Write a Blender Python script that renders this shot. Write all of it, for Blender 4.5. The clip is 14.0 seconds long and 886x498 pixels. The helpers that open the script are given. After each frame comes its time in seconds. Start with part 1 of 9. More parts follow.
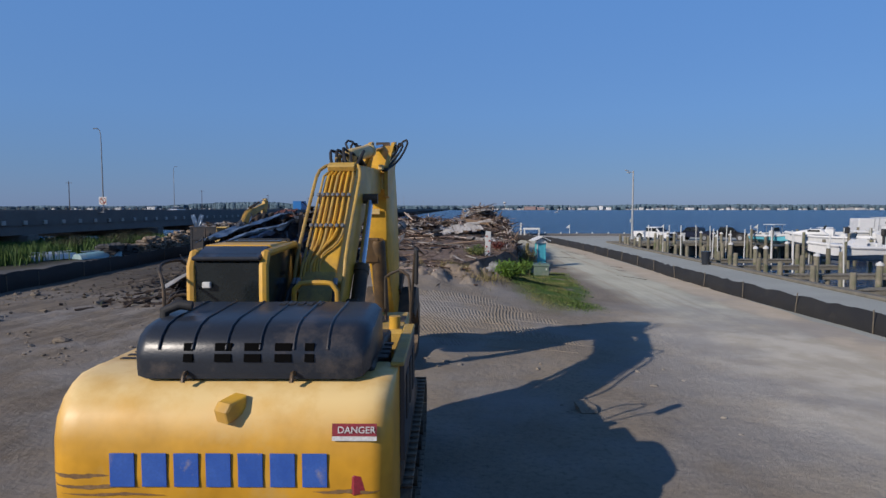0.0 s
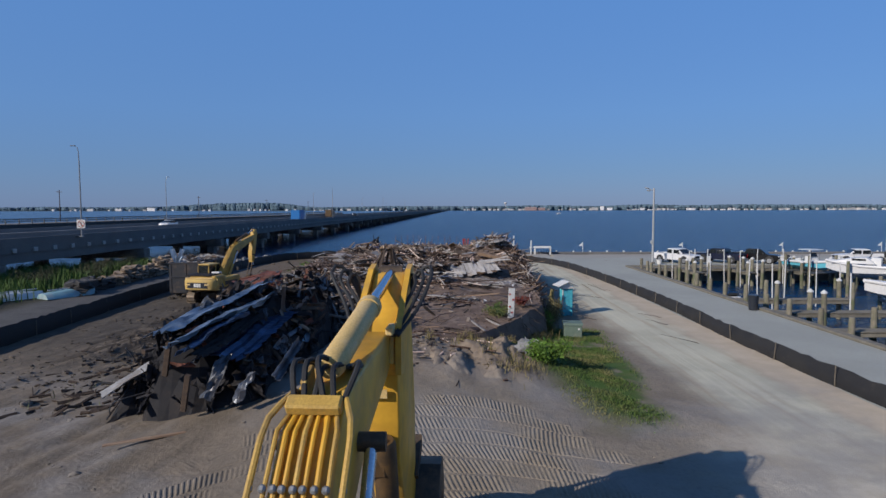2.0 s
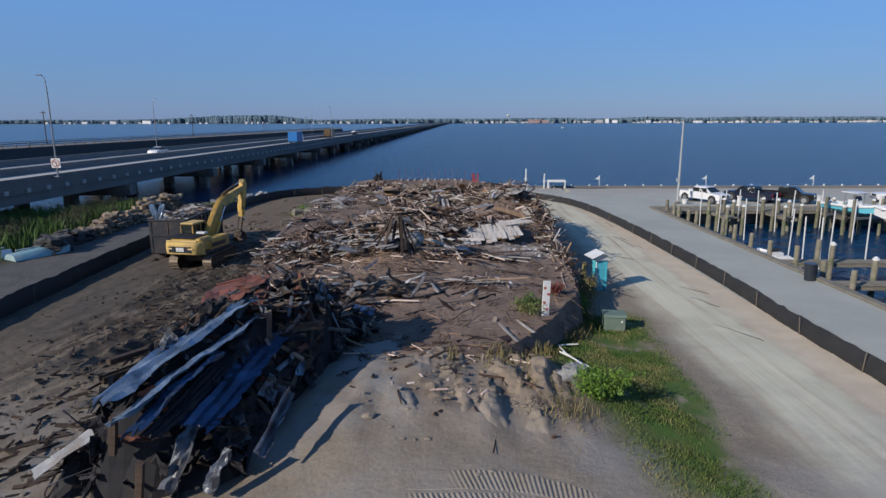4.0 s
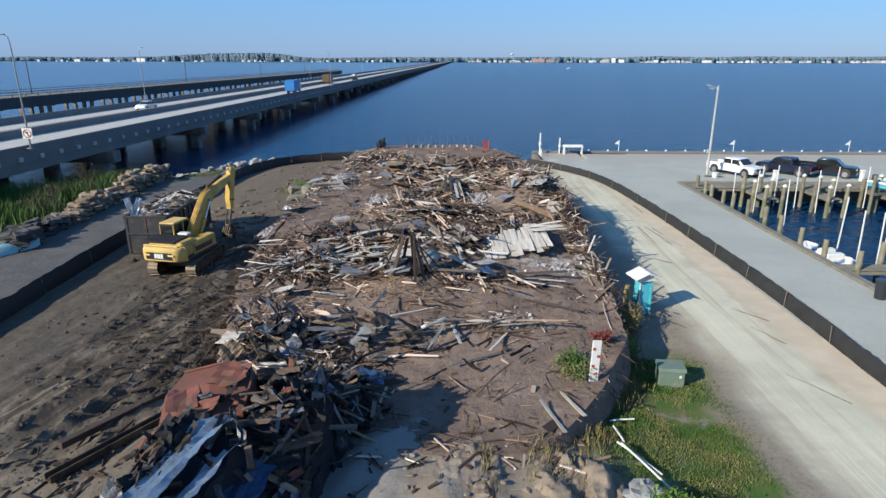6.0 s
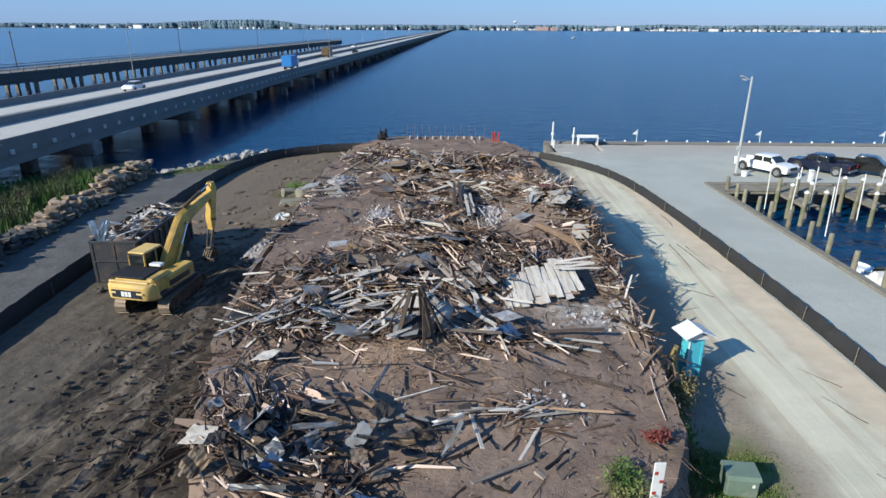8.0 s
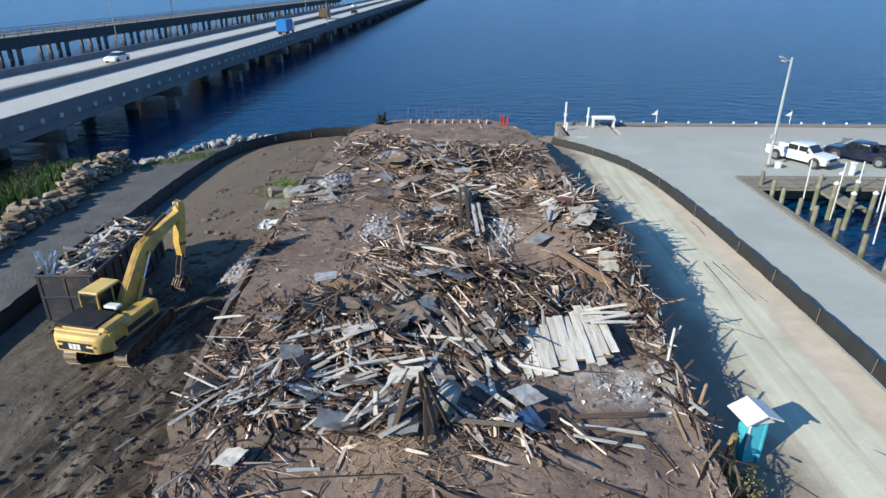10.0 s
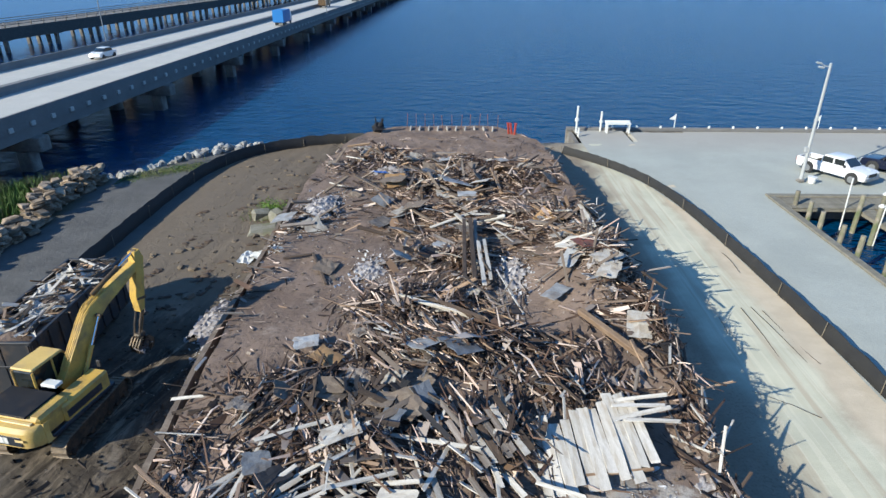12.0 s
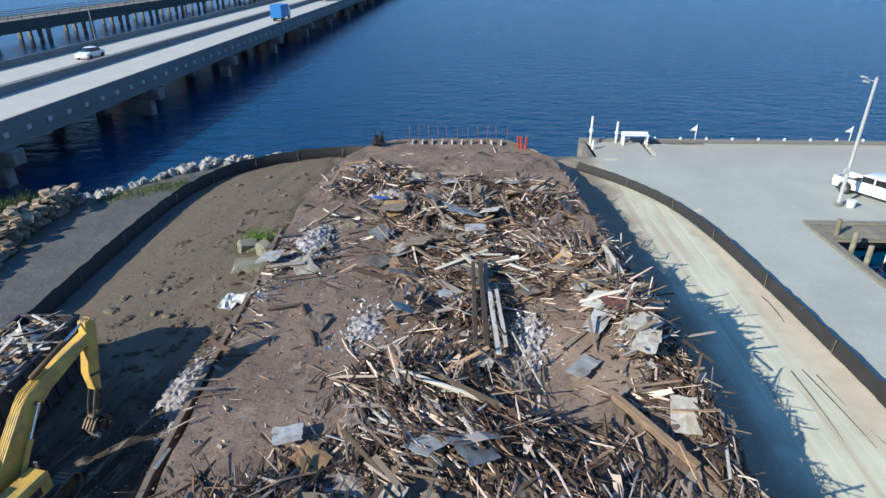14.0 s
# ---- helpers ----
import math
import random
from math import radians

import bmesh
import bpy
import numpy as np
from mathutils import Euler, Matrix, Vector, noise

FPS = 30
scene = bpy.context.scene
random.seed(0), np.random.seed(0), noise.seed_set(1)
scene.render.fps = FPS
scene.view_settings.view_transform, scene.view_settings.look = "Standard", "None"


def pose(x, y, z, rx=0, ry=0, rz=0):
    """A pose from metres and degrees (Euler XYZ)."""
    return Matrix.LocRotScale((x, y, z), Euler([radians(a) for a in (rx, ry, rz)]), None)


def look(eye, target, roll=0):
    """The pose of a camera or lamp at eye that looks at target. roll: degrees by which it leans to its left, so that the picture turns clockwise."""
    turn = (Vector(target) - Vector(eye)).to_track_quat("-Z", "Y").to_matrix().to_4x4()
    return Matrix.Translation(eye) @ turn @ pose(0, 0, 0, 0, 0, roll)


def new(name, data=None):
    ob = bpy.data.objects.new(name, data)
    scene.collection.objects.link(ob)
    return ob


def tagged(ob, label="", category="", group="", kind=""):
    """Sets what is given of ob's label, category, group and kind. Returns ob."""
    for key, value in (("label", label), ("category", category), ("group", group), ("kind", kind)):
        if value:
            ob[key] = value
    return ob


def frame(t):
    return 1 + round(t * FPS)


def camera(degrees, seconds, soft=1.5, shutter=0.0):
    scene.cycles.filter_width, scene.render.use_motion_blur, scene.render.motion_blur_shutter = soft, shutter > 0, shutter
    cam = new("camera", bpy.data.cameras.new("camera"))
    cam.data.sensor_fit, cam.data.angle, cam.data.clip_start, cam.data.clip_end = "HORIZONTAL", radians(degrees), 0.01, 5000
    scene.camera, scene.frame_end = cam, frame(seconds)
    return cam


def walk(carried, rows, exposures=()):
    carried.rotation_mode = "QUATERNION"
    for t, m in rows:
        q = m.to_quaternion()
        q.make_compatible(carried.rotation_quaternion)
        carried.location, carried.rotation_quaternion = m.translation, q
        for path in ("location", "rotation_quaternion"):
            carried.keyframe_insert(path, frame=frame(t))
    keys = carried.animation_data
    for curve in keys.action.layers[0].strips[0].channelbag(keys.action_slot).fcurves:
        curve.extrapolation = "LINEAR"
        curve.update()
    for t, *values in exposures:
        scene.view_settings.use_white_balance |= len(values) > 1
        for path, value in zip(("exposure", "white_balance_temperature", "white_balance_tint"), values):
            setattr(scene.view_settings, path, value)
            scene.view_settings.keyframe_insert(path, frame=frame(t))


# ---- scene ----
cam = camera(72.1, 14.0)
PATH = [
    (0, (0.315, -0.043, 4.131), (0.3, 1.953, 3.999), -0.0),
    (0.5, (0.161, 1.33, 4.594), (0.146, 3.325, 4.461), 0.0),
    (1, (-0.022, 2.737, 5.244), (-0.037, 4.732, 5.111), 0.0),
    (1.5, (-0.192, 4.213, 5.918), (-0.208, 6.208, 5.786), 0.0),
    (2, (-0.394, 5.654, 6.616), (-0.411, 7.65, 6.484), -0.1),
    (2.5, (-0.636, 7.049, 7.3), (-0.652, 9.045, 7.166), -0.0),
    (3, (-0.806, 8.379, 7.943), (-0.826, 10.37, 7.755), -0.0),
    (3.2, (-0.868, 8.918, 8.097), (-0.89, 10.904, 7.86), -0.2),
    (5.3, (-1.897, 14.478, 10.726), (-1.918, 16.397, 10.165), 0.1),
    (5.5, (-1.969, 15.053, 10.887), (-1.991, 16.97, 10.318), 0.1),
    (6, (-2.112, 16.445, 11.449), (-2.136, 18.354, 10.853), 0.1),
    (6.5, (-2.279, 17.796, 11.981), (-2.304, 19.696, 11.358), 0.1),
    (7, (-2.403, 19.131, 12.441), (-2.431, 21.022, 11.791), 0.1),
    (7.5, (-2.504, 20.464, 12.848), (-2.533, 22.346, 12.171), 0.2),
    (7.7, (-2.583, 20.943, 12.922), (-2.609, 22.824, 12.243), 0.3),
    (9.8, (-2.868, 26.629, 14.484), (-2.9, 28.46, 13.681), 0.3),
    (10, (-2.881, 27.162, 14.545), (-2.915, 28.991, 13.738), 0.2),
    (10.5, (-2.852, 28.432, 14.801), (-2.889, 30.256, 13.982), 0.2),
    (11, (-2.858, 29.705, 15.024), (-2.898, 31.525, 14.195), 0.2),
    (11.5, (-2.861, 30.942, 15.244), (-2.904, 32.757, 14.405), 0.1),
    (12, (-2.891, 32.15, 15.474), (-2.935, 33.961, 14.625), 0.1),
    (12.5, (-2.932, 33.345, 15.677), (-2.977, 35.151, 14.82), 0.2),
    (13, (-2.993, 34.499, 15.9), (-3.04, 36.303, 15.037), 0.2),
    (13.5, (-3.092, 35.661, 16.1), (-3.14, 37.462, 15.229), 0.2),
    (14, (-3.221, 36.8, 16.255), (-3.271, 38.598, 15.38), 0.2),
]
EXPOSURES = [(0.0, -0.22, 6350, 12), (3.2, -0.23, 6200, 12), (5.3, 0.54, 6450, 5), (7.7, 0.64, 6250, 3), (9.8, 0.71, 6150, 2), (14.0, 0.80, 6200, 1)]
walk(cam, [(t, look(eye, target, roll)) for t, eye, target, roll in PATH], EXPOSURES)

# ---- world and sun ----
SUN_DIR = Vector((0.78, 0.62, -0.52)).normalized()
world = bpy.data.worlds.new("sky")
scene.world = world
world.use_nodes = True
wn = world.node_tree.nodes
sky = wn.new("ShaderNodeTexSky")
sky.sky_type = "NISHITA"
sky.sun_disc = False
sky.sun_elevation = math.asin(-SUN_DIR.z)
sky.sun_rotation = math.atan2(-SUN_DIR.x, -SUN_DIR.y)
sky.altitude = 0.0
sky.air_density, sky.dust_density, sky.ozone_density = 1.0, 0.3, 4.0
tint = wn.new("ShaderNodeMix")
tint.data_type, tint.blend_type = "RGBA", "MULTIPLY"
tint.inputs[0].default_value, tint.inputs[7].default_value = 1.0, (0.76, 0.93, 1.22, 1)
world.node_tree.links.new(sky.outputs[0], tint.inputs[6])
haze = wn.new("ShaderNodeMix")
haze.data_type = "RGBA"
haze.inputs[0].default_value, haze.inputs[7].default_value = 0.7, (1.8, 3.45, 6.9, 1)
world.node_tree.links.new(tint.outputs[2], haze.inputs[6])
# clear sky: greyish summer haze low down, deeper blue towards the zenith
height = wn.new("ShaderNodeTexGradient")
height.texture_mapping.mapping_x = "Z"
depth = wn.new("ShaderNodeValToRGB")
depth.color_ramp.elements[0].color = (0.91, 0.79, 0.74, 1)
depth.color_ramp.elements[1].color = (0.25, 0.35, 0.46, 1)
for at, c in ((0.06, (0.89, 0.86, 0.81, 1)), (0.15, (0.90, 0.96, 0.95, 1)), (0.32, (0.84, 1.0, 1.06, 1))):
    depth.color_ramp.elements.new(at).color = c
world.node_tree.links.new(height.outputs["Fac"], depth.inputs[0])
clear = wn.new("ShaderNodeMix")
clear.data_type, clear.blend_type = "RGBA", "MULTIPLY"
clear.inputs[0].default_value = 1.0
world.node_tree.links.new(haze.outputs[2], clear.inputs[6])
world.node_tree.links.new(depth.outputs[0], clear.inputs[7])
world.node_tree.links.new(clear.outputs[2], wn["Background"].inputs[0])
wn["Background"].inputs[1].default_value = 0.098
sun = new("sun", bpy.data.lights.new("sun", "SUN"))
sun.data.energy, sun.data.angle, sun.data.color = 5.0, radians(0.55), (1.0, 0.90, 0.77)
sun.matrix_world = look((0, 0, 60), Vector((0, 0, 60)) + SUN_DIR)

# ---- materials ----
def mat(name, a, b=None, scale=3.0, rough=0.7, metal=0.0, bump=0.2, fine=40.0, vary=0.0, dirt=None, dirt_amount=0.45, spec=0.4, stretch=None, island=False, world_space=False, dust=None):
    """Two colours mixed by coarse and fine noise, dirt patches, bump; vary shifts the value from object to object."""
    m = bpy.data.materials.new(name)
    m.use_nodes = True
    n, l = m.node_tree.nodes, m.node_tree.links
    p = n["Principled BSDF"]
    co = n.new("ShaderNodeNewGeometry").outputs["Position"] if world_space else n.new("ShaderNodeTexCoord").outputs["Object"]
    if stretch:
        mp = n.new("ShaderNodeMapping")
        mp.inputs["Scale"].default_value = stretch
        l.new(co, mp.inputs[0])
        co = mp.outputs[0]

    def nz(s, detail=4.0, rg=0.6):
        t = n.new("ShaderNodeTexNoise")
        t.inputs["Scale"].default_value, t.inputs["Detail"].default_value, t.inputs["Roughness"].default_value = s, detail, rg
        l.new(co, t.inputs["Vector"])
        return t.outputs["Fac"]

    def ramp(v, lo, hi):
        r = n.new("ShaderNodeMapRange")
        r.inputs[1].default_value, r.inputs[2].default_value = lo, hi
        l.new(v, r.inputs[0])
        return r.outputs[0]

    def mix(f, x, y):
        k = n.new("ShaderNodeMix")
        k.data_type = "RGBA"
        l.new(f, k.inputs[0])
        for s, i in ((x, 6), (y, 7)):
            if isinstance(s, tuple):
                k.inputs[i].default_value = (*s, 1)
            else:
                l.new(s, k.inputs[i])
        return k.outputs[2]

    b = b or tuple(c * 0.7 for c in a)
    a, b = tuple(c * 0.9 for c in a), tuple(c * 0.9 for c in b)
    big, small = nz(scale), nz(fine, 3.0)
    col = mix(ramp(big, 0.35, 0.65), a, b)
    col = mix(ramp(small, 0.3, 0.9), col, tuple(c * 0.6 for c in b))
    if dirt:
        col = mix(ramp(nz(scale * 0.6 + 0.3, 8.0, 0.7), 1.0 - dirt_amount - 0.12, 1.0 - dirt_amount + 0.12), col, dirt)
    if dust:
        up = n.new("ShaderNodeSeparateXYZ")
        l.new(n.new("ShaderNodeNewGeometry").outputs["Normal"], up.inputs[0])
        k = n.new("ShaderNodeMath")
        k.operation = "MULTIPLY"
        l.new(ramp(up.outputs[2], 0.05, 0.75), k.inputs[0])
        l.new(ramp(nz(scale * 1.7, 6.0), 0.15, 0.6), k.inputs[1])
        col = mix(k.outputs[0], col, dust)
    if vary:
        rnd = n.new("ShaderNodeNewGeometry").outputs["Random Per Island"] if island else n.new("ShaderNodeObjectInfo").outputs["Random"]
        h = n.new("ShaderNodeHueSaturation")
        v = n.new("ShaderNodeMapRange")
        v.inputs[3].default_value, v.inputs[4].default_value = 1 - vary, 1 + vary
        l.new(rnd, v.inputs[0])
        l.new(v.outputs[0], h.inputs["Value"])
        l.new(col, h.inputs["Color"])
        col = h.outputs[0]
    l.new(col, p.inputs["Base Color"])
    r = n.new("ShaderNodeMapRange")
    r.inputs[3].default_value, r.inputs[4].default_value = max(rough - 0.12, 0.02), min(rough + 0.12, 1)
    l.new(big, r.inputs[0])
    l.new(r.outputs[0], p.inputs["Roughness"])
    p.inputs["Metallic"].default_value = metal
    p.inputs["Specular IOR Level"].default_value = spec
    if bump:
        bp = n.new("ShaderNodeBump")
        bp.inputs["Strength"].default_value, bp.inputs["Distance"].default_value = bump, 0.02
        l.new(small, bp.inputs["Height"])
        l.new(bp.outputs[0], p.inputs["Normal"])
    return m

M_YELLOW = mat("yellow_paint", (0.80, 0.46, 0.05), (0.76, 0.42, 0.045), 1.2, 0.42, bump=0.03, fine=2.6, dirt=(0.36, 0.22, 0.07), dirt_amount=0.42)
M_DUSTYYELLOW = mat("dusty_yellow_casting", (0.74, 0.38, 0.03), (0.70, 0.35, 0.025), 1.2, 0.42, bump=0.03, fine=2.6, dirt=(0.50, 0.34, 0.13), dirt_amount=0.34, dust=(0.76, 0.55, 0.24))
M_YELLOW2 = mat("faded_yellow_paint", (0.66, 0.43, 0.10), (0.56, 0.35, 0.075), 1.5, 0.5, bump=0.1, dirt=(0.20, 0.14, 0.07), dirt_amount=0.42)
M_CREAM = mat("dusty_yellow_paint", (0.78, 0.58, 0.26), (0.72, 0.50, 0.18), 1.0, 0.5, bump=0.05, dirt=(0.6, 0.48, 0.3), dirt_amount=0.4)
M_CREAM2 = mat("sun_faded_yellow_paint", (0.74, 0.52, 0.17), (0.64, 0.43, 0.12), 1.0, 0.5, bump=0.05, dirt=(0.34, 0.24, 0.12), dirt_amount=0.4)
M_CHARCOAL = mat("charcoal_plastic", (0.024, 0.029, 0.040), (0.032, 0.037, 0.047), 2, 0.34, bump=0.08, dirt=(0.12, 0.10, 0.085), dirt_amount=0.33)
M_DARKSTEEL = mat("dark_steel", (0.05, 0.045, 0.04), (0.09, 0.075, 0.06), 3, 0.6, 0.5, 0.25, dirt=(0.16, 0.11, 0.07), dirt_amount=0.45)
M_BROWNSTEEL = mat("greasy_brown_steel", (0.12, 0.075, 0.04), (0.20, 0.12, 0.05), 3, 0.5, 0.3, 0.15, dirt=(0.05, 0.04, 0.03), dirt_amount=0.45)
M_CONTAINER = mat("dark_container_paint", (0.03, 0.034, 0.042), (0.045, 0.045, 0.05), 2, 0.55, 0.1, 0.15, dirt=(0.11, 0.075, 0.05), dirt_amount=0.38)
M_SCRAPE = mat("scraped_casting", (0.36, 0.22, 0.10), (0.22, 0.13, 0.06), 6, 0.6, 0.2, 0.1)
M_TRACK = mat("worn_track_steel", (0.20, 0.17, 0.14), (0.11, 0.09, 0.075), 4, 0.6, 0.6, 0.3, dirt=(0.26, 0.2, 0.14), dirt_amount=0.5)
M_RUBBER = mat("black_rubber", (0.02, 0.02, 0.022), (0.035, 0.035, 0.035), 4, 0.6, bump=0.1)
M_SLOT = mat("dark_slot", (0.003, 0.003, 0.003), (0.005, 0.005, 0.005), 4, 0.95, bump=0.0, spec=0.05)
M_CHROME = mat("chrome", (0.8, 0.82, 0.85), (0.7, 0.72, 0.75), 6, 0.14, 1.0, 0.0)
M_GLASS = mat("tinted_glass", (0.012, 0.016, 0.018), (0.02, 0.025, 0.026), 1.2, 0.12, bump=0.0, spec=0.6)
M_LETTER = mat("blue_lettering", (0.03, 0.10, 0.42), (0.05, 0.14, 0.5), 5, 0.5, bump=0.0, dirt=(0.4, 0.32, 0.2), dirt_amount=0.3)
M_RED = mat("red_decal", (0.34, 0.03, 0.05), (0.28, 0.04, 0.05), 8, 0.5, bump=0.0)
M_WHITE = mat("white_paint", (0.78, 0.78, 0.76), (0.68, 0.68, 0.65), 2, 0.5, bump=0.06, dirt=(0.5, 0.47, 0.42), dirt_amount=0.3)
M_WHITECAR = mat("white_car_paint", (0.8, 0.8, 0.8), (0.77, 0.77, 0.77), 1, 0.25, bump=0.0, spec=0.6)
M_NAVYCAR = mat("dark_navy_car_paint", (0.012, 0.016, 0.035), (0.014, 0.018, 0.04), 1, 0.22, bump=0.0, spec=0.6)
M_BLACKCAR = mat("black_car_paint", (0.012, 0.012, 0.014), (0.015, 0.015, 0.016), 1, 0.22, bump=0.0, spec=0.6)
# darker than the deck: shade on the bridge's side is put into this colour
M_CONCRETE = mat("shade_darkened_concrete", (0.21, 0.205, 0.20), (0.165, 0.16, 0.155), 0.25, 0.85, bump=0.2, fine=9, dirt=(0.15, 0.145, 0.14), dirt_amount=0.4)
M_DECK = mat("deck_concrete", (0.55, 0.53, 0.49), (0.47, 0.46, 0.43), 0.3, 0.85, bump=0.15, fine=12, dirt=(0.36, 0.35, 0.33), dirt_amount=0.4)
M_OLDCONC = mat("old_stained_concrete", (0.32, 0.30, 0.27), (0.22, 0.2, 0.18), 0.4, 0.9, bump=0.3, fine=8, dirt=(0.10, 0.09, 0.08), dirt_amount=0.48)
M_MOSSY = mat("mossy_broken_concrete", (0.29, 0.27, 0.22), (0.19, 0.175, 0.135), 1.6, 0.9, bump=0.5, fine=12, dirt=(0.12, 0.125, 0.06), dirt_amount=0.4)
M_PILE = mat("weathered_piling", (0.30, 0.26, 0.20), (0.20, 0.18, 0.14), 1.6, 0.85, bump=0.5, fine=25, dirt=(0.09, 0.11, 0.05), dirt_amount=0.45, vary=0.2)
M_DOCK = mat("dock_boards", (0.27, 0.245, 0.195), (0.18, 0.165, 0.13), 2, 0.85, bump=0.4, fine=30, vary=0.15)
M_FABRIC = mat("black_silt_fabric", (0.018, 0.018, 0.02), (0.03, 0.029, 0.028), 1.2, 0.75, bump=0.35, fine=18, dirt=(0.06, 0.052, 0.042), dirt_amount=0.3, world_space=True)
M_STAKE = mat("fence_stake", (0.20, 0.17, 0.13), (0.14, 0.12, 0.09), 3, 0.85, bump=0.3)
M_ROCK = mat("pale_riprap", (0.42, 0.41, 0.39), (0.25, 0.24, 0.23), 2.5, 0.9, bump=0.5, fine=14, vary=0.25)
M_RUBBLE = mat("tan_rubble", (0.42, 0.33, 0.24), (0.24, 0.18, 0.13), 2.5, 0.9, bump=0.5, fine=14, vary=0.3, dirt=(0.1, 0.075, 0.05), dirt_amount=0.45)
M_ROCKDARK = mat("dark_broken_stone", (0.10, 0.095, 0.09), (0.06, 0.058, 0.055), 2.5, 0.9, bump=0.5, fine=14, vary=0.3)
M_GALV = mat("galvanised_steel", (0.36, 0.37, 0.38), (0.28, 0.29, 0.30), 3, 0.45, 0.6, 0.05)
M_TURQ = mat("turquoise_paint", (0.10, 0.52, 0.62), (0.08, 0.44, 0.55), 2, 0.55, bump=0.1, dirt=(0.3, 0.45, 0.45), dirt_amount=0.3)
M_BOXGREEN = mat("faded_green_paint", (0.17, 0.23, 0.18), (0.13, 0.18, 0.14), 2, 0.6, bump=0.08, dirt=(0.26, 0.26, 0.2), dirt_amount=0.35)
M_GRASS = mat("lawn_blades", (0.05, 0.118, 0.02), (0.095, 0.15, 0.03), 0.5, 0.7, bump=0.0, vary=0.3, island=True, world_space=True, dirt=(0.24, 0.20, 0.085), dirt_amount=0.43)
M_MARSH = mat("marsh_blades", (0.05, 0.115, 0.018), (0.085, 0.15, 0.025), 0.3, 0.7, bump=0.0, vary=0.35, island=True, world_space=True)
M_LEAF = mat("shrub_leaves", (0.09, 0.19, 0.02), (0.15, 0.25, 0.03), 1.5, 0.6, bump=0.0, vary=0.35, island=True)
M_SCRUB = mat("dark_scrub_leaves", (0.045, 0.06, 0.025), (0.07, 0.065, 0.03), 1.5, 0.7, bump=0.0, vary=0.4, island=True)
M_REDLEAF = mat("withered_red_leaves", (0.24, 0.05, 0.04), (0.16, 0.04, 0.03), 1.5, 0.7, bump=0.0, vary=0.35, island=True)
M_DRYLEAF = mat("dry_stalks", (0.30, 0.24, 0.10), (0.20, 0.17, 0.07), 2, 0.8, bump=0.1, vary=0.3, island=True)
M_WOODGREY = mat("weathered_timber", (0.31, 0.268, 0.235), (0.195, 0.16, 0.135), 1.5, 0.85, bump=0.4, fine=20, vary=0.4, stretch=(1, 6, 6), dirt=(0.12, 0.09, 0.07), dirt_amount=0.4)
M_WOODTAN = mat("splintered_timber", (0.40, 0.28, 0.185), (0.27, 0.175, 0.11), 1.5, 0.8, bump=0.4, fine=20, vary=0.35, stretch=(1, 6, 6), dirt=(0.16, 0.1, 0.06), dirt_amount=0.4)
M_WOODDARK = mat("burnt_brown_timber", (0.11, 0.075, 0.05), (0.065, 0.045, 0.035), 1.5, 0.85, bump=0.4, fine=20, vary=0.4, stretch=(1, 6, 6))
M_WOODWHITE = mat("white_painted_board", (0.64, 0.60, 0.55), (0.52, 0.48, 0.43), 1.5, 0.7, bump=0.3, fine=20, vary=0.14, stretch=(1, 5, 5), dirt=(0.3, 0.25, 0.19), dirt_amount=0.4)
M_SHEETGREY = mat("grey_roof_sheet", (0.37, 0.375, 0.385), (0.27, 0.272, 0.278), 1.5, 0.7, bump=0.3, fine=25, vary=0.35, dirt=(0.16, 0.12, 0.09), dirt_amount=0.4)
M_PLASTER = mat("broken_plaster", (0.50, 0.47, 0.43), (0.36, 0.33, 0.295), 2.5, 0.9, bump=0.4, vary=0.25, dirt=(0.22, 0.17, 0.12), dirt_amount=0.42)
M_FOIL = mat("crinkled_pale_scraps", (0.62, 0.61, 0.62), (0.46, 0.45, 0.46), 0.8, 0.6, 0.0, 0.3, vary=0.45, island=True, world_space=True, dirt=(0.28, 0.24, 0.21), dirt_amount=0.35)
M_WOOL = mat("crushed_pale_insulation", (0.50, 0.475, 0.48), (0.30, 0.27, 0.265), 3.0, 0.8, bump=0.5, fine=30, world_space=True, dirt=(0.17, 0.135, 0.115), dirt_amount=0.42)
M_CLOD = mat("soil_clod", (0.085, 0.067, 0.05), (0.045, 0.036, 0.028), 1.0, 0.95, bump=0.5, fine=25, world_space=True, vary=0.4, island=True)
M_PLY = mat("tan_plywood", (0.42, 0.27, 0.13), (0.36, 0.21, 0.10), 2, 0.8, bump=0.2, vary=0.2, dirt=(0.16, 0.1, 0.06), dirt_amount=0.36)
M_MUD = mat("muddy_board", (0.22, 0.17, 0.13), (0.15, 0.115, 0.09), 1.5, 0.85, bump=0.3, dirt=(0.3, 0.25, 0.2), dirt_amount=0.35)
M_RUST = mat("rusty_red_sheet", (0.25, 0.085, 0.058), (0.16, 0.052, 0.037), 1.2, 0.75, bump=0.25, dirt=(0.10, 0.05, 0.035), dirt_amount=0.48)
M_BLUEMETAL = mat("slate_blue_sheet_metal", (0.09, 0.16, 0.30), (0.045, 0.085, 0.17), 1.2, 0.36, 0.5, 0.12, dirt=(0.05, 0.05, 0.06), dirt_amount=0.4)
M_SLATE = mat("slate_board", (0.19, 0.205, 0.235), (0.13, 0.14, 0.16), 1.5, 0.7, bump=0.2, dirt=(0.06, 0.055, 0.05), dirt_amount=0.4)
M_PALEBLUE = mat("pale_blue_siding", (0.46, 0.55, 0.64), (0.28, 0.36, 0.44), 1.5, 0.34, 0.55, 0.15, dirt=(0.06, 0.07, 0.09), dirt_amount=0.40)
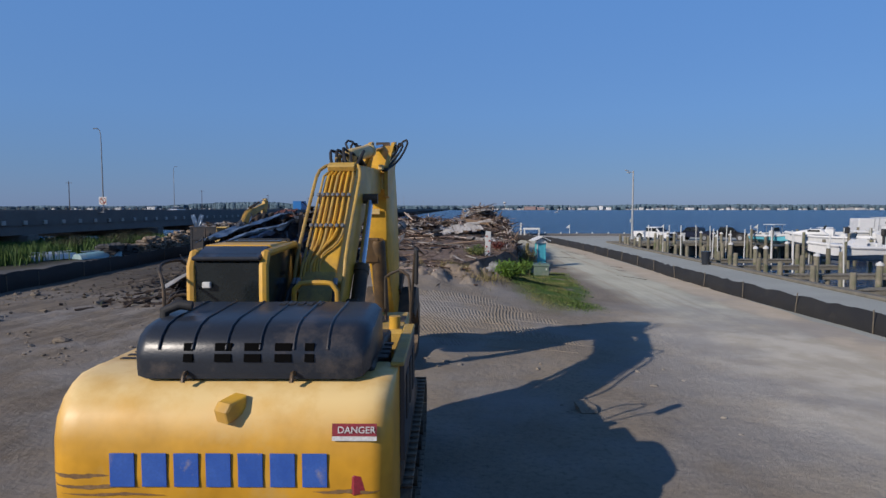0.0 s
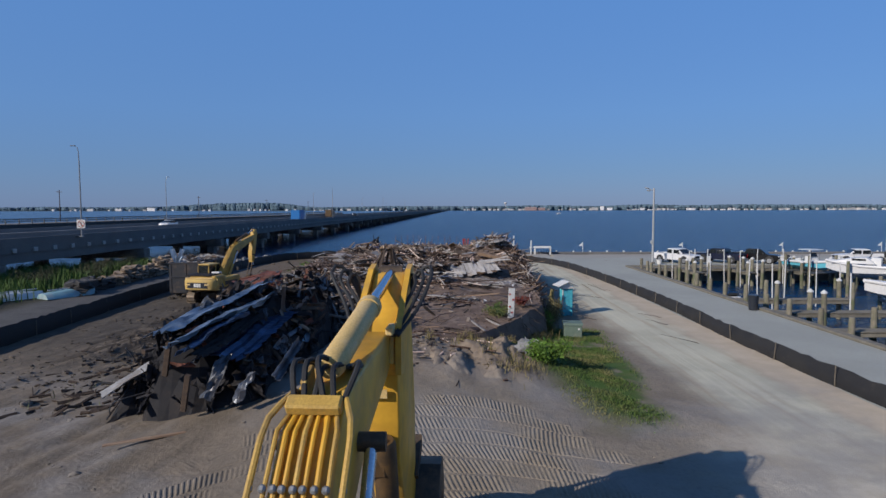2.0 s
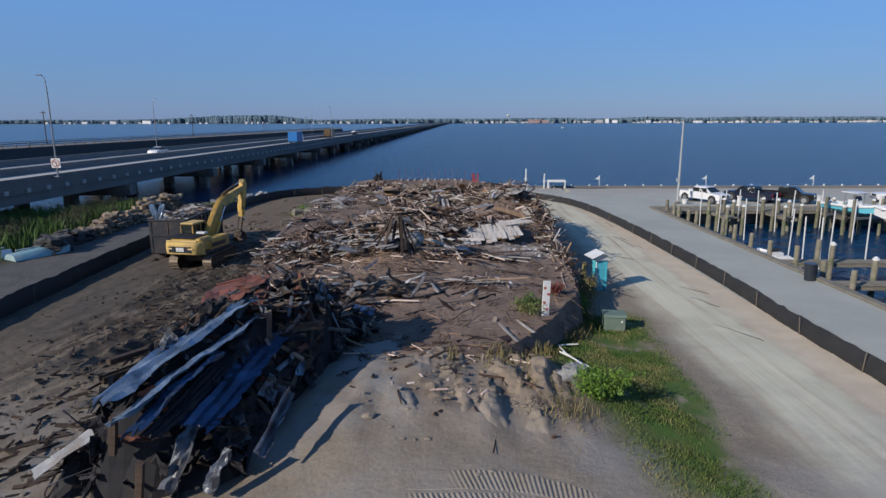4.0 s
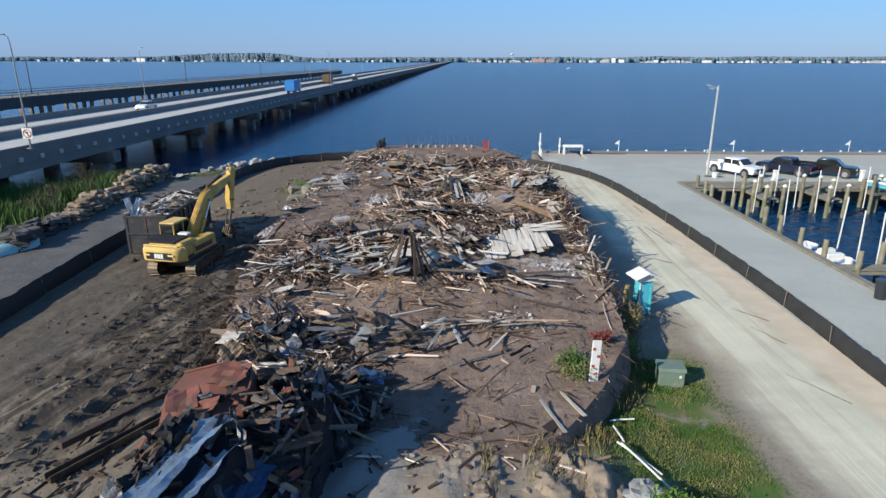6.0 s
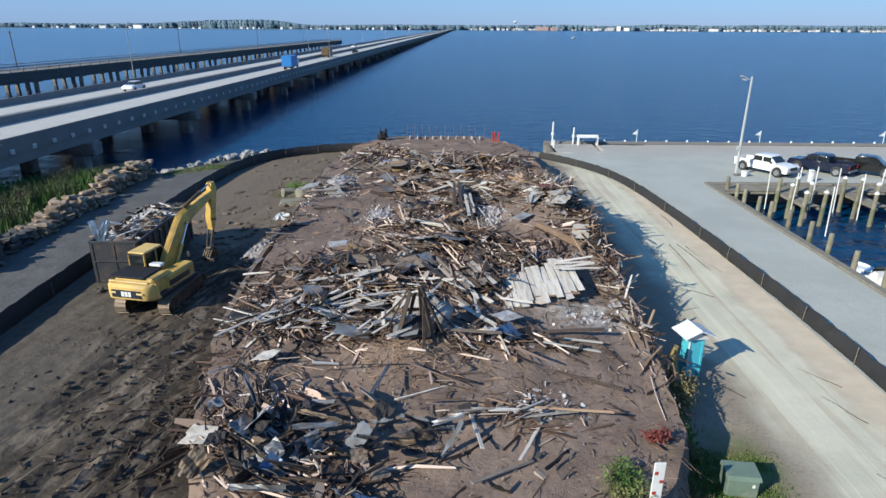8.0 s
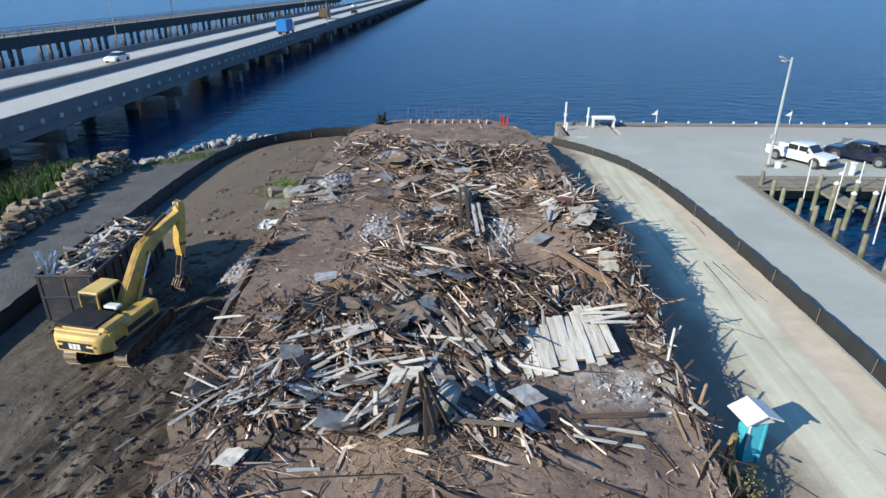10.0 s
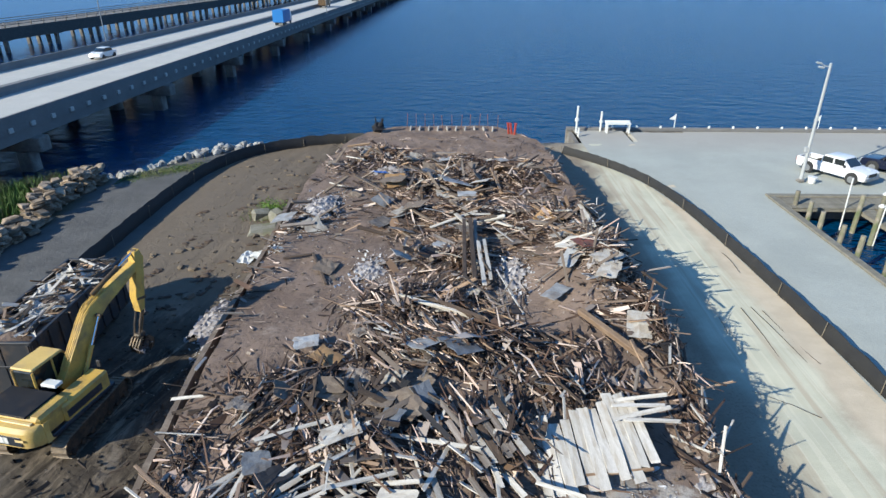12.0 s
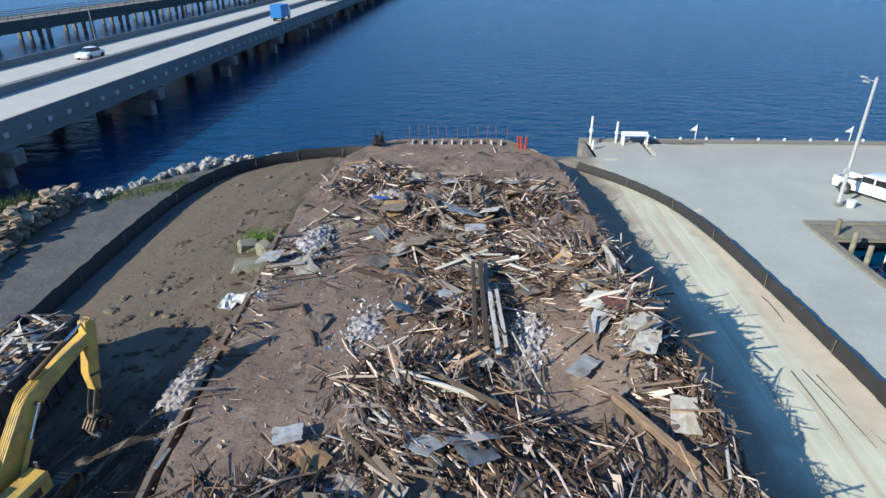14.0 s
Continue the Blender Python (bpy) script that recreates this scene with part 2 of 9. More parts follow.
M_TORN = mat("torn_silver_sheet_metal", (0.24, 0.26, 0.29), (0.08, 0.085, 0.1), 2.0, 0.42, 0.4, 0.2, dirt=(0.05, 0.045, 0.045), dirt_amount=0.42, vary=0.3)
# dark sheet, taken to near-black so the colour holds the heap's deep shade
M_BLACKSHEET = mat("shade_black_sheet", (0.018, 0.019, 0.024), (0.035, 0.033, 0.036), 2.0, 0.7, 0.0, 0.3, spec=0.2, dirt=(0.06, 0.045, 0.035), dirt_amount=0.34, vary=0.35)
M_BLUEPLASTIC = mat("blue_plastic", (0.03, 0.16, 0.55), (0.03, 0.13, 0.45), 3, 0.5, bump=0.1)
M_PAINTRED = mat("red_painted_steel", (0.48, 0.06, 0.03), (0.38, 0.05, 0.03), 3, 0.5, bump=0.1)
# blue-grey because the distance haze is put into the tree colour
M_TREELINE = mat("hazed_far_trees", (0.125, 0.19, 0.24), (0.10, 0.16, 0.205), 0.01, 0.95, bump=0.0, fine=0.06, vary=0.22, island=True)
M_FARWALL = mat("far_wall", (0.85, 0.84, 0.82), (0.75, 0.75, 0.74), 0.03, 0.8, bump=0.0, vary=0.3)
M_FARPINK = mat("far_pink_wall", (0.5, 0.36, 0.32), (0.45, 0.32, 0.3), 0.03, 0.8, bump=0.0)
M_SPLINTER = mat("shredded_splinters", (0.20, 0.145, 0.105), (0.11, 0.078, 0.055), 0.35, 0.9, bump=0.3, vary=0.75, island=True, world_space=True)
M_CRUMB = mat("crumbled_debris", (0.26, 0.22, 0.185), (0.16, 0.125, 0.1), 0.4, 0.9, bump=0.3, vary=0.7, island=True, world_space=True)
M_BOATHULL = mat("white_gelcoat", (0.8, 0.8, 0.79), (0.76, 0.76, 0.75), 1, 0.25, bump=0.0, spec=0.6)
M_BOATTURQ = mat("turquoise_gelcoat", (0.16, 0.56, 0.68), (0.13, 0.50, 0.62), 1, 0.3, bump=0.0, spec=0.6)
M_FADED = mat("faded_turquoise_gelcoat", (0.34, 0.55, 0.58), (0.26, 0.46, 0.50), 1.5, 0.45, bump=0.05, dirt=(0.4, 0.42, 0.4), dirt_amount=0.4)
M_POLE = mat("weathered_aluminium", (0.50, 0.51, 0.51), (0.42, 0.43, 0.43), 2, 0.5, 0.1, 0.03)
M_BLUETRUCK = mat("blue_box_paint", (0.03, 0.20, 0.52), (0.03, 0.17, 0.46), 1, 0.4, bump=0.0)
M_TAILRED = mat("red_lens", (0.4, 0.01, 0.01), (0.3, 0.01, 0.01), 5, 0.25, bump=0.0)


def mixed_timber(name, stops):
    """Broken boards: each piece takes one of the colours, with grain and grime."""
    m = mat(name, (0.3, 0.25, 0.2), (0.2, 0.16, 0.12), 0.6, 0.85, bump=0.35, fine=16, world_space=True)
    n, l = m.node_tree.nodes, m.node_tree.links
    r = n.new("ShaderNodeValToRGB")
    r.color_ramp.interpolation = "CONSTANT"
    while len(r.color_ramp.elements) < len(stops):
        r.color_ramp.elements.new(0.5)
    for e, (at, c) in zip(r.color_ramp.elements, stops):
        e.position, e.color = at, (c[0] * 0.88, c[1] * 0.82, c[2] * 0.80, 1)
    l.new(n.new("ShaderNodeNewGeometry").outputs["Random Per Island"], r.inputs[0])
    base = n["Principled BSDF"].inputs["Base Color"]
    k = n.new("ShaderNodeMix")
    k.data_type, k.blend_type = "RGBA", "OVERLAY"
    k.inputs[0].default_value = 0.45
    l.new(r.outputs[0], k.inputs[6])
    l.new(base.links[0].from_socket, k.inputs[7])
    l.new(k.outputs[2], base)
    return m


M_MIXED = mixed_timber("mixed_broken_timber", [(0.0, (0.04, 0.027, 0.022)), (0.28, (0.085, 0.054, 0.04)), (0.49, (0.165, 0.11, 0.08)), (0.62, (0.25, 0.20, 0.17)), (0.69, (0.34, 0.255, 0.185)), (0.76, (0.42, 0.37, 0.335)), (0.83, (0.62, 0.55, 0.49)), (0.91, (0.80, 0.75, 0.70))])
M_PANELMIX = mixed_timber("mixed_broken_panels", [(0.0, (0.045, 0.04, 0.038)), (0.2, (0.10, 0.08, 0.07)), (0.45, (0.18, 0.15, 0.13)), (0.66, (0.27, 0.25, 0.24)), (0.78, (0.30, 0.21, 0.14)), (0.86, (0.42, 0.40, 0.39)), (0.94, (0.58, 0.56, 0.54))])


def shore_material(name, layers, bump=0.5, rough=0.92):
    """Ground: a list of (colour, mask) laid over one another; masks are built from world positions and noise."""
    m = bpy.data.materials.new(name)
    m.use_nodes = True
    n, l = m.node_tree.nodes, m.node_tree.links
    p = n["Principled BSDF"]
    pos = n.new("ShaderNodeNewGeometry").outputs["Position"]
    sep = n.new("ShaderNodeSeparateXYZ")
    l.new(pos, sep.inputs[0])

    def nz(s, detail=6.0, rg=0.6, st=None, turn=0.0):
        t = n.new("ShaderNodeTexNoise")
        t.inputs["Scale"].default_value, t.inputs["Detail"].default_value, t.inputs["Roughness"].default_value = s, detail, rg
        v = pos
        if turn:
            tm = n.new("ShaderNodeMapping")
            tm.inputs["Rotation"].default_value = (0, 0, radians(turn))
            l.new(pos, tm.inputs[0])
            v = tm.outputs[0]
        if st:
            mp = n.new("ShaderNodeMapping")
            mp.inputs["Scale"].default_value = st
            l.new(v, mp.inputs[0])
            v = mp.outputs[0]
        l.new(v, t.inputs["Vector"])
        return t.outputs["Fac"]

    def op(kind, x, y):
        k = n.new("ShaderNodeMath")
        k.operation = kind
        k.use_clamp = False
        for s, i in ((x, 0), (y, 1)):
            if isinstance(s, (int, float)):
                k.inputs[i].default_value = s
            else:
                l.new(s, k.inputs[i])
        return k.outputs[0]

    def ramp(v, lo, hi):
        r = n.new("ShaderNodeMapRange")
        r.interpolation_type = "SMOOTHSTEP"
        r.inputs[1].default_value, r.inputs[2].default_value = lo, hi
        if lo > hi:
            r.inputs[1].default_value, r.inputs[2].default_value = hi, lo
            r.inputs[3].default_value, r.inputs[4].default_value = 1, 0
        l.new(v, r.inputs[0])
        return r.outputs[0]

    def mix(f, x, y):
        k = n.new("ShaderNodeMix")
        k.data_type = "RGBA"
        if isinstance(f, (int, float)):
            k.inputs[0].default_value = f
        else:
            l.new(f, k.inputs[0])
        for s, i in ((x, 6), (y, 7)):
            if isinstance(s, tuple):
                k.inputs[i].default_value = (*(0.9 * c for c in s), 1)
            else:
                l.new(s, k.inputs[i])
        return k.outputs[2]

    x, y = sep.outputs[0], sep.outputs[1]
    col, calm = layers(x, y, nz, op, ramp, mix)
    l.new(col, p.inputs["Base Color"])
    p.inputs["Roughness"].default_value = rough
    p.inputs["Specular IOR Level"].default_value = 0.2
    b = n.new("ShaderNodeBump")
    b.inputs["Strength"].default_value, b.inputs["Distance"].default_value = bump, 0.06
    relief = op("ADD", nz(6.0, 8.0, 0.7), op("MULTIPLY", nz(1.3, 3.0), 1.5))
    l.new(relief if calm is None else op("MULTIPLY", relief, op("SUBTRACT", 1.0, calm)), b.inputs["Height"])
    l.new(b.outputs[0], p.inputs["Normal"])
    return m


def ground_layers(x, y, nz, op, ramp, mix):
    wob = op("MULTIPLY", op("SUBTRACT", nz(0.25), 0.5), 4.0)
    xw, yw = op("ADD", x, wob), op("ADD", y, wob)
    tan = mix(ramp(nz(0.5), 0.35, 0.65), (0.285, 0.238, 0.18), (0.23, 0.191, 0.145))
    tan = mix(ramp(nz(9.0), 0.45, 0.75), tan, (0.185, 0.152, 0.115))
    # grey crushed stone on the drive beside the fence
    grey = mix(ramp(nz(0.35), 0.35, 0.65), (0.56, 0.535, 0.415), (0.48, 0.46, 0.355))
    grey = mix(ramp(nz(22.0, 3.0), 0.55, 0.95), grey, (0.42, 0.40, 0.33))
    grey = mix(op("MULTIPLY", ramp(nz(1.0, 4.0, 0.6, (4.2, 0.05, 1.0)), 0.52, 0.6), 0.45), grey, (0.64, 0.60, 0.47))
    grey = mix(op("MULTIPLY", ramp(nz(1.0, 5.0, 0.6, (1.6, 0.06, 1.0)), 0.5, 0.66), 0.75), grey, (0.42, 0.355, 0.265))
    drive = op("MULTIPLY", ramp(xw, 7.6, 9.8), ramp(xw, 13.0, 11.8))
    col = mix(drive, tan, grey)
    # dry pale sand where the drive widens
    col = mix(op("MULTIPLY", op("MULTIPLY", ramp(xw, 5.0, 8.0), ramp(xw, 13.0, 11.8)), op("MULTIPLY", ramp(yw, 27.0, 19.0), 0.85)), col, mix(ramp(nz(0.6), 0.4, 0.6), (0.60, 0.54, 0.44), (0.47, 0.41, 0.32)))
    # pale sand spilled along the fence
    sand = mix(ramp(nz(0.9), 0.35, 0.65), (0.56, 0.475, 0.36), (0.50, 0.42, 0.315))
    xs = op("ADD", x, op("MULTIPLY", wob, 0.35))
    col = mix(op("MULTIPLY", ramp(xs, 11.7, 12.7), ramp(x, 14.6, 14.4)), col, sand)
    # dark churned soil west of the platform
    soil = mix(ramp(nz(0.8), 0.35, 0.65), (0.085, 0.067, 0.049), (0.044, 0.035, 0.027))
    # rut relief painted in: pale streaks for lit ridges, dark ones for shaded grooves
    soil = mix(ramp(nz(1.2, 6.0, 0.65, (1.0, 0.25, 1.0)), 0.49, 0.66), soil, (0.21, 0.168, 0.125))
    soil = mix(ramp(nz(1.0, 7.0, 0.65, (1.5, 0.10, 1.0), 15.6), 0.52, 0.62), soil, (0.030, 0.024, 0.018))
    soil = mix(op("MULTIPLY", ramp(nz(1.0, 7.0, 0.7, (3.4, 0.22, 1.0), 15.6), 0.56, 0.68), 0.8), soil, (0.26, 0.21, 0.16))
    # a smoother grey strip along the fence, pale trampled sand towards the machine
    soil = mix(op("MULTIPLY", ramp(xw, -16.5, -19.0), 0.8), soil, mix(ramp(nz(2.0), 0.4, 0.7), (0.112, 0.094, 0.074), (0.075, 0.063, 0.05)))
    west = op("MULTIPLY", ramp(xw, -6.5, -10.5), ramp(yw, 28.0, 37.0))
    col = mix(op("MULTIPLY", op("MULTIPLY", ramp(xw, -3.5, -8.0), ramp(yw, -4.0, 8.0)), 0.62), col, mix(ramp(nz(1.0, 6.0, 0.65, (1.5, 0.2, 1.0), 15.6), 0.45, 0.6), (0.175, 0.14, 0.105), (0.10, 0.08, 0.06)))
    col = mix(west, col, soil)
    col = mix(op("MULTIPLY", op("MULTIPLY", ramp(xw, -13.0, -15.5), ramp(yw, 55.0, 60.0)), 0.85), col, (0.155, 0.122, 0.09))
    # grey-blue fines before the tracks of the machine
    col = mix(op("MULTIPLY", op("MULTIPLY", ramp(yw, 31.0, 26.0), ramp(nz(0.22), 0.42, 0.6)), 0.55), col, (0.27, 0.26, 0.25))
    # asphalt of the service road by the marsh
    asp = mix(ramp(nz(0.5), 0.3, 0.7), (0.12, 0.116, 0.112), (0.088, 0.085, 0.083))
    col = mix(ramp(x, -22.6, -23.0), col, asp)
    col = mix(ramp(xw, -29.6, -31.0), col, (0.07, 0.065, 0.045))
    # turf
    turf = mix(ramp(nz(1.0), 0.4, 0.6), (0.075, 0.13, 0.026), (0.12, 0.13, 0.045))
    xl = op("ADD", xw, op("MULTIPLY", op("SUBTRACT", y, 34.0), 0.27))
    xr = op("SUBTRACT", xw, op("MULTIPLY", op("SUBTRACT", y, 32.0), 0.1))
    lawn = op("MULTIPLY", op("MULTIPLY", ramp(xl, 0.6, 2.4), ramp(xr, 7.4, 6.2)), op("MULTIPLY", ramp(yw, 22.5, 24.5), ramp(yw, 39.5, 37.5)))
    # mud trodden down before the platform
    mud = mix(ramp(nz(0.5, 6.0, 0.6), 0.4, 0.62), (0.27, 0.217, 0.165), (0.195, 0.152, 0.113))
    mud = mix(ramp(nz(1.0, 6.0, 0.65, (2.4, 0.5, 1.0)), 0.52, 0.66), mud, (0.10, 0.077, 0.058))
    mud = mix(op("MULTIPLY", ramp(x, -1.2, -3.0), ramp(nz(0.6), 0.35, 0.6)), mud, (0.255, 0.24, 0.22))
    apron = op("MULTIPLY", op("MULTIPLY", ramp(xl, 3.4, 1.4), ramp(x, -9.0, -6.0)), op("MULTIPLY", ramp(yw, 25.2, 27.6), ramp(y, 42.0, 38.0)))
    col = mix(apron, col, mud)
    col = mix(op("MULTIPLY", lawn, ramp(nz(0.9), 0.3, 0.45)), col, turf)
    return col, op("SUBTRACT", op("MULTIPLY", op("MULTIPLY", ramp(xw, 6.6, 8.8), ramp(x, 14.6, 14.4)), 0.7), op("MULTIPLY", ramp(xw, -5.5, -9.0), 0.6))


def platform_layers(x, y, nz, op, ramp, mix):
    col = mix(ramp(nz(0.4), 0.35, 0.65), (0.222, 0.163, 0.13), (0.150, 0.107, 0.084))
    col = mix(ramp(nz(3.5), 0.5, 0.75), col, (0.10, 0.073, 0.057))
    col = mix(ramp(nz(0.7, 8.0, 0.7), 0.56, 0.74), col, (0.32, 0.252, 0.205))
    # crushed white plaster trodden into the dirt beside the fallen wall
    dust = op("MULTIPLY", op("MULTIPLY", ramp(x, 0.2, 1.6), op("MULTIPLY", ramp(y, 42.8, 43.7), ramp(y, 46.0, 45.0))), ramp(nz(1.1, 6.0, 0.65), 0.42, 0.58))
    col = mix(op("MULTIPLY", dust, 0.85), col, (0.43, 0.395, 0.355))
    return mix(ramp(nz(16.0, 4.0), 0.55, 0.8), col, (0.235, 0.187, 0.151)), None


def lot_layers(x, y, nz, op, ramp, mix):
    col = mix(ramp(nz(0.2), 0.35, 0.65), (0.405, 0.415, 0.375), (0.355, 0.365, 0.33))
    col = mix(ramp(nz(25.0, 3.0), 0.45, 0.8), col, (0.28, 0.285, 0.265))
    return mix(op("MULTIPLY", ramp(y, 84.0, 92.0), 0.5), col, (0.36, 0.31, 0.27)), None


M_GROUND = shore_material("worked_ground", ground_layers)
M_PLATFORM = shore_material("platform_dirt", platform_layers, 0.8)
M_LOT = shore_material("gravel_lot", lot_layers, 0.25)


def water_material():
    m = bpy.data.materials.new("bay_water")
    m.use_nodes = True
    n, l = m.node_tree.nodes, m.node_tree.links
    p = n["Principled BSDF"]
    pos = n.new("ShaderNodeNewGeometry").outputs["Position"]
    mp = n.new("ShaderNodeMapping")
    mp.inputs["Scale"].default_value = (0.55, 1.0, 1.0)
    mp.inputs["Rotation"].default_value = (0, 0, 0.25)
    l.new(pos, mp.inputs[0])
    hs = []
    for s, d in ((0.55, 3.0), (2.2, 3.0), (0.06, 2.0)):
        t = n.new("ShaderNodeTexNoise")
        t.inputs["Scale"].default_value, t.inputs["Detail"].default_value = s, d
        l.new(mp.outputs[0], t.inputs["Vector"])
        hs.append(t.outputs["Fac"])
    add = n.new("ShaderNodeMath")
    add.operation = "MULTIPLY_ADD"
    add.inputs[1].default_value = 0.3
    l.new(hs[1], add.inputs[0])
    l.new(hs[0], add.inputs[2])
    b = n.new("ShaderNodeBump")
    b.inputs["Strength"].default_value, b.inputs["Distance"].default_value = 0.9, 0.9
    sep = n.new("ShaderNodeSeparateXYZ")
    l.new(pos, sep.inputs[0])
    lee = n.new("ShaderNodeMapRange")
    lee.interpolation_type = "SMOOTHSTEP"
    for i, v in enumerate((-36.0, -6.0, 0.22, 1.0)):
        lee.inputs[i + 1].default_value = v
    l.new(sep.outputs[0], lee.inputs[0])
    calm = n.new("ShaderNodeMath")
    calm.operation = "MULTIPLY"
    l.new(add.outputs[0], calm.inputs[0])
    l.new(lee.outputs[0], calm.inputs[1])
    l.new(calm.outputs[0], b.inputs["Height"])
    l.new(b.outputs[0], p.inputs["Normal"])
    k = n.new("ShaderNodeMix")
    k.data_type = "RGBA"
    k.inputs[6].default_value, k.inputs[7].default_value = (0.0003, 0.0245, 0.072, 1), (0.0003, 0.032, 0.089, 1)
    l.new(hs[2], k.inputs[0])
    l.new(k.outputs[2], p.inputs["Base Color"])
    p.inputs["Roughness"].default_value = 0.2
    p.inputs["IOR"].default_value = 1.33
    p.inputs["Specular IOR Level"].default_value = 0.34
    return m


M_WATER = water_material()

# ---- building tools ----
RND = random.Random(7)
I3 = Matrix.Identity(3)


def rot(rx=0, ry=0, rz=0):
    return Euler([radians(a) for a in (rx, ry, rz)]).to_matrix()


class Geo:
    """Gathers vertices and faces of one mesh."""

    def __init__(self):
        self.v, self.f = [], []

    def add(self, vs, fs):
        k = len(self.v)
        self.v += [tuple(p) for p in vs]
        self.f += [tuple(i + k for i in q) for q in fs]
        return self

    def box(self, c, s, r=None, ch=0.0):
        r, c = r or I3, Vector(c)
        h = [x / 2 for x in s]
        if not ch:
            vs = [c + r @ Vector((a * h[0], b * h[1], d * h[2])) for a in (-1, 1) for b in (-1, 1) for d in (-1, 1)]
            return self.add(vs, [(0, 1, 3, 2), (4, 6, 7, 5), (0, 4, 5, 1), (2, 3, 7, 6), (0, 2, 6, 4), (1, 5, 7, 3)])
        ch = min(ch, min(h) * 0.9)
        idx, vs = {}, []
        for a in (-1, 1):
            for b in (-1, 1):
                for d in (-1, 1):
                    for ax in range(3):
                        e = [x - ch for x in h]
                        e[ax] = h[ax]
                        idx[(a, b, d, ax)] = len(vs)
                        vs.append(c + r @ Vector((a * e[0], b * e[1], d * e[2])))
        fs = []
        for ax in range(3):
            o = [i for i in range(3) if i != ax]
            for s1 in (-1, 1):
                q = []
                for u, w in ((-1, -1), (1, -1), (1, 1), (-1, 1)):
                    k = [0, 0, 0]
                    k[ax], k[o[0]], k[o[1]] = s1, u, w
                    q.append(idx[(*k, ax)])
                fs.append(tuple(q))
            for s1 in (-1, 1):
                for s2 in (-1, 1):
                    k1, k2 = [0, 0, 0], [0, 0, 0]
                    k1[ax], k2[ax] = -1, 1
                    k1[o[0]] = k2[o[0]] = s1
                    k1[o[1]] = k2[o[1]] = s2
                    fs.append((idx[(*k1, o[0])], idx[(*k2, o[0])], idx[(*k2, o[1])], idx[(*k1, o[1])]))
        for a in (-1, 1):
            for b in (-1, 1):
                for d in (-1, 1):
                    fs.append((idx[(a, b, d, 0)], idx[(a, b, d, 1)], idx[(a, b, d, 2)]))
        return self.add(vs, fs)

    def tube(self, pts, r, n=8, r1=None):
        pts = [Vector(p) for p in pts]
        rr = r if isinstance(r, (list, tuple)) else [r + ((r1 if r1 is not None else r) - r) * i / max(len(pts) - 1, 1) for i in range(len(pts))]
        k = len(self.v)
        up = None
        for i, p in enumerate(pts):
            t = (pts[min(i + 1, len(pts) - 1)] - pts[max(i - 1, 0)])
            t = t.normalized() if t.length > 1e-9 else Vector((0, 0, 1))
            if up is None:
                up = t.orthogonal().normalized()
            up = (up - t * up.dot(t)).normalized()
            sd = t.cross(up)
            for j in range(n):
                a = 2 * math.pi * j / n
                self.v.append(tuple(p + (up * math.cos(a) + sd * math.sin(a)) * rr[i]))
        for i in range(len(pts) - 1):
            for j in range(n):
                self.f.append((k + i * n + j, k + i * n + (j + 1) % n, k + (i + 1) * n + (j + 1) % n, k + (i + 1) * n + j))
        self.f.append(tuple(range(k + n - 1, k - 1, -1)))
        e = k + (len(pts) - 1) * n
        self.f.append(tuple(range(e, e + n)))
        return self

    def prism(self, poly, x0, x1, m=None):
        """Polygon of (y, z) drawn out along x from x0 to x1."""
        n = len(poly)
        vs = [Vector((x0, a, b)) for a, b in poly] + [Vector((x1, a, b)) for a, b in poly]
        if m:
            vs = [m @ v for v in vs]
        return self.add(vs, [tuple(range(n - 1, -1, -1)), tuple(range(n, 2 * n))] + [(i, (i + 1) % n, n + (i + 1) % n, n + i) for i in range(n)])

    def slab(self, poly, z0, z1):
        """Polygon of (x, y) drawn up from z0 to z1."""
        n = len(poly)
        vs = [(a, b, z0) for a, b in poly] + [(a, b, z1) for a, b in poly]
        return self.add(vs, [tuple(range(n - 1, -1, -1)), tuple(range(n, 2 * n))] + [(i, (i + 1) % n, n + (i + 1) % n, n + i) for i in range(n)])

    def grid(self, xs, ys, fn):
        nx, ny = len(xs), len(ys)
        return self.add([fn(x, y) for y in ys for x in xs], [(j * nx + i, j * nx + i + 1, (j + 1) * nx + i + 1, (j + 1) * nx + i) for j in range(ny - 1) for i in range(nx - 1)])

    def splint(self, c, s, r, q):
        """A bent and ragged length of broken board."""
        c, vs = Vector(c), []
        sag, sway = q.gauss(0, 0.035) * s[0], q.gauss(0, 0.025) * s[0]
        for k, u in enumerate((-0.5, q.uniform(-0.15, 0.15), 0.5)):
            e = q.uniform(0.35, 1.0) if k != 1 else 1.0
            for y, z in ((-1, -1), (1, -1), (1, 1), (-1, 1)):
                x = u * s[0] + (q.uniform(-0.09, 0.09) * min(s[0], 0.8) if k != 1 else 0)
                vs.append(c + r @ Vector((x, y * e * s[1] / 2 + (sway if k == 1 else 0), z * s[2] / 2 + (sag if k == 1 else 0))))
        fs = [(3, 2, 1, 0), (8, 9, 10, 11)]
        for k in (0, 4):
            fs += [(k + j, k + (j + 1) % 4, k + 4 + (j + 1) % 4, k + 4 + j) for j in range(4)]
        return self.add(vs, fs)

    def blob(self, c, s, seed, rough=0.25, n=8, k=5, r=None):
        """An uneven stone."""
        q = random.Random(seed)
        vs, fs = [], []
        r = r or I3
        c = Vector(c)
        for i in range(1, k):
            th = math.pi * i / k
            for j in range(n):
                ph = 2 * math.pi * (j + 0.5 * (i % 2)) / n
                d = 1 + q.uniform(-rough, rough)
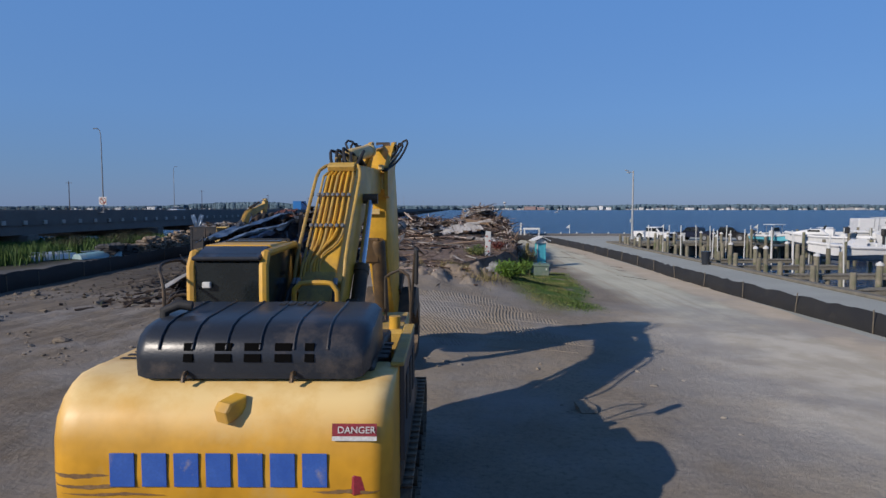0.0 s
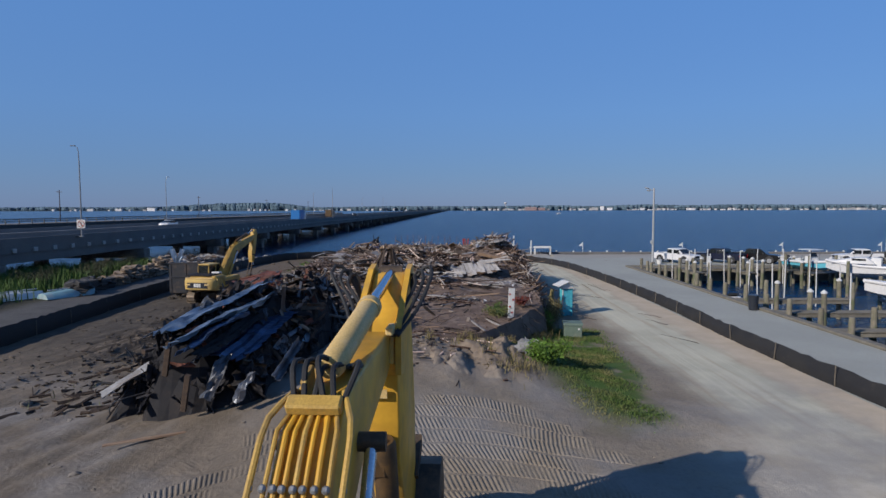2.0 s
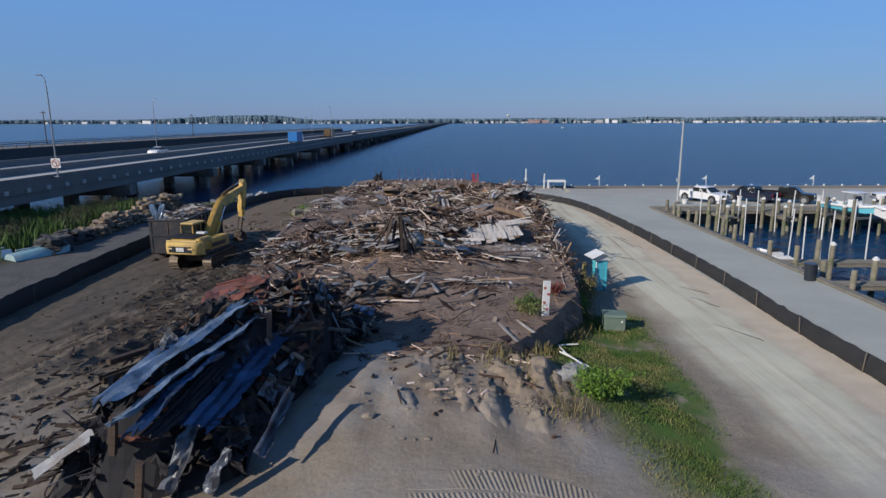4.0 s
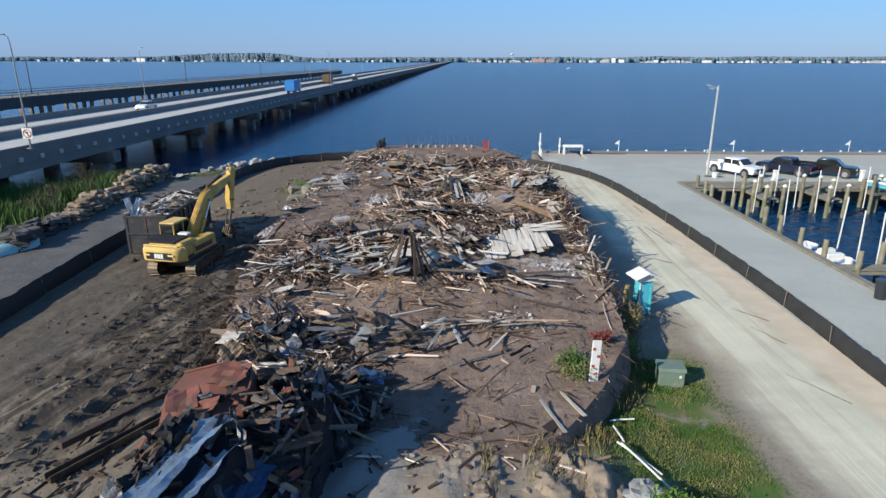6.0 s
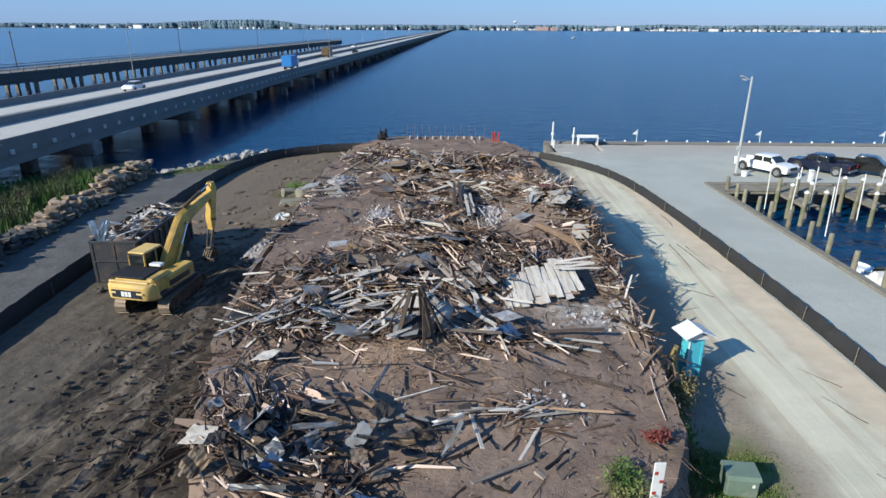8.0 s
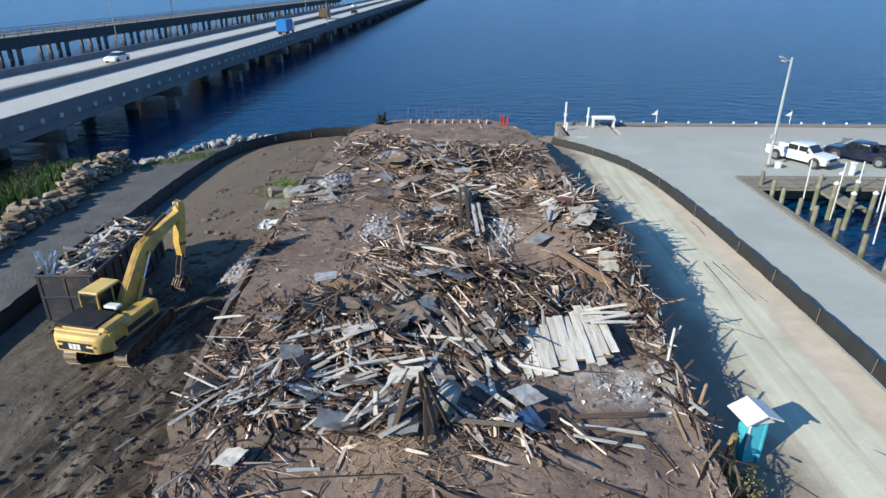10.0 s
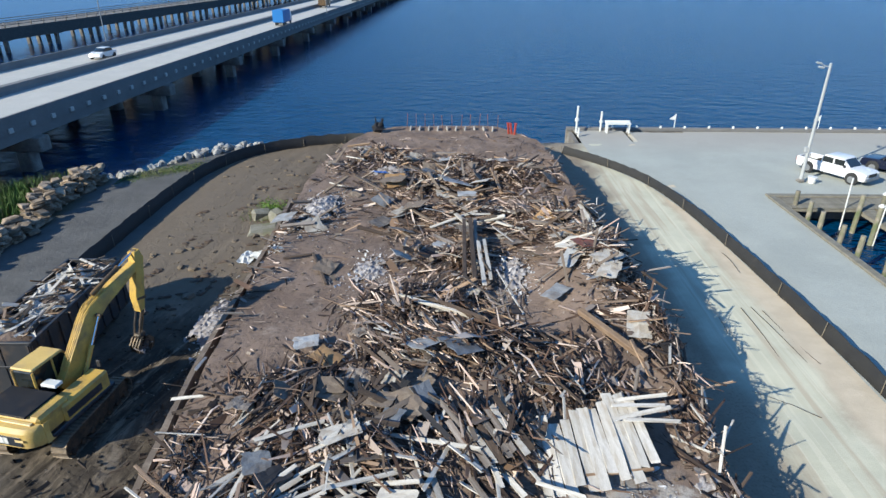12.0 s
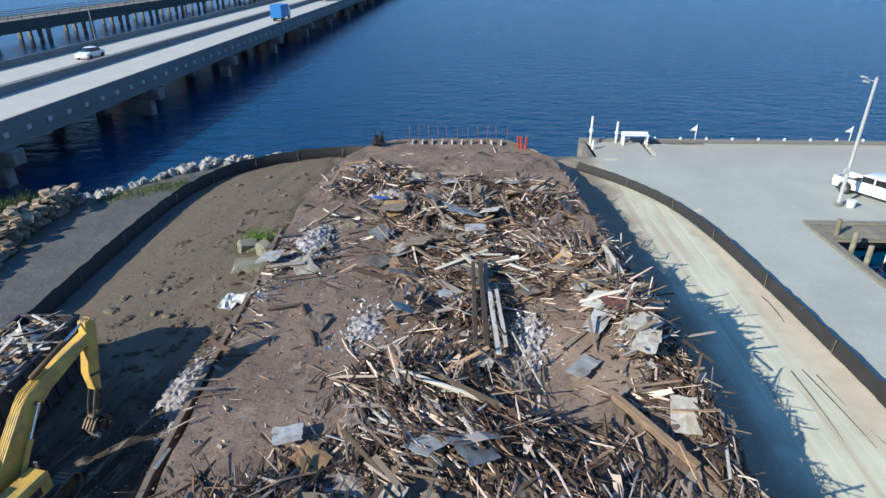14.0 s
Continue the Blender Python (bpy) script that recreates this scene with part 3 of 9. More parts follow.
                vs.append(c + r @ Vector((math.sin(th) * math.cos(ph) * s[0] * d / 2, math.sin(th) * math.sin(ph) * s[1] * d / 2, math.cos(th) * s[2] * d / 2)))
        vs += [c + r @ Vector((0, 0, s[2] / 2)), c - r @ Vector((0, 0, s[2] / 2))]
        for i in range(k - 2):
            for j in range(n):
                fs.append((i * n + j, (i + 1) * n + j, (i + 1) * n + (j + 1) % n, i * n + (j + 1) % n))
        t, b = len(vs) - 2, len(vs) - 1
        for j in range(n):
            fs.append((t, j, (j + 1) % n))
            fs.append((b, (k - 2) * n + (j + 1) % n, (k - 2) * n + j))
        return self.add(vs, fs)

    def moved(self, m):
        self.v = [tuple(m @ Vector(p)) for p in self.v]
        return self

    def mesh(self, name, material, smooth=False, fix=True):
        me = bpy.data.meshes.new(name)
        me.from_pydata(self.v, [], self.f)
        if fix:
            bm = bmesh.new()
            bm.from_mesh(me)
            bmesh.ops.recalc_face_normals(bm, faces=bm.faces)
            bm.to_mesh(me)
            bm.free()
        for mt in material if isinstance(material, (list, tuple)) else [material]:
            me.materials.append(mt)
        if smooth:
            me.shade_smooth()
            me.set_sharp_from_angle(angle=radians(38))
        me.update()
        return me


def thing(name, label, category, group="", kind="", at=None):
    """An Empty at the base of a thing."""
    return_ob = tagged(new(name), label, category, group, kind)
    if at is not None:
        return_ob.matrix_basis = at
    return return_ob


def part(name, g, material, parent=None, label="", smooth=False, kind=""):
    ob = new(name, g.mesh(name, material, smooth) if isinstance(g, Geo) else g)
    if parent is not None:
        ob.parent = parent
    return tagged(ob, label, kind=kind)


def solid(name, g, material, label, category, group="", kind="", smooth=False):
    return tagged(new(name, g.mesh(name, material, smooth)), label, category, group, kind)


def smooth01(a, b, v):
    t = min(max((v - a) / (b - a), 0.0), 1.0)
    return t * t * (3 - 2 * t)


def wob(x, y, s=1.0, k=0.0):
    return noise.noise((x * s + k, y * s - k, k * 1.7))


def along(poly, step):
    """Points at even steps along a polyline, smoothed."""
    out = []
    P = [Vector(p) for p in poly]
    P = [P[0] * 2 - P[1]] + P + [P[-1] * 2 - P[-2]]
    for i in range(1, len(P) - 2):
        n = max(int((P[i + 1] - P[i]).length / step), 1)
        for j in range(n):
            t = j / n
            a, b, c, d = P[i - 1], P[i], P[i + 1], P[i + 2]
            out.append(0.5 * ((2 * b) + (c - a) * t + (2 * a - 5 * b + 4 * c - d) * t * t + (3 * b - a - 3 * c + d) * t ** 3))
    out.append(P[-2])
    return out


def inside(poly, x, y):
    c, j = False, len(poly) - 1
    for i in range(len(poly)):
        (xi, yi), (xj, yj) = poly[i][:2], poly[j][:2]
        if (yi > y) != (yj > y) and x < (xj - xi) * (y - yi) / (yj - yi) + xi:
            c = not c
        j = i
    return c

# ---- the large structure ----
WATER_Z = -1.6
RIM = [(4.2, 83.2), (4.8, 70.2), (5.2, 61.3), (5.35, 54.0), (5.2, 47.0), (5.0, 42.0), (4.5, 37.2), (3.3, 34.5), (1.7, 31.9), (-0.4, 30.4), (-3.5, 30.2), (-7.0, 32.0), (-9.6, 35.0), (-11.1, 39.0),
       (-11.8, 43.5), (-12.2, 48.0), (-12.6, 54.0), (-12.9, 60.0), (-13.4, 68.0), (-13.4, 76.0), (-12.2, 83.5), (-10.2, 87.0), (-7.3, 88.5), (-3.4, 88.8), (0.6, 88.7), (2.6, 86.3)]
RIM = [tuple(p) for p in along(RIM + [RIM[0]], 0.8)][:-1]


# clumps of debris: middle x, y, spread, density
NORTH_CLUMPS = [(-8.8, 79.2, 2.6, 1.7, 0.95), (-2.5, 76.8, 3.4, 1.4, 0.9), (-8, 76.5, 4.5, 2.2, 0.7), (-3.5, 72, 4.5, 3.0, 0.9), (1.0, 72.5, 2.6, 3.2, 0.8), (-11.3, 66, 1.5, 2.2, 0.4), (-2.8, 65.5, 3.6, 2.8, 0.95), (2.3, 63.5, 2.4, 3.4, 1.0), (3.9, 57.5, 1.4, 5.0, 1.0), (4.9, 50, 0.7, 12, 0.8), (-3.0, 60, 2.4, 2.4, 0.75)]
MIDDLE_CLUMPS = [(-4.3, 54.6, 3.0, 2.0, 1.0), (-3, 51.2, 4.6, 1.7, 1.0), (0.3, 49.0, 3.0, 1.8, 0.7), (-8.6, 48.6, 2.2, 1.7, 0.9), (-6.2, 45.6, 3.6, 1.7, 0.9), (-1.6, 46.4, 2.6, 1.5, 1.0), (-8.4, 43.1, 2.4, 1.5, 1.0), (-5, 42.0, 3.2, 1.0, 0.6), (-1.5, 41.6, 2.6, 0.8, 0.55)]
SOUTH_CLUMPS = [(-0.5, 37.6, 2.0, 0.6, 0.5), (-11.0, 45, 0.9, 4, 0.5), (-8.6, 37.4, 2.4, 2.6, 0.5), (-6.4, 34.6, 2.2, 1.3, 0.55), (-3.2, 39.3, 0.7, 0.9, 0.5), (-12.6, 57, 0.5, 9, 0.3), (-9.5, 40.0, 1.5, 1.5, 0.35)]


def thick(x, y):
    """How densely the platform is strewn: clumps on bare dirt."""
    d = 0.035
    for cx, cy, sx, sy, a in NORTH_CLUMPS + MIDDLE_CLUMPS + SOUTH_CLUMPS:
        d = max(d, a * math.exp(-((x - cx) / sx) ** 2 - ((y - cy) / sy) ** 2))
    for cx, cy, sx, sy, a in ((-10, 56.5, 2.2, 5.0, 0.9), (-9.0, 61.0, 2.0, 2.6, 0.85), (1.2, 53.6, 1.2, 1.8, 0.9), (-4.6, 38.9, 1.5, 1.4, 0.9), (2.0, 39.2, 2.6, 2.0, 0.7), (-1.0, 34.2, 3.2, 1.6, 0.7), (4.3, 44.9, 1.1, 1.0, 0.7), (1.0, 46.1, 1.6, 1.2, 0.85), (1.9, 43.9, 1.7, 0.8, 0.85), (-2, 82.5, 8, 4.2, 0.97), (-0.4, 57.8, 0.9, 1.6, 0.6)):
        d *= 1 - a * math.exp(-((x - cx) / sx) ** 2 - ((y - cy) / sy) ** 2)
    return (d ** 1.5 + 0.01) * (0.5 + 0.8 * max(0.0, min(1.0, 0.5 + 0.9 * wob(x, y, 0.9, 17))))


def top_z(x, y):
    """The surface of the rubble platform."""
    z = 1.35 + 0.25 * smooth01(30, 40, y)
    z += 0.85 * math.exp(-((x + 3.2) / 6.0) ** 2 - ((y - 48) / 8.5) ** 2)
    z += 0.35 * math.exp(-((x - 1.5) / 3.5) ** 2 - ((y - 57) / 11) ** 2)
    z += 0.12 * wob(x, y, 0.35, 3) + 0.07 * wob(x, y, 1.1, 5)
    z += 0.62 * math.exp(-((x - 5.0) / 3.0) ** 2) * smooth01(43, 52, y) * smooth01(83, 76, y)
    z += 1.0 * math.exp(-((x - 3.0) / 1.9) ** 2 - ((y - 57.5) / 4.5) ** 2)
    z += 0.42 * min(thick(x, y), 1.1) + 0.5 * math.exp(-((x + 4.0) / 1.3) ** 2 - ((y - 41.3) / 1.2) ** 2)
    return z + 0.1 * smooth01(70, 85, y)


def ground_z(x, y):
    z = 1.45 * math.exp(-((x + 2.8) / 6.5) ** 2 - ((y - 29.0) / 8.0) ** 2)
    z += 0.38 * math.exp(-((x - 2.5) / 2.0) ** 2 - ((y - 28.8) / 2.3) ** 2)
    z += 0.04 * wob(x, y, 0.4, 1)
    rough = smooth01(-6, -10, x) * smooth01(-22.5, -20.5, x) * smooth01(14, 24, y) if x > -22.5 else 0.0
    rough *= (0.3 + 0.7 * smooth01(60, 50, y)) * (0.15 + 0.85 * smooth01(-19.5, -16.5, x)) * (0.35 + 0.65 * smooth01(30, 35, y))
    z += rough * (0.16 * wob((x - 0.27 * y) * 1.7, y * 0.12, 0.8, 9) + 0.05 * wob(x, y, 1.5, 11) - 0.55 * abs(wob((x - 0.28 * y) * 1.1, y * 0.06, 0.9, 27)) - 0.24 * abs(wob((x - 0.30 * y) * 2.6, y * 0.09, 0.9, 41)) + 0.03 * wob(x, y, 3.1, 43) + 0.16)
    z += 0.03 * wob(x, y, 1.7, 2)
    z += (0.10 * wob(x, y * 0.5, 1.7, 6) + 0.05 * wob(x, y, 3.3, 13) - 0.34 * abs(wob(x + 0.15 * y, y * 0.3, 0.75, 33)) + 0.08) * smooth01(-7, -5, x) * smooth01(3.6, 2.2, x) * smooth01(24.5, 27, y)
    z -= 0.15 * smooth01(-20, -24, x)
    # the shore falls away into the bay
    west = -44.0 + 12.0 * smooth01(66, 78, y)
    north = 89.5 + (2.2 * smooth01(-9, -24, x) * -1.0) - 9.5 * smooth01(-24, -31, x)
    d = max(smooth01(west, west - 7.0, x) if y > 0 else smooth01(-60, -70, x), smooth01(north, north + 3.5, y))
    return z - 3.4 * d


def axis(lo, hi, fine_lo, fine_hi, fine, coarse):
    v, out = lo, []
    while v < hi + 1e-6:
        out.append(v)
        v += fine if fine_lo <= v < fine_hi else coarse
    return out


g = Geo()
gx = axis(-72, 13.2, -23.5, 7.5, 0.25, 1.0) + [13.9]
gy = axis(-60, 99, 10, 62, 0.25, 1.0)
g.grid(gx, gy, lambda x, y: (x, y, ground_z(x, y)))
tagged(new("ground", g.mesh("ground", M_GROUND, True, False)), "tan and brown churned sandy ground with vehicle ruts", "ground", kind="structure")

# the gravel lot and the quay, with the boat basin left open
g = Geo()
g.grid([13.86 + 0.614 * i for i in range(11)], axis(-60, 94.2, 0, 94, 1.2, 3), lambda x, y: (x, y, ground_z(x, y) * smooth01(14.2, 13.6, x) - 0.02 + 0.048 * smooth01(54, 61, y) * smooth01(18, 15, x)))
g.grid([20.0 + 2.0 * i for i in range(31)], [75.0 + 1.2 * i for i in range(17)], lambda x, y: (x, y, 0.02 * wob(x, y, 0.4, 4) - 0.02))
FENCE_END = [(13.6, 60.0), (13.25, 66.0), (12.7, 72.0), (11.7, 77.0), (9.9, 81.0), (8.9, 82.5), (8.8, 94.2)]
rows, ys = [], [60.0 + 1.2 * i for i in range(28)] + [94.2]
for y in ys:
    a, b = [(p, r) for p, r in zip(FENCE_END, FENCE_END[1:]) if p[1] <= y <= r[1]][0]
    xl = a[0] + (b[0] - a[0]) * (y - a[1]) / (b[1] - a[1]) + 0.12
    rows += [(xl + (13.9 - xl) * k / 4, y, 0.028 + 0.02 * wob(xl + k, y, 0.4, 4)) for k in range(5)]
g.add(rows, [(i * 5 + k, i * 5 + k + 1, i * 5 + k + 6, i * 5 + k + 5) for i in range(len(ys) - 1) for k in range(4)])
tagged(new("lot", g.mesh("lot", M_LOT, True, False)), "pale grey gravel parking lot and quay road", "pavement", kind="structure")

g = Geo()
g.box((8.6, 89.7, -1.6), (0.4, 9.2, 3.0))
g.box((46.0, 94.45, -1.55), (75.5, 0.5, 3.1))
tagged(new("quay_wall", g.mesh("quay_wall", M_OLDCONC)), "grey concrete quay wall along the bay", "wall", kind="structure")
g = Geo()
g.box((20.2, 7.3, -1.55), (0.4, 135.2, 3.1))
g.box((50.4, 74.8, -1.55), (60.0, 0.4, 3.1))
tagged(new("bulkhead", g.mesh("bulkhead", M_OLDCONC)), "weathered bulkhead wall round the boat basin", "wall", kind="structure")
g = Geo()
g.box((20.12, 7.2, 0.06), (0.5, 135.0, 0.16), ch=0.03)
g.box((50.3, 75.02, 0.06), (60.8, 0.5, 0.16), ch=0.03)
tagged(new("bulkhead_cap", g.mesh("bulkhead_cap", M_DOCK)), "grey timber cap along the bulkhead", "trim", kind="structure")
g = Geo()
g.box((46.0, 94.4, 0.14), (75.5, 0.55, 0.32), ch=0.04)
tagged(new("quay_kerb", g.mesh("quay_kerb", M_CONCRETE)), "pale concrete kerb along the quay edge", "kerb", kind="structure")

g = Geo()
g.add([(-4500, -900, WATER_Z), (4500, -900, WATER_Z), (4500, 4600, WATER_Z), (-4500, 4600, WATER_Z)], [(0, 1, 2, 3)])
tagged(new("water", g.mesh("water", M_WATER)), "blue rippled water of a wide bay", "water", kind="structure")

# rubble platform: top and steep side
g = Geo()
fr = [0.0, 0.012] + [0.03 + 0.97 * i / 33 for i in range(34)]
N = len(RIM)
rows = []
for i, (x, y) in enumerate(RIM):
    cx, cy = -3.8, min(max(y, 39.0), 80.0)
    ux, uy = x - cx, y - cy
    k = 0.35 / max(math.hypot(ux, uy), 1)
    rows.append((x + ux * k + 0.15 * wob(x, y, 1.3, 7), y + uy * k, min(ground_z(x, y) - 0.6, -0.4)))
for f in fr:
    for x, y in RIM:
        cx, cy = -3.8, min(max(y, 39.0), 80.0)
        px, py = x + (cx - x) * f, y + (cy - y) * f
        if f < 0.02:
            px += 0.18 * wob(x, y, 1.1, 8)
        rows.append((px, py, top_z(px, py) - (0.35 if f == 0 else 0.0) + 0.12 * wob(px, py, 2.3, 4)))
fs = [(k * N + i, k * N + (i + 1) % N, (k + 1) * N + (i + 1) % N, (k + 1) * N + i) for k in range(len(fr)) for i in range(N)]
g.add(rows, fs)
tagged(new("embankment", g.mesh("embankment", M_PLATFORM, True, False)), "raised brown dirt platform with steep sides under the rubble", "ground", kind="structure")


# ---- silt fences ----
def silt_fence(line, height, label, post_step, side, lean):
    """Black fabric sagging between stakes."""
    f = thing("silt_fence", label, "fence", "silt fences")
    pts = along(line, 0.5)
    g = Geo()
    rows = []
    for i, p in enumerate(pts):
        t = (pts[min(i + 1, len(pts) - 1)] - pts[max(i - 1, 0)]).normalized()
        nrm = Vector((-t.y, t.x, 0)) * side
        z = ground_z(p.x, p.y) if p.x < 13.4 else 0.0
        sag = 0.10 * wob(i * 0.31, 2.0, 1.0, side) + 0.05 * math.sin(i * math.pi / 2.0)
        for k, (off, h) in enumerate(((0.16, -0.08), (0.05, 0.25), (0.0, 0.6), (0.02, 1.0), (0.045, 1.0), (0.03, 0.6), (0.08, 0.25), (0.26, -0.08))):
            q = p + nrm * (off + lean * max(h, 0) + 0.05 * wob(i * 0.6, k, 1.0, 3))
            rows.append((q.x, q.y, z + max(h, 0) * (height - abs(sag)) + min(h, 0)))
    g.add(rows, [(i * 8 + k, i * 8 + k + 1, (i + 1) * 8 + k + 1, (i + 1) * 8 + k) for i in range(len(pts) - 1) for k in range(7)])
    part("fabric", g, M_FABRIC, f, "black sagging fabric", True)
    me = Geo().box((0, 0, 0.35), (0.035, 0.035, 1.1), ch=0.006).mesh("stake", M_STAKE)
    posts = along(line, post_step)
    for p in posts:
        ob = new("stake", me)
        ob.parent = f
        z = ground_z(p.x, p.y) if p.x < 13.4 else 0.0
        ob.matrix_basis = pose(p.x - 0.1 * side, p.y, z - 0.1, RND.uniform(-6, 6), RND.uniform(-8, 8), RND.uniform(0, 90))
    return f


FENCE_R = [(14.6, -30, 0), (14.5, 10, 0), (14.3, 20, 0), (13.85, 28, 0), (13.7, 36, 0), (13.95, 44, 0), (13.9, 52, 0), (13.6, 60, 0), (13.25, 66, 0), (12.7, 72, 0), (11.7, 77, 0), (9.6, 81.5, 0), (6.4, 85.6, 0)]
FENCE_L = [(-21.5, -30, 0), (-21.6, 15, 0), (-22.0, 33, 0), (-22.5, 41, 0), (-23.0, 50, 0), (-23.4, 60, 0), (-23.6, 70, 0), (-23.4, 77, 0), (-22.4, 81.5, 0), (-20.0, 84.9, 0), (-17.0, 87.0, 0), (-13.5, 88.4, 0), (-11.0, 88.3, 0)]
silt_fence(FENCE_R, 0.70, "black sagging silt fence along a gravel drive", 3.4, -1, 0.34)
silt_fence(FENCE_L, 0.95, "black sagging silt fence beside a paved service road", 3.4, 1, 0.25)


# ---- bridges ----
def bridge_x(y):
    return -40.3 + 0.0175 * (y - 78)


B0, B1 = -60.0, 2560.0
SHEAR = Matrix(((1, 0.0175, 0, -40.3 - 0.0175 * 78), (0, 1, 0, 0), (0, 0, 1, 0), (0, 0, 0, 1)))
bridge = thing("road_bridge", "long pale concrete highway bridge with solid parapets crossing the bay", "bridge", kind="structure")


def bridge_part(name, polys, material, label="", y0=B0, y1=B1):
    g = Geo()
    for poly in polys:
        n = len(poly)
        ys = [y0, y1]
        vs = [SHEAR @ Vector((a, y, b)) for y in ys for a, b in poly]
        g.add(vs, [tuple(range(n - 1, -1, -1)), tuple(range(n, 2 * n))] + [(i, (i + 1) % n, n + (i + 1) % n, n + i) for i in range(n)])
    return part(name, g, material, bridge, label)


bridge_part("deck", [[(-0.3, 2.55), (-0.3, 3.1), (-20.6, 3.1), (-20.6, 2.55)]], M_DECK, "pale concrete roadway")
# parapets, barrier and girders use the concrete with shade in its colour
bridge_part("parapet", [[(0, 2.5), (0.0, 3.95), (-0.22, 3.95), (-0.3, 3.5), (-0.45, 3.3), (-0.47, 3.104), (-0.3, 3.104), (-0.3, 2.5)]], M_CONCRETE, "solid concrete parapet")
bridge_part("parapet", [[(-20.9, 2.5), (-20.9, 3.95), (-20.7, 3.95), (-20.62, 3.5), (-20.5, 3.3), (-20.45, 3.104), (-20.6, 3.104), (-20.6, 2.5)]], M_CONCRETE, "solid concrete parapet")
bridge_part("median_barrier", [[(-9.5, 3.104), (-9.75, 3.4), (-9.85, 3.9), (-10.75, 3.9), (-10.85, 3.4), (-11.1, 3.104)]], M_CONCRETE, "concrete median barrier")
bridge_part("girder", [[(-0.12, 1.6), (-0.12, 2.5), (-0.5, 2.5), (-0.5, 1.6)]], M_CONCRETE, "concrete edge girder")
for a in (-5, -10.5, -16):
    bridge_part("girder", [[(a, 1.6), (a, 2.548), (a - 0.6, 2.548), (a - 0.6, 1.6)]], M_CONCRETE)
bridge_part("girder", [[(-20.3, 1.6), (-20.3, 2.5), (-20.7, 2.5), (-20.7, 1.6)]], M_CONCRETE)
cap = Geo().box((0, 0, 0), (21.9, 1.5, 1.3), ch=0.08).mesh("pier_cap", M_OLDCONC)
pile = Geo().box((0, 0, 0), (1.3, 1.3, 3.4), ch=0.1).mesh("pier_column", M_OLDCONC)
for i in range(60):
    y = 8.3 + 25.4 * i
    ob = new("pier_cap", cap)
    ob.parent = bridge
    ob.matrix_basis = pose(bridge_x(y) - 10.3, y, 0.95, 0, 0, -1.0)
    for k in ((-1.4, -7.2, -13.4, -19.2) if i < 24 else (-1.4,)):
        ob = new("pier_column", pile)
        ob.parent = bridge
        ob.matrix_basis = pose(bridge_x(y) + k, y, -1.4, 0, 0, -1.0)
# scuppers along the fascia
sc = Geo().box((0, 0, 0), (0.16, 0.55, 0.42), ch=0.03).mesh("drain_block", M_DECK)
for i in range(120):
    y = 18.7 + 2.85 * i
    ob = new("drain_block", sc)
    ob.parent = bridge
    ob.matrix_basis = pose(bridge_x(y) + 0.08, y, 2.78, 0, 0, -1.0)

old = thing("old_bridge", "old low concrete bridge kept as a fishing pier, on bents of piles", "bridge", kind="structure")
OB = Matrix(((1, 0.045, 0, -96.5 - 0.045 * 165), (0, 1, 0, 0), (0, 0, 1, 0), (0, 0, 0, 1)))


def old_part(name, polys, material, label=""):
    g = Geo()
    for poly in polys:
        n = len(poly)
        vs = [OB @ Vector((a, y, b)) for y in (40, 480) for a, b in poly]
        g.add(vs, [tuple(range(n - 1, -1, -1)), tuple(range(n, 2 * n))] + [(i, (i + 1) % n, n + (i + 1) % n, n + i) for i in range(n)])
    return part(name, g, material, old, label)


old_part("deck", [[(0, 2.6), (0, 3.3), (-8.5, 3.3), (-8.5, 2.6)]], M_OLDCONC)
old_part("deck_edge", [[(0.15, 0.9), (0.15, 3.2), (0.01, 3.2), (0.01, 0.9)]], M_ROCKDARK, "dark edge beam")
for z in (3.75, 4.25):
    old_part("handrail", [[(-0.1, z), (-0.1, z + 0.14), (-0.24, z + 0.14), (-0.24, z)]], M_OLDCONC)
    old_part("handrail", [[(-8.2, z), (-8.2, z + 0.14), (-8.34, z + 0.14), (-8.34, z)]], M_OLDCONC)
post = Geo().box((0, 0, 0), (0.2, 0.2, 1.1), ch=0.02).mesh("rail_post", M_OLDCONC)
bent = Geo().box((0, 0, 0), (8.6, 2.4, 0.9), ch=0.05).mesh("bent_cap", M_OLDCONC)
leg = Geo().box((0, 0, 0), (0.75, 0.75, 5.2), ch=0.05).mesh("pile", M_OLDCONC)
for i in range(108):
    y = 42 + 4.05 * i
    x = -96.5 + 0.045 * (y - 165)
    ob = new("rail_post", post)
    ob.parent = old
    ob.matrix_basis = pose(x - 0.4, y, 3.85)
for i in range(27):
    y = 48 + 16.4 * i
    x = -96.5 + 0.045 * (y - 165)
    ob = new("bent_cap", bent)
    ob.parent = old
    ob.matrix_basis = pose(x - 4.2, y, 1.2)
    for k in (-0.6, -2.6, -5.0, -7.4):
        ob = new("pile", leg)
        ob.parent = old
        ob.matrix_basis = pose(x + k, y, -0.9, RND.uniform(-2, 2), RND.uniform(-3, 3))

# ---- the far shore ----
def shore_tall(x):
    return 20 + 5 * wob(x * 0.004, 0, 1, 2) + 19 * smooth01(-1400, -1000, x) * smooth01(-560, -800, x) + 5 * smooth01(600, 900, x)


# woods in a colour that already holds the haze over the bay
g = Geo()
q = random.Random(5)
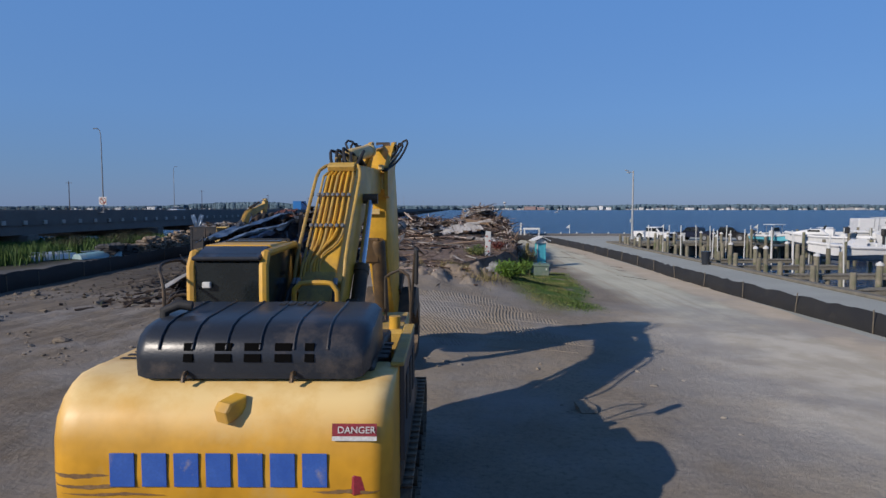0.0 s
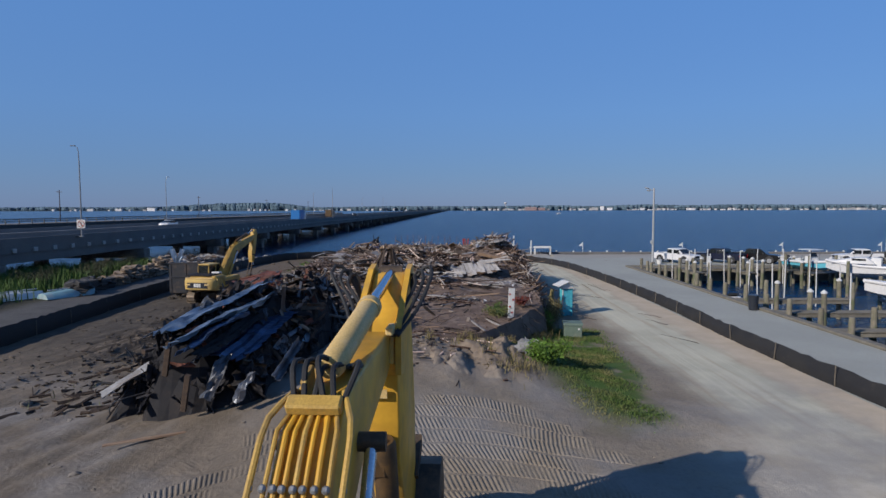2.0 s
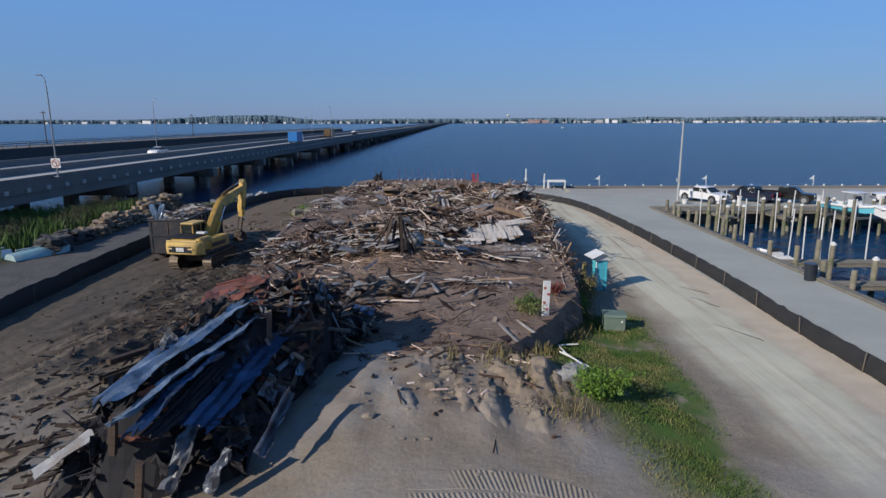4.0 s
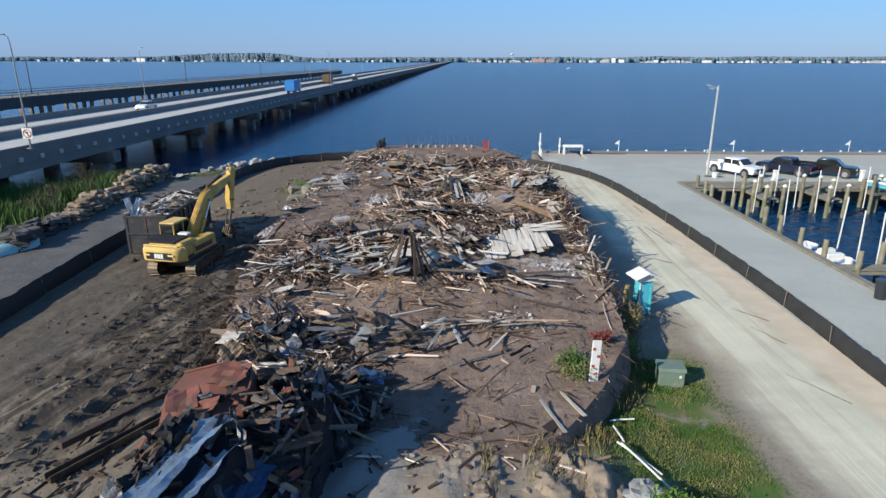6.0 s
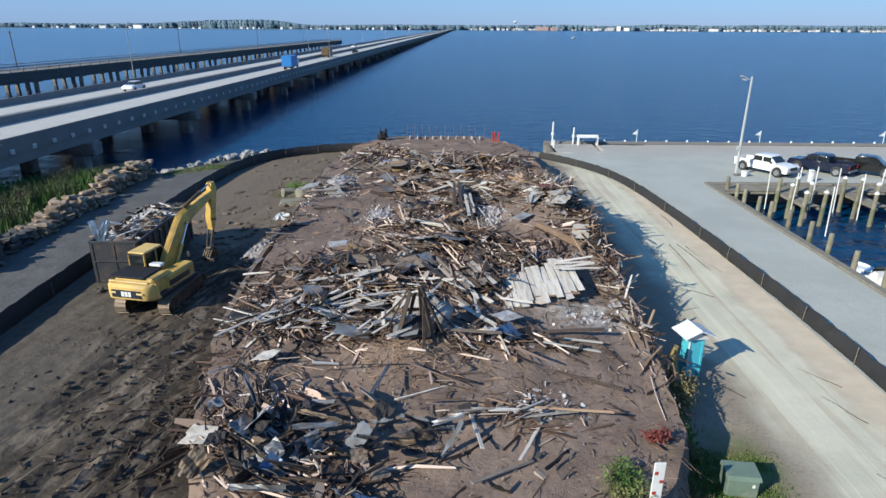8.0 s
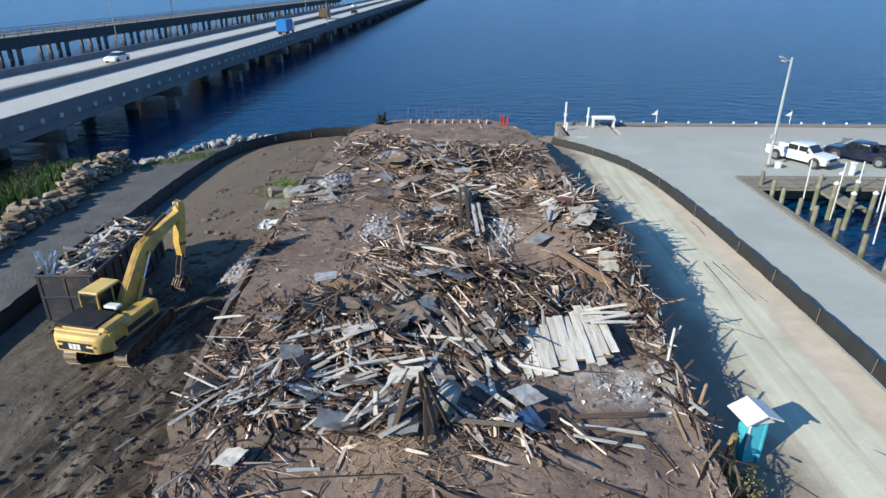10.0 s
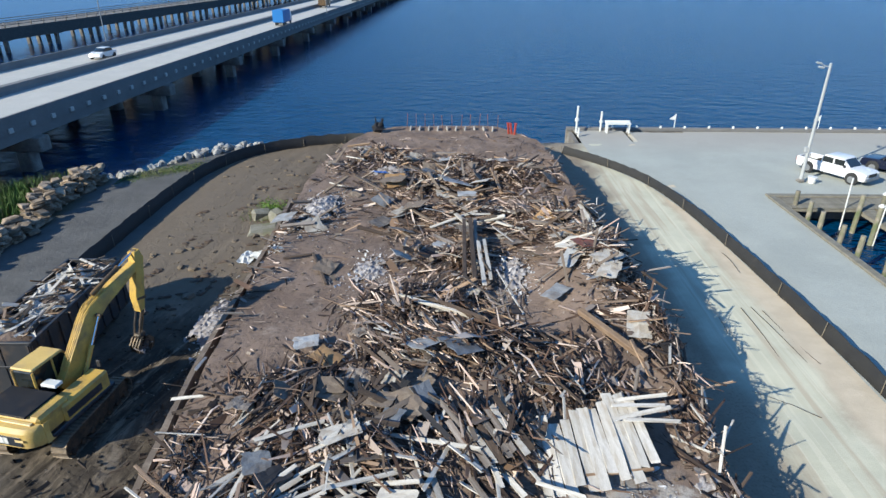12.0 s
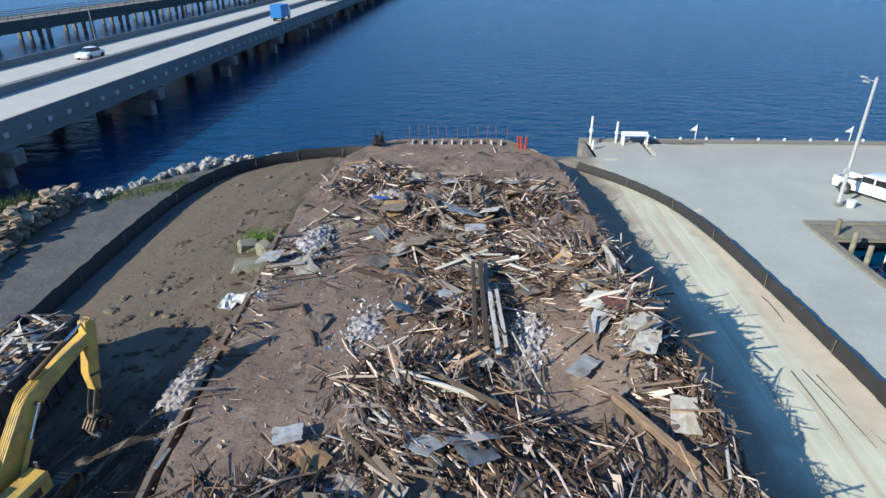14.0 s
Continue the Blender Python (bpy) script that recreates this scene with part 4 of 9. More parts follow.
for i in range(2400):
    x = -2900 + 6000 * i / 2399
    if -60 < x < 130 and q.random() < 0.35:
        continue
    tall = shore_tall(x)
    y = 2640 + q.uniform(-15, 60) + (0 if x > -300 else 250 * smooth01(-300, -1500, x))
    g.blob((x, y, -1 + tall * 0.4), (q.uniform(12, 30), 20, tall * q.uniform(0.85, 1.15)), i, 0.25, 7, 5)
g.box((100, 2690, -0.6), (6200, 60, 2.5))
tagged(new("far_woods", g.mesh("far_woods", M_TREELINE, False, False)), "wooded shoreline across the bay, coloured blue-grey for haze", "woods", kind="stuff")


def far_house(x, y, w, h, pink=False, flat=True):
    t = thing("far_building", "pale waterfront building on the far shore" if not pink else "pink waterfront building with a long roof on the far shore", "building", "far shore buildings")
    t.matrix_basis = pose(x, y, WATER_Z + 0.6)
    part("wall", Geo().box((0, 0, h / 2), (w, 14, h)), M_FARPINK if pink else M_FARWALL, t)
    if flat:
        part("roof", Geo().box((0, 0, h + 0.3), (w + 1, 15, 0.6)), M_SHEETGREY, t)
    else:
        part("roof", Geo().prism([(-8, h), (8, h), (0, h + 3.2)], -w / 2 - 0.6, w / 2 + 0.6), M_FARPINK if pink else M_SHEETGREY, t)
    wm = Geo().box((0, -7.05, 0), (0.9, 0.16, 1.1)).mesh("window", M_GLASS)
    for k in range(max(int(h / 3.2), 1) if w > 20 else 0):
        for j in range(max(int(w / 4.5), 1)):
            ob = new("window", wm)
            ob.parent = t
            ob.matrix_basis = pose((j + 0.5) * w / max(int(w / 4.5), 1) - w / 2, 0, 1.8 + 3.2 * k)


q = random.Random(11)
for i in range(170):
    x = q.uniform(60, 1900) if i < 130 else q.uniform(-1700, -150)
    far_house(x, 2600 + q.uniform(-4, 6), q.uniform(3.5, 11), q.choice((3.5, 4.5, 5, 6.5, 8)), False, q.random() < 0.4)
far_house(350, 2590, 46, 11, True, False)
far_house(395, 2592, 30, 8, True, False)
for x, w, h in ((620, 22, 12), (650, 12, 17), (682, 18, 11), (560, 15, 8), (820, 14, 10), (1030, 20, 9), (1690, 40, 7), (1745, 26, 9), (-1260, 34, 13), (-1400, 26, 10), (-1520, 24, 9)):
    far_house(x, 2588, w, h)
t = thing("water_tower", "small white water tower above the far shore", "tower")
t.matrix_basis = pose(247, 2640, 0)
part("stem", Geo().tube([(0, 0, 0), (0, 0, 26)], 1.3), M_FARWALL, t)
part("tank", Geo().blob((0, 0, 30), (15, 15, 9), 3, 0.02, 16, 9), M_FARWALL, t, smooth=True)

# weathered foundation edge along the west side of the platform
g = Geo()
pts = along([(-13.75, 69.5, 0), (-13.3, 63.0, 0), (-12.95, 52.5, 0), (-12.45, 47.0, 0), (-11.9, 42.5, 0)], 0.7)
rows = []
for i, p in enumerate(pts):
    w = 0.11 + 0.04 * wob(p.x, p.y, 1.3, 4)
    z = 1.45 + 0.06 * wob(p.x, p.y, 0.9, 7) + 0.1 * smooth01(60, 66, p.y)
    rows += [(p.x - w, p.y, 0.2), (p.x - w, p.y, z), (p.x + w, p.y, z), (p.x + w, p.y, 0.2)]
g.add(rows, [(i * 4 + k, i * 4 + k + 1, i * 4 + k + 5, i * 4 + k + 4) for i in range(len(pts) - 1) for k in range(3)] + [(0, 1, 2, 3), tuple(len(rows) - 4 + k for k in range(4))])
tagged(new("foundation_edge", g.mesh("foundation_edge", M_MUD, False, False)), "low muddy foundation edge beside the rubble", "kerb", kind="structure")

# ---- machines ----
def crawler(parent, x, length, height, width, material):
    """One crawler: an endless belt of shoes with grousers, its beam and rollers."""
    r = height / 2
    path, n = [], 0
    half = length / 2 - r
    steps = int((4 * half + 2 * math.pi * r) / 0.2)
    for i in range(steps):
        s = i / steps * (4 * half + 2 * math.pi * r)
        if s < 2 * half:
            p, a = (-half + s, height), 0
        elif s < 2 * half + math.pi * r:
            a = -(s - 2 * half) / r
            p = (half - math.sin(a) * r, r + math.cos(a) * r)
        elif s < 4 * half + math.pi * r:
            p, a = (half - (s - 2 * half - math.pi * r), 0), math.pi
        else:
            a = math.pi - (s - 4 * half - math.pi * r) / r
            p = (-half - math.sin(a) * r, r + math.cos(a) * r)
        path.append((p, a))
    shoe = Geo().box((0, 0, -0.02), (width, 0.185, 0.04), ch=0.006).box((0, 0.05, 0.012), (width, 0.02, 0.035)).mesh("track_shoe", material)
    t = part("track", Geo().prism([(-half - r * 0.5, height * 0.2), (-half - r * 0.7, height * 0.5), (-half - r * 0.5, height * 0.8), (half + r * 0.5, height * 0.8), (half + r * 0.7, height * 0.5), (half + r * 0.5, height * 0.2)], x - width * 0.3, x + width * 0.3), M_DARKSTEEL, parent, "crawler track caked with dirt")
    for (y, z), a in path:
        ob = new("track_shoe", shoe)
        ob.parent = t
        ob.matrix_basis = pose(x, y, z, math.degrees(a), 0, 0)
    for y in [(-half + k * (2 * half) / 6) for k in range(7)]:
        part("roller", Geo().tube([(x - width * 0.42, y, 0.2), (x + width * 0.42, y, 0.2)], 0.13, 10), M_DARKSTEEL, t)
    return t


def rounded(outline, x0, x1, r=0.05):
    """A (y, z) outline drawn out along x, with the rims drawn in."""
    g = Geo()
    n = len(outline)
    cy, cz = sum(p[0] for p in outline) / n, sum(p[1] for p in outline) / n
    def ring(x, inset):
        out = []
        for a, b in outline:
            d = math.hypot(a - cy, b - cz)
            k = max(1 - inset / max(d, 0.01), 0.2)
            out.append((x, cy + (a - cy) * k, cz + (b - cz) * k))
        return out
    rows = ring(x0, r) + ring(x0 + r * 0.4, r * 0.25) + ring(x0 + r, 0) + ring(x1 - r, 0) + ring(x1 - r * 0.4, r * 0.25) + ring(x1, r)
    fs = [tuple(range(n - 1, -1, -1)), tuple(range(5 * n, 6 * n))]
    fs += [(k * n + i, k * n + (i + 1) % n, (k + 1) * n + (i + 1) % n, (k + 1) * n + i) for k in range(5) for i in range(n)]
    return g.add(rows, fs)


def cylinder_ram(parent, name, a, b, ra, rb, split, body, label):
    """A hydraulic cylinder from a to b: barrel, gland, chrome rod."""
    a, b = Vector(a), Vector(b)
    m = a.lerp(b, split)
    c = part(name, Geo().tube([a, a.lerp(m, 0.04), m.lerp(a, 0.06), m], [ra * 0.8, ra, ra, ra * 0.92], 14), body, parent, label, True)
    part("gland", Geo().tube([m.lerp(a, 0.05), m.lerp(b, 0.03)], ra * 1.12, 14), body, c, smooth=True)
    part("rod", Geo().tube([m, b], rb, 12), M_CHROME, c, "chrome rod", True)
    part("pin", Geo().tube([b - Vector((rb * 2.2, 0, 0)), b + Vector((rb * 2.2, 0, 0))], rb * 1.5, 12), M_DARKSTEEL, c, smooth=True)
    return c


def big_excavator():
    e = thing("excavator", "large yellow crawler excavator with charcoal hood and blue-lettered counterweight", "excavator")
    e.matrix_basis = pose(-1.62, 8.6, 0.02, 0, 0, 0)
    for x in (-1.24, 1.24):
        crawler(e, x, 5.1, 1.08, 0.62, M_TRACK)
    part("undercarriage", Geo().box((0, 0, 0.62), (1.9, 2.4, 0.5), ch=0.08).tube([(0, 0, 0.85), (0, 0, 1.2)], 0.8, 20), M_DARKSTEEL, e)
    # counterweight
    prof = [(-3.05, 1.05), (-3.22, 1.12), (-3.29, 1.3), (-3.31, 1.7), (-3.30, 2.0), (-3.25, 2.2), (-3.14, 2.35), (-2.98, 2.45), (-2.75, 2.50), (-2.35, 2.51), (-2.35, 1.05)]
    us = [-1, -0.995, -0.98, -0.955, -0.92, -0.88, -0.8, -0.5, -0.25, 0, 0.25, 0.5, 0.8, 0.88, 0.92, 0.955, 0.98, 0.995, 1]
    g = Geo()
    n = len(prof)
    vs = []
    for u in us:
        k = max((abs(u) - 0.86) / 0.14, 0)
        d = 0.26 * (1 - math.sqrt(max(1 - k * k, 0)))
        for i, (y, z) in enumerate(prof):
            q = smooth01(-2.5, -3.1, y)
            vs.append((u * 1.58 - 0.15, y + d * q, z - 0.03 * k * k * k * (1 if z > 2.15 else 0)))
    fs = [tuple(range(n)), tuple(range((len(us) - 1) * n, len(us) * n))]
    fs += [(a * n + i, a * n + (i + 1) % n, (a + 1) * n + (i + 1) % n, (a + 1) * n + i) for a in range(len(us) - 1) for i in range(n)]
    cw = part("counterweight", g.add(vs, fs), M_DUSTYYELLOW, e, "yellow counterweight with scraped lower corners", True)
    # lettering of the firm, as plain blue blocks
    for i in range(7):
        x = -1.0 + 0.29 * i
        part("letter_block", Geo().box((x, -3.318, 1.76), (0.225, 0.012, 0.31), ch=0.003), M_LETTER, cw, "blue block of lettering")
    dec = part("danger_decal", Geo().box((1.10, -3.306, 2.13), (0.40, 0.014, 0.11), rot(-9, 0, 0)), M_RED, cw, "red and white warning sticker")
    part("decal_strip", Geo().box((1.10, -3.316, 2.055), (0.40, 0.012, 0.04), rot(-5, 0, 0)), M_WHITE, dec)
    cu = bpy.data.curves.new("danger", "FONT")
    cu.body, cu.size, cu.extrude, cu.align_x, cu.align_y = "DANGER", 0.085, 0.002, "CENTER", "CENTER"
    cu.materials.append(M_WHITE)
    ob = new("warning_word", cu)
    ob.parent = dec
    ob.matrix_basis = pose(1.12, -3.322, 2.132, 81, 0, 0)
    part("tail_recess", Geo().box((1.17, -3.245, 1.62), (0.24, 0.12, 0.22), rot(0, 0, 12), ch=0.03), M_RED, cw, "faded red rear reflector")

    def skin(u, z):
        k = max((abs(u) - 0.86) / 0.14, 0)
        return (u * 1.58 - 0.15, -3.303 + 0.26 * (1 - math.sqrt(max(1 - k * k, 0))) - 0.008, z)

    for k, (u0, u1, zc, h) in enumerate(((-0.985, -0.62, 1.70, 0.06), (-0.97, -0.45, 1.60, 0.05), (-0.9, -0.3, 1.53, 0.035), (0.55, 0.93, 1.56, 0.05), (0.3, 0.8, 1.46, 0.04))):
        g = Geo()
        n = 14
        vs = []
        for i in range(n):
            u = u0 + (u1 - u0) * i / (n - 1)
            w = 0.45 * h * math.sin(math.pi * (i + 0.3) / n) * (0.8 + 0.2 * math.sin(i * 2.3 + k))
            vs += [skin(u, zc - w + 0.006 * math.sin(i * 0.7 + k)), skin(u, zc + w + 0.006 * math.sin(i * 0.7 + k))]
        part("scrape", g.add(vs, [(2 * i, 2 * i + 2, 2 * i + 3, 2 * i + 1) for i in range(n - 1)]), M_SCRAPE, cw, "brown scraped metal")
    for x in (-0.52, 0.50):
        part("lifting_eye", Geo().tube([(x - 0.02, -3.0 + 0.07 * math.cos(a), 2.49 + 0.075 * math.sin(a)) for a in (0, 0.6, 1.2, 1.8, 2.4, 3.14)], 0.022, 8), M_BROWNSTEEL, cw, "steel lifting eye", True)
    ch_ = part("camera_hood", rounded([(0.1, -0.06), (-0.12, -0.11), (-0.15, 0.0), (-0.1, 0.07), (0.1, 0.1)], -0.09, 0.09, 0.03), M_YELLOW, cw, "small yellow camera cover")
    ch_.matrix_basis = pose(-0.03, -3.2, 2.30, 0, 0, -30)
    # house
    part("deck", Geo().box((0, -0.7, 1.28), (2.9, 3.3, 0.28), ch=0.03), M_DARKSTEEL, e)
    side_r = part("side_panel", Geo().box((1.40, -1.35, 1.95), (0.16, 2.0, 1.1), ch=0.04), M_CHARCOAL, e, "dusty dark side panel")
    part("top_rail", Geo().box((1.42, -1.45, 2.52), (0.14, 2.1, 0.045), ch=0.012), M_YELLOW2, side_r, "dusty yellow top rail")
    for i in range(4):
        part("louvre", Geo().box((1.26, -2.3 + 0.2 * i, 2.556), (0.1, 0.12, 0.012)), M_RUBBER, side_r)
    for i in range(3):
        part("louvre", Geo().box((1.485, -1.9 + 0.55 * i, 2.05), (0.02, 0.35, 0.5), ch=0.005), M_RUBBER, side_r)
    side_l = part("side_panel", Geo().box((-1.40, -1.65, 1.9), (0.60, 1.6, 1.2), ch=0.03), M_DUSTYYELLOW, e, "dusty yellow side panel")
    for i in range(6):
        part("louvre", Geo().box((-1.40, -2.2 + 0.16 * i, 2.503), (0.36, 0.07, 0.012)), M_RUBBER, side_l)
    part("engine_bay", Geo().box((0.03, -1.75, 1.95), (2.35, 1.9, 1.2), ch=0.03), M_DARKSTEEL, e)
    # hood
    prof = [(-2.97, 2.50), (-2.985, 2.66), (-2.97, 2.78), (-2.90, 2.89), (-2.78, 2.97), (-2.6, 3.01), (-1.75, 3.05), (-1.62, 3.01), (-1.58, 2.9), (-1.58, 2.50)]
    hood = part("hood", rounded(prof, -1.09, 1.19, 0.16), M_CHARCOAL, e, "ribbed charcoal engine hood", True)
    for i in range(6):
        x = -0.80 + 0.32 * i
        pts = [(x, y - 0.01, z + 0.004) for y, z in prof[2:8]]
        part("rib", Geo().tube(pts, 0.012, 6), M_CHARCOAL, hood, smooth=True)
    for x, w in ((-0.52, 0.09), (-0.19, 0.16), (0.09, 0.16), (0.38, 0.16), (0.63, 0.09)):
        for z in (2.70, 2.80):
            part("vent_slot", Geo().box((x, -2.972 + (z - 2.70) * 0.25, z), (w, 0.045, 0.075), rot(-14, 0, 0), ch=0.003), M_SLOT, hood, "dark vent slot")
    for i in range(5):
        for j in range(3):
            part("vent_slot", Geo().box((0.10 + 0.1 * i, -1.78 - 0.07 * j, 3.05), (0.07, 0.045, 0.012)), M_RUBBER, hood)
    part("exhaust_stub", Geo().tube([(-0.98, -2.45, 2.9), (-0.98, -2.45, 3.06), (-0.85, -2.4, 3.12), (-0.72, -2.38, 3.10)], 0.055, 10), M_RUBBER, hood, "black exhaust pipe", True)
    # cab
    cab = part("cab", Geo().prism([(-0.74, 1.35), (-0.74, 3.40), (-0.66, 3.52), (0.95, 3.55), (1.12, 3.35), (1.2, 2.2), (1.05, 1.35)], -1.40, -0.50), M_GLASS, e, "cab with tinted glass")
    for x in (-1.425, -0.475):
        g = Geo().tube([(x, -0.72, 1.4), (x, -0.74, 2.4), (x, -0.72, 3.36), (x, -0.6, 3.52)], 0.065, 8)
        g.tube([(x, -0.6, 3.52), (x, 0.9, 3.56), (x, 1.1, 3.36), (x, 1.2, 2.3), (x, 1.1, 1.4)], 0.055, 8)
        part("pillar", g, M_YELLOW, cab, "yellow cab pillar", True)
    part("lower_panel", Geo().box((-0.47, 0.2, 1.75), (0.06, 1.8, 0.75), ch=0.02), M_CHARCOAL, cab)
    part("rear_sill", Geo().box((-0.95, -0.76, 2.02), (0.9, 0.08, 0.5), ch=0.02), M_DARKSTEEL, cab)
    part("roof", Geo().box((-0.95, 0.18, 3.57), (0.94, 1.0, 0.09), ch=0.035), M_YELLOW, cab, "yellow cab roof")
    part("rear_visor", Geo().box((-0.95, -0.55, 3.515), (0.9, 0.5, 0.06), rot(14, 0, 0), ch=0.02), M_CHARCOAL, cab, "charcoal roof edge")
    part("roof_hatch", Geo().box((-0.95, 0.62, 3.615), (0.74, 0.5, 0.03), ch=0.01), M_GLASS, cab, "dark glass roof hatch")
    part("hatch_frame", Geo().box((-0.95, 0.90, 3.62), (0.8, 0.05, 0.05)), M_RUBBER, cab)
    part("hatch_frame", Geo().box((-0.95, 0.34, 3.62), (0.8, 0.04, 0.04)), M_RUBBER, cab)
    part("work_lamp", Geo().box((-1.2, -0.79, 3.12), (0.11, 0.05, 0.08), ch=0.01), M_WHITE, cab, "small white lamp")
    part("antenna", Geo().tube([(-1.33, -0.55, 3.58), (-1.33, -0.55, 3.74)], 0.012, 6), M_RUBBER, cab)
    part("seat", Geo().box((-0.95, 0.05, 2.45), (0.46, 0.16, 0.8), ch=0.06), M_RUBBER, cab)
    # rails, mirrors, steps
    rail = [(-1.55, -1.25, 2.6), (-1.55, -1.25, 3.15), (-1.75, -0.9, 3.38), (-1.72, -0.35, 3.4), (-1.55, -0.3, 3.25), (-1.52, -0.45, 2.2)]
    part("handrail", Geo().tube(along(rail, 0.12), 0.022, 8), M_DARKSTEEL, e, "dark tubular handrail", True)
    part("handrail", Geo().tube(along([(-1.72, -0.9, 1.6), (-1.75, -0.85, 2.7), (-1.7, -0.6, 2.95), (-1.5, -0.55, 2.95)], 0.1), 0.02, 8), M_DARKSTEEL, e, smooth=True)
    part("handrail", Geo().tube(along([(1.02, 0.35, 2.1), (1.02, 0.3, 3.1), (1.1, 0.25, 3.16), (1.36, 0.2, 3.14), (1.4, 0.2, 2.1)], 0.1), 0.022, 8), M_DARKSTEEL, e, smooth=True)
    mr = part("mirror_arm", Geo().tube([(1.38, 0.1, 2.2), (1.46, -0.2, 3.2), (1.49, -0.35, 3.5)], 0.02, 8), M_DARKSTEEL, e, smooth=True)
    part("mirror", Geo().box((1.50, -0.25, 3.32), (0.05, 0.20, 0.5), rot(6, 0, 8), ch=0.02), M_RUBBER, mr, "black side mirror")
    tb = part("tool_box", Geo().box((0.98, 0.35, 2.0), (0.75, 1.5, 0.9), ch=0.05), M_YELLOW2, e, "yellow tool box with worn step plates")
    for i in range(3):
        part("step_plate", Geo().box((0.72 + 0.25 * i, 0.45, 2.452), (0.16, 0.5, 0.012)), M_DARKSTEEL, tb)
    part("filler_cap", Geo().tube([(1.2, -0.25, 2.44), (1.2, -0.25, 2.62)], 0.08, 12), M_YELLOW, tb, smooth=True)
    part("guard_bow", Geo().tube(along([(-0.18, -0.3, 2.5), (-0.18, -0.32, 3.0), (-0.1, -0.3, 3.08), (0.32, -0.28, 3.08), (0.4, -0.28, 2.98), (0.4, -0.26, 2.5)], 0.08), 0.036, 8), M_YELLOW, e, "pale yellow hose guard", True)
    part("swing_cover", Geo().box((0.10, 0.02, 2.32), (0.62, 0.5, 0.5), ch=0.05), M_YELLOW2, e, "grimy yellow cover at the boom foot")
    # boom
    Y = Matrix.Translation((-0.05, 0.3, 0)) @ Matrix.Rotation(radians(-3.0), 4, "Z") @ Matrix.Translation((0, -0.3, 0))
    top = [(0.05, 2.25), (0.5, 2.85), (2.15, 4.62), (2.45, 4.84), (2.9, 4.93), (5.0, 4.98), (5.25, 4.86)]
    low = [(5.28, 4.60), (5.05, 4.50), (3.5, 4.20), (2.8, 3.82), (1.5, 2.45), (0.7, 1.75), (0.1, 1.7)]
    boom = part("boom", rounded(top + low, -0.29, 0.25, 0.04).moved(Y), M_YELLOW, e, "yellow boom with scuffed paint", True)
    [part("boom_foot", Geo().box((x, 0.35, 1.85), (0.14, 0.9, 1.0), ch=0.03).moved(Y), M_CHARCOAL, e) for x in (-0.45, 0.45)]
    for x in (-0.41, 0.36):
        pts = [(x * 0.9, 0.5, 2.62), (x, 0.74, 3.06), (x, 0.98, 3.50), (x, 2.06, 4.66), (x * 0.94, 2.2, 4.79), (x * 0.6, 2.5, 4.93), (x * 0.5, 2.62, 4.88)]
        part("steel_line", Geo().tube(along(pts, 0.12), 0.03, 8).moved(Y), M_YELLOW2, boom, "faded yellow outer hydraulic line", True)
    for i, x in enumerate((-0.30, -0.215, -0.14, -0.05, 0.03, 0.125, 0.22)):
        bend = 0.80 + 0.05 * (i % 3) + 0.035 * i
        foot = -0.30 + 0.045 * i
        pts = [(foot, 0.60 + 0.02 * i, 2.93 + 0.02 * i), (foot, bend - 0.08, 3.18 + 0.9 * (bend - 0.8)), (x, bend + 0.20, 3.46 + 1.05 * (bend - 0.8)), (x, 2.04, 4.56), (x * 0.98, 2.2, 4.70), (x * 0.72, 2.45, 4.82)]
        part("steel_line", Geo().tube(along(pts, 0.1), 0.021 + 0.004 * (i % 2), 8).moved(Y), M_YELLOW if i % 3 else M_YELLOW2, boom, "yellow steel hydraulic line", True)
    for s_ in (0.32, 0.74):
        y, z = 0.92 + 1.16 * s_, 3.45 + 1.22 * s_
        for x in (-0.41, -0.30, -0.215, -0.14, -0.05, 0.03, 0.125, 0.22, 0.36):
            part("line_clamp", Geo().box((x, y, z), (0.062, 0.07, 0.06), rot(46, 0, 0), ch=0.018).moved(Y), M_GALV, boom, "dull steel pipe clamp")
    for (xa, ya, za), (xb, yb, zb) in (((-0.34, 0.66, 3.0), (0.26, 0.56, 2.9)), ((-0.36, 0.56, 2.86), (0.24, 0.5, 2.8))):
        part("tie_bar", Geo().tube([(xa, ya, za), (xb, yb, zb)], 0.028, 8).moved(Y), M_CREAM, boom, smooth=True)
    part("foot_cover", Geo().prism([(0.28, 2.62), (0.72, 3.14), (0.80, 3.06), (0.36, 2.5)], -0.27, 0.23).moved(Y), M_YELLOW2, boom, "grimy cover over the boom foot")
    q = random.Random(5)
    for x in (-0.42, -0.36, 0.28):
        pts = [(x * 0.9, 0.62, 3.0), (x, 0.42, 2.86), (x + q.uniform(-0.06, 0.06), 0.12, 2.55), (x * 1.2, -0.12, 2.15)]
        part("hose", Geo().tube(along(pts, 0.1), 0.03, 7).moved(Y), M_RUBBER, boom, "black rubber hose", True)
        part("hose_fitting", Geo().tube([(x * 0.9, 0.64, 3.03), (x * 0.92, 0.55, 2.95)], 0.04, 8).moved(Y), M_GALV, boom, "steel hose fitting", True)
    q = random.Random(3)
    for i in range(6):
        x = -0.22 + 0.09 * i
        pts = [(x, 2.4, 4.88), (x + q.uniform(-0.1, 0.1), 2.62, 5.1 + q.uniform(0, 0.14)), (x * 0.7 + 0.05, 2.95, 5.05), (x * 0.5 + 0.1, 3.3, 4.97)]
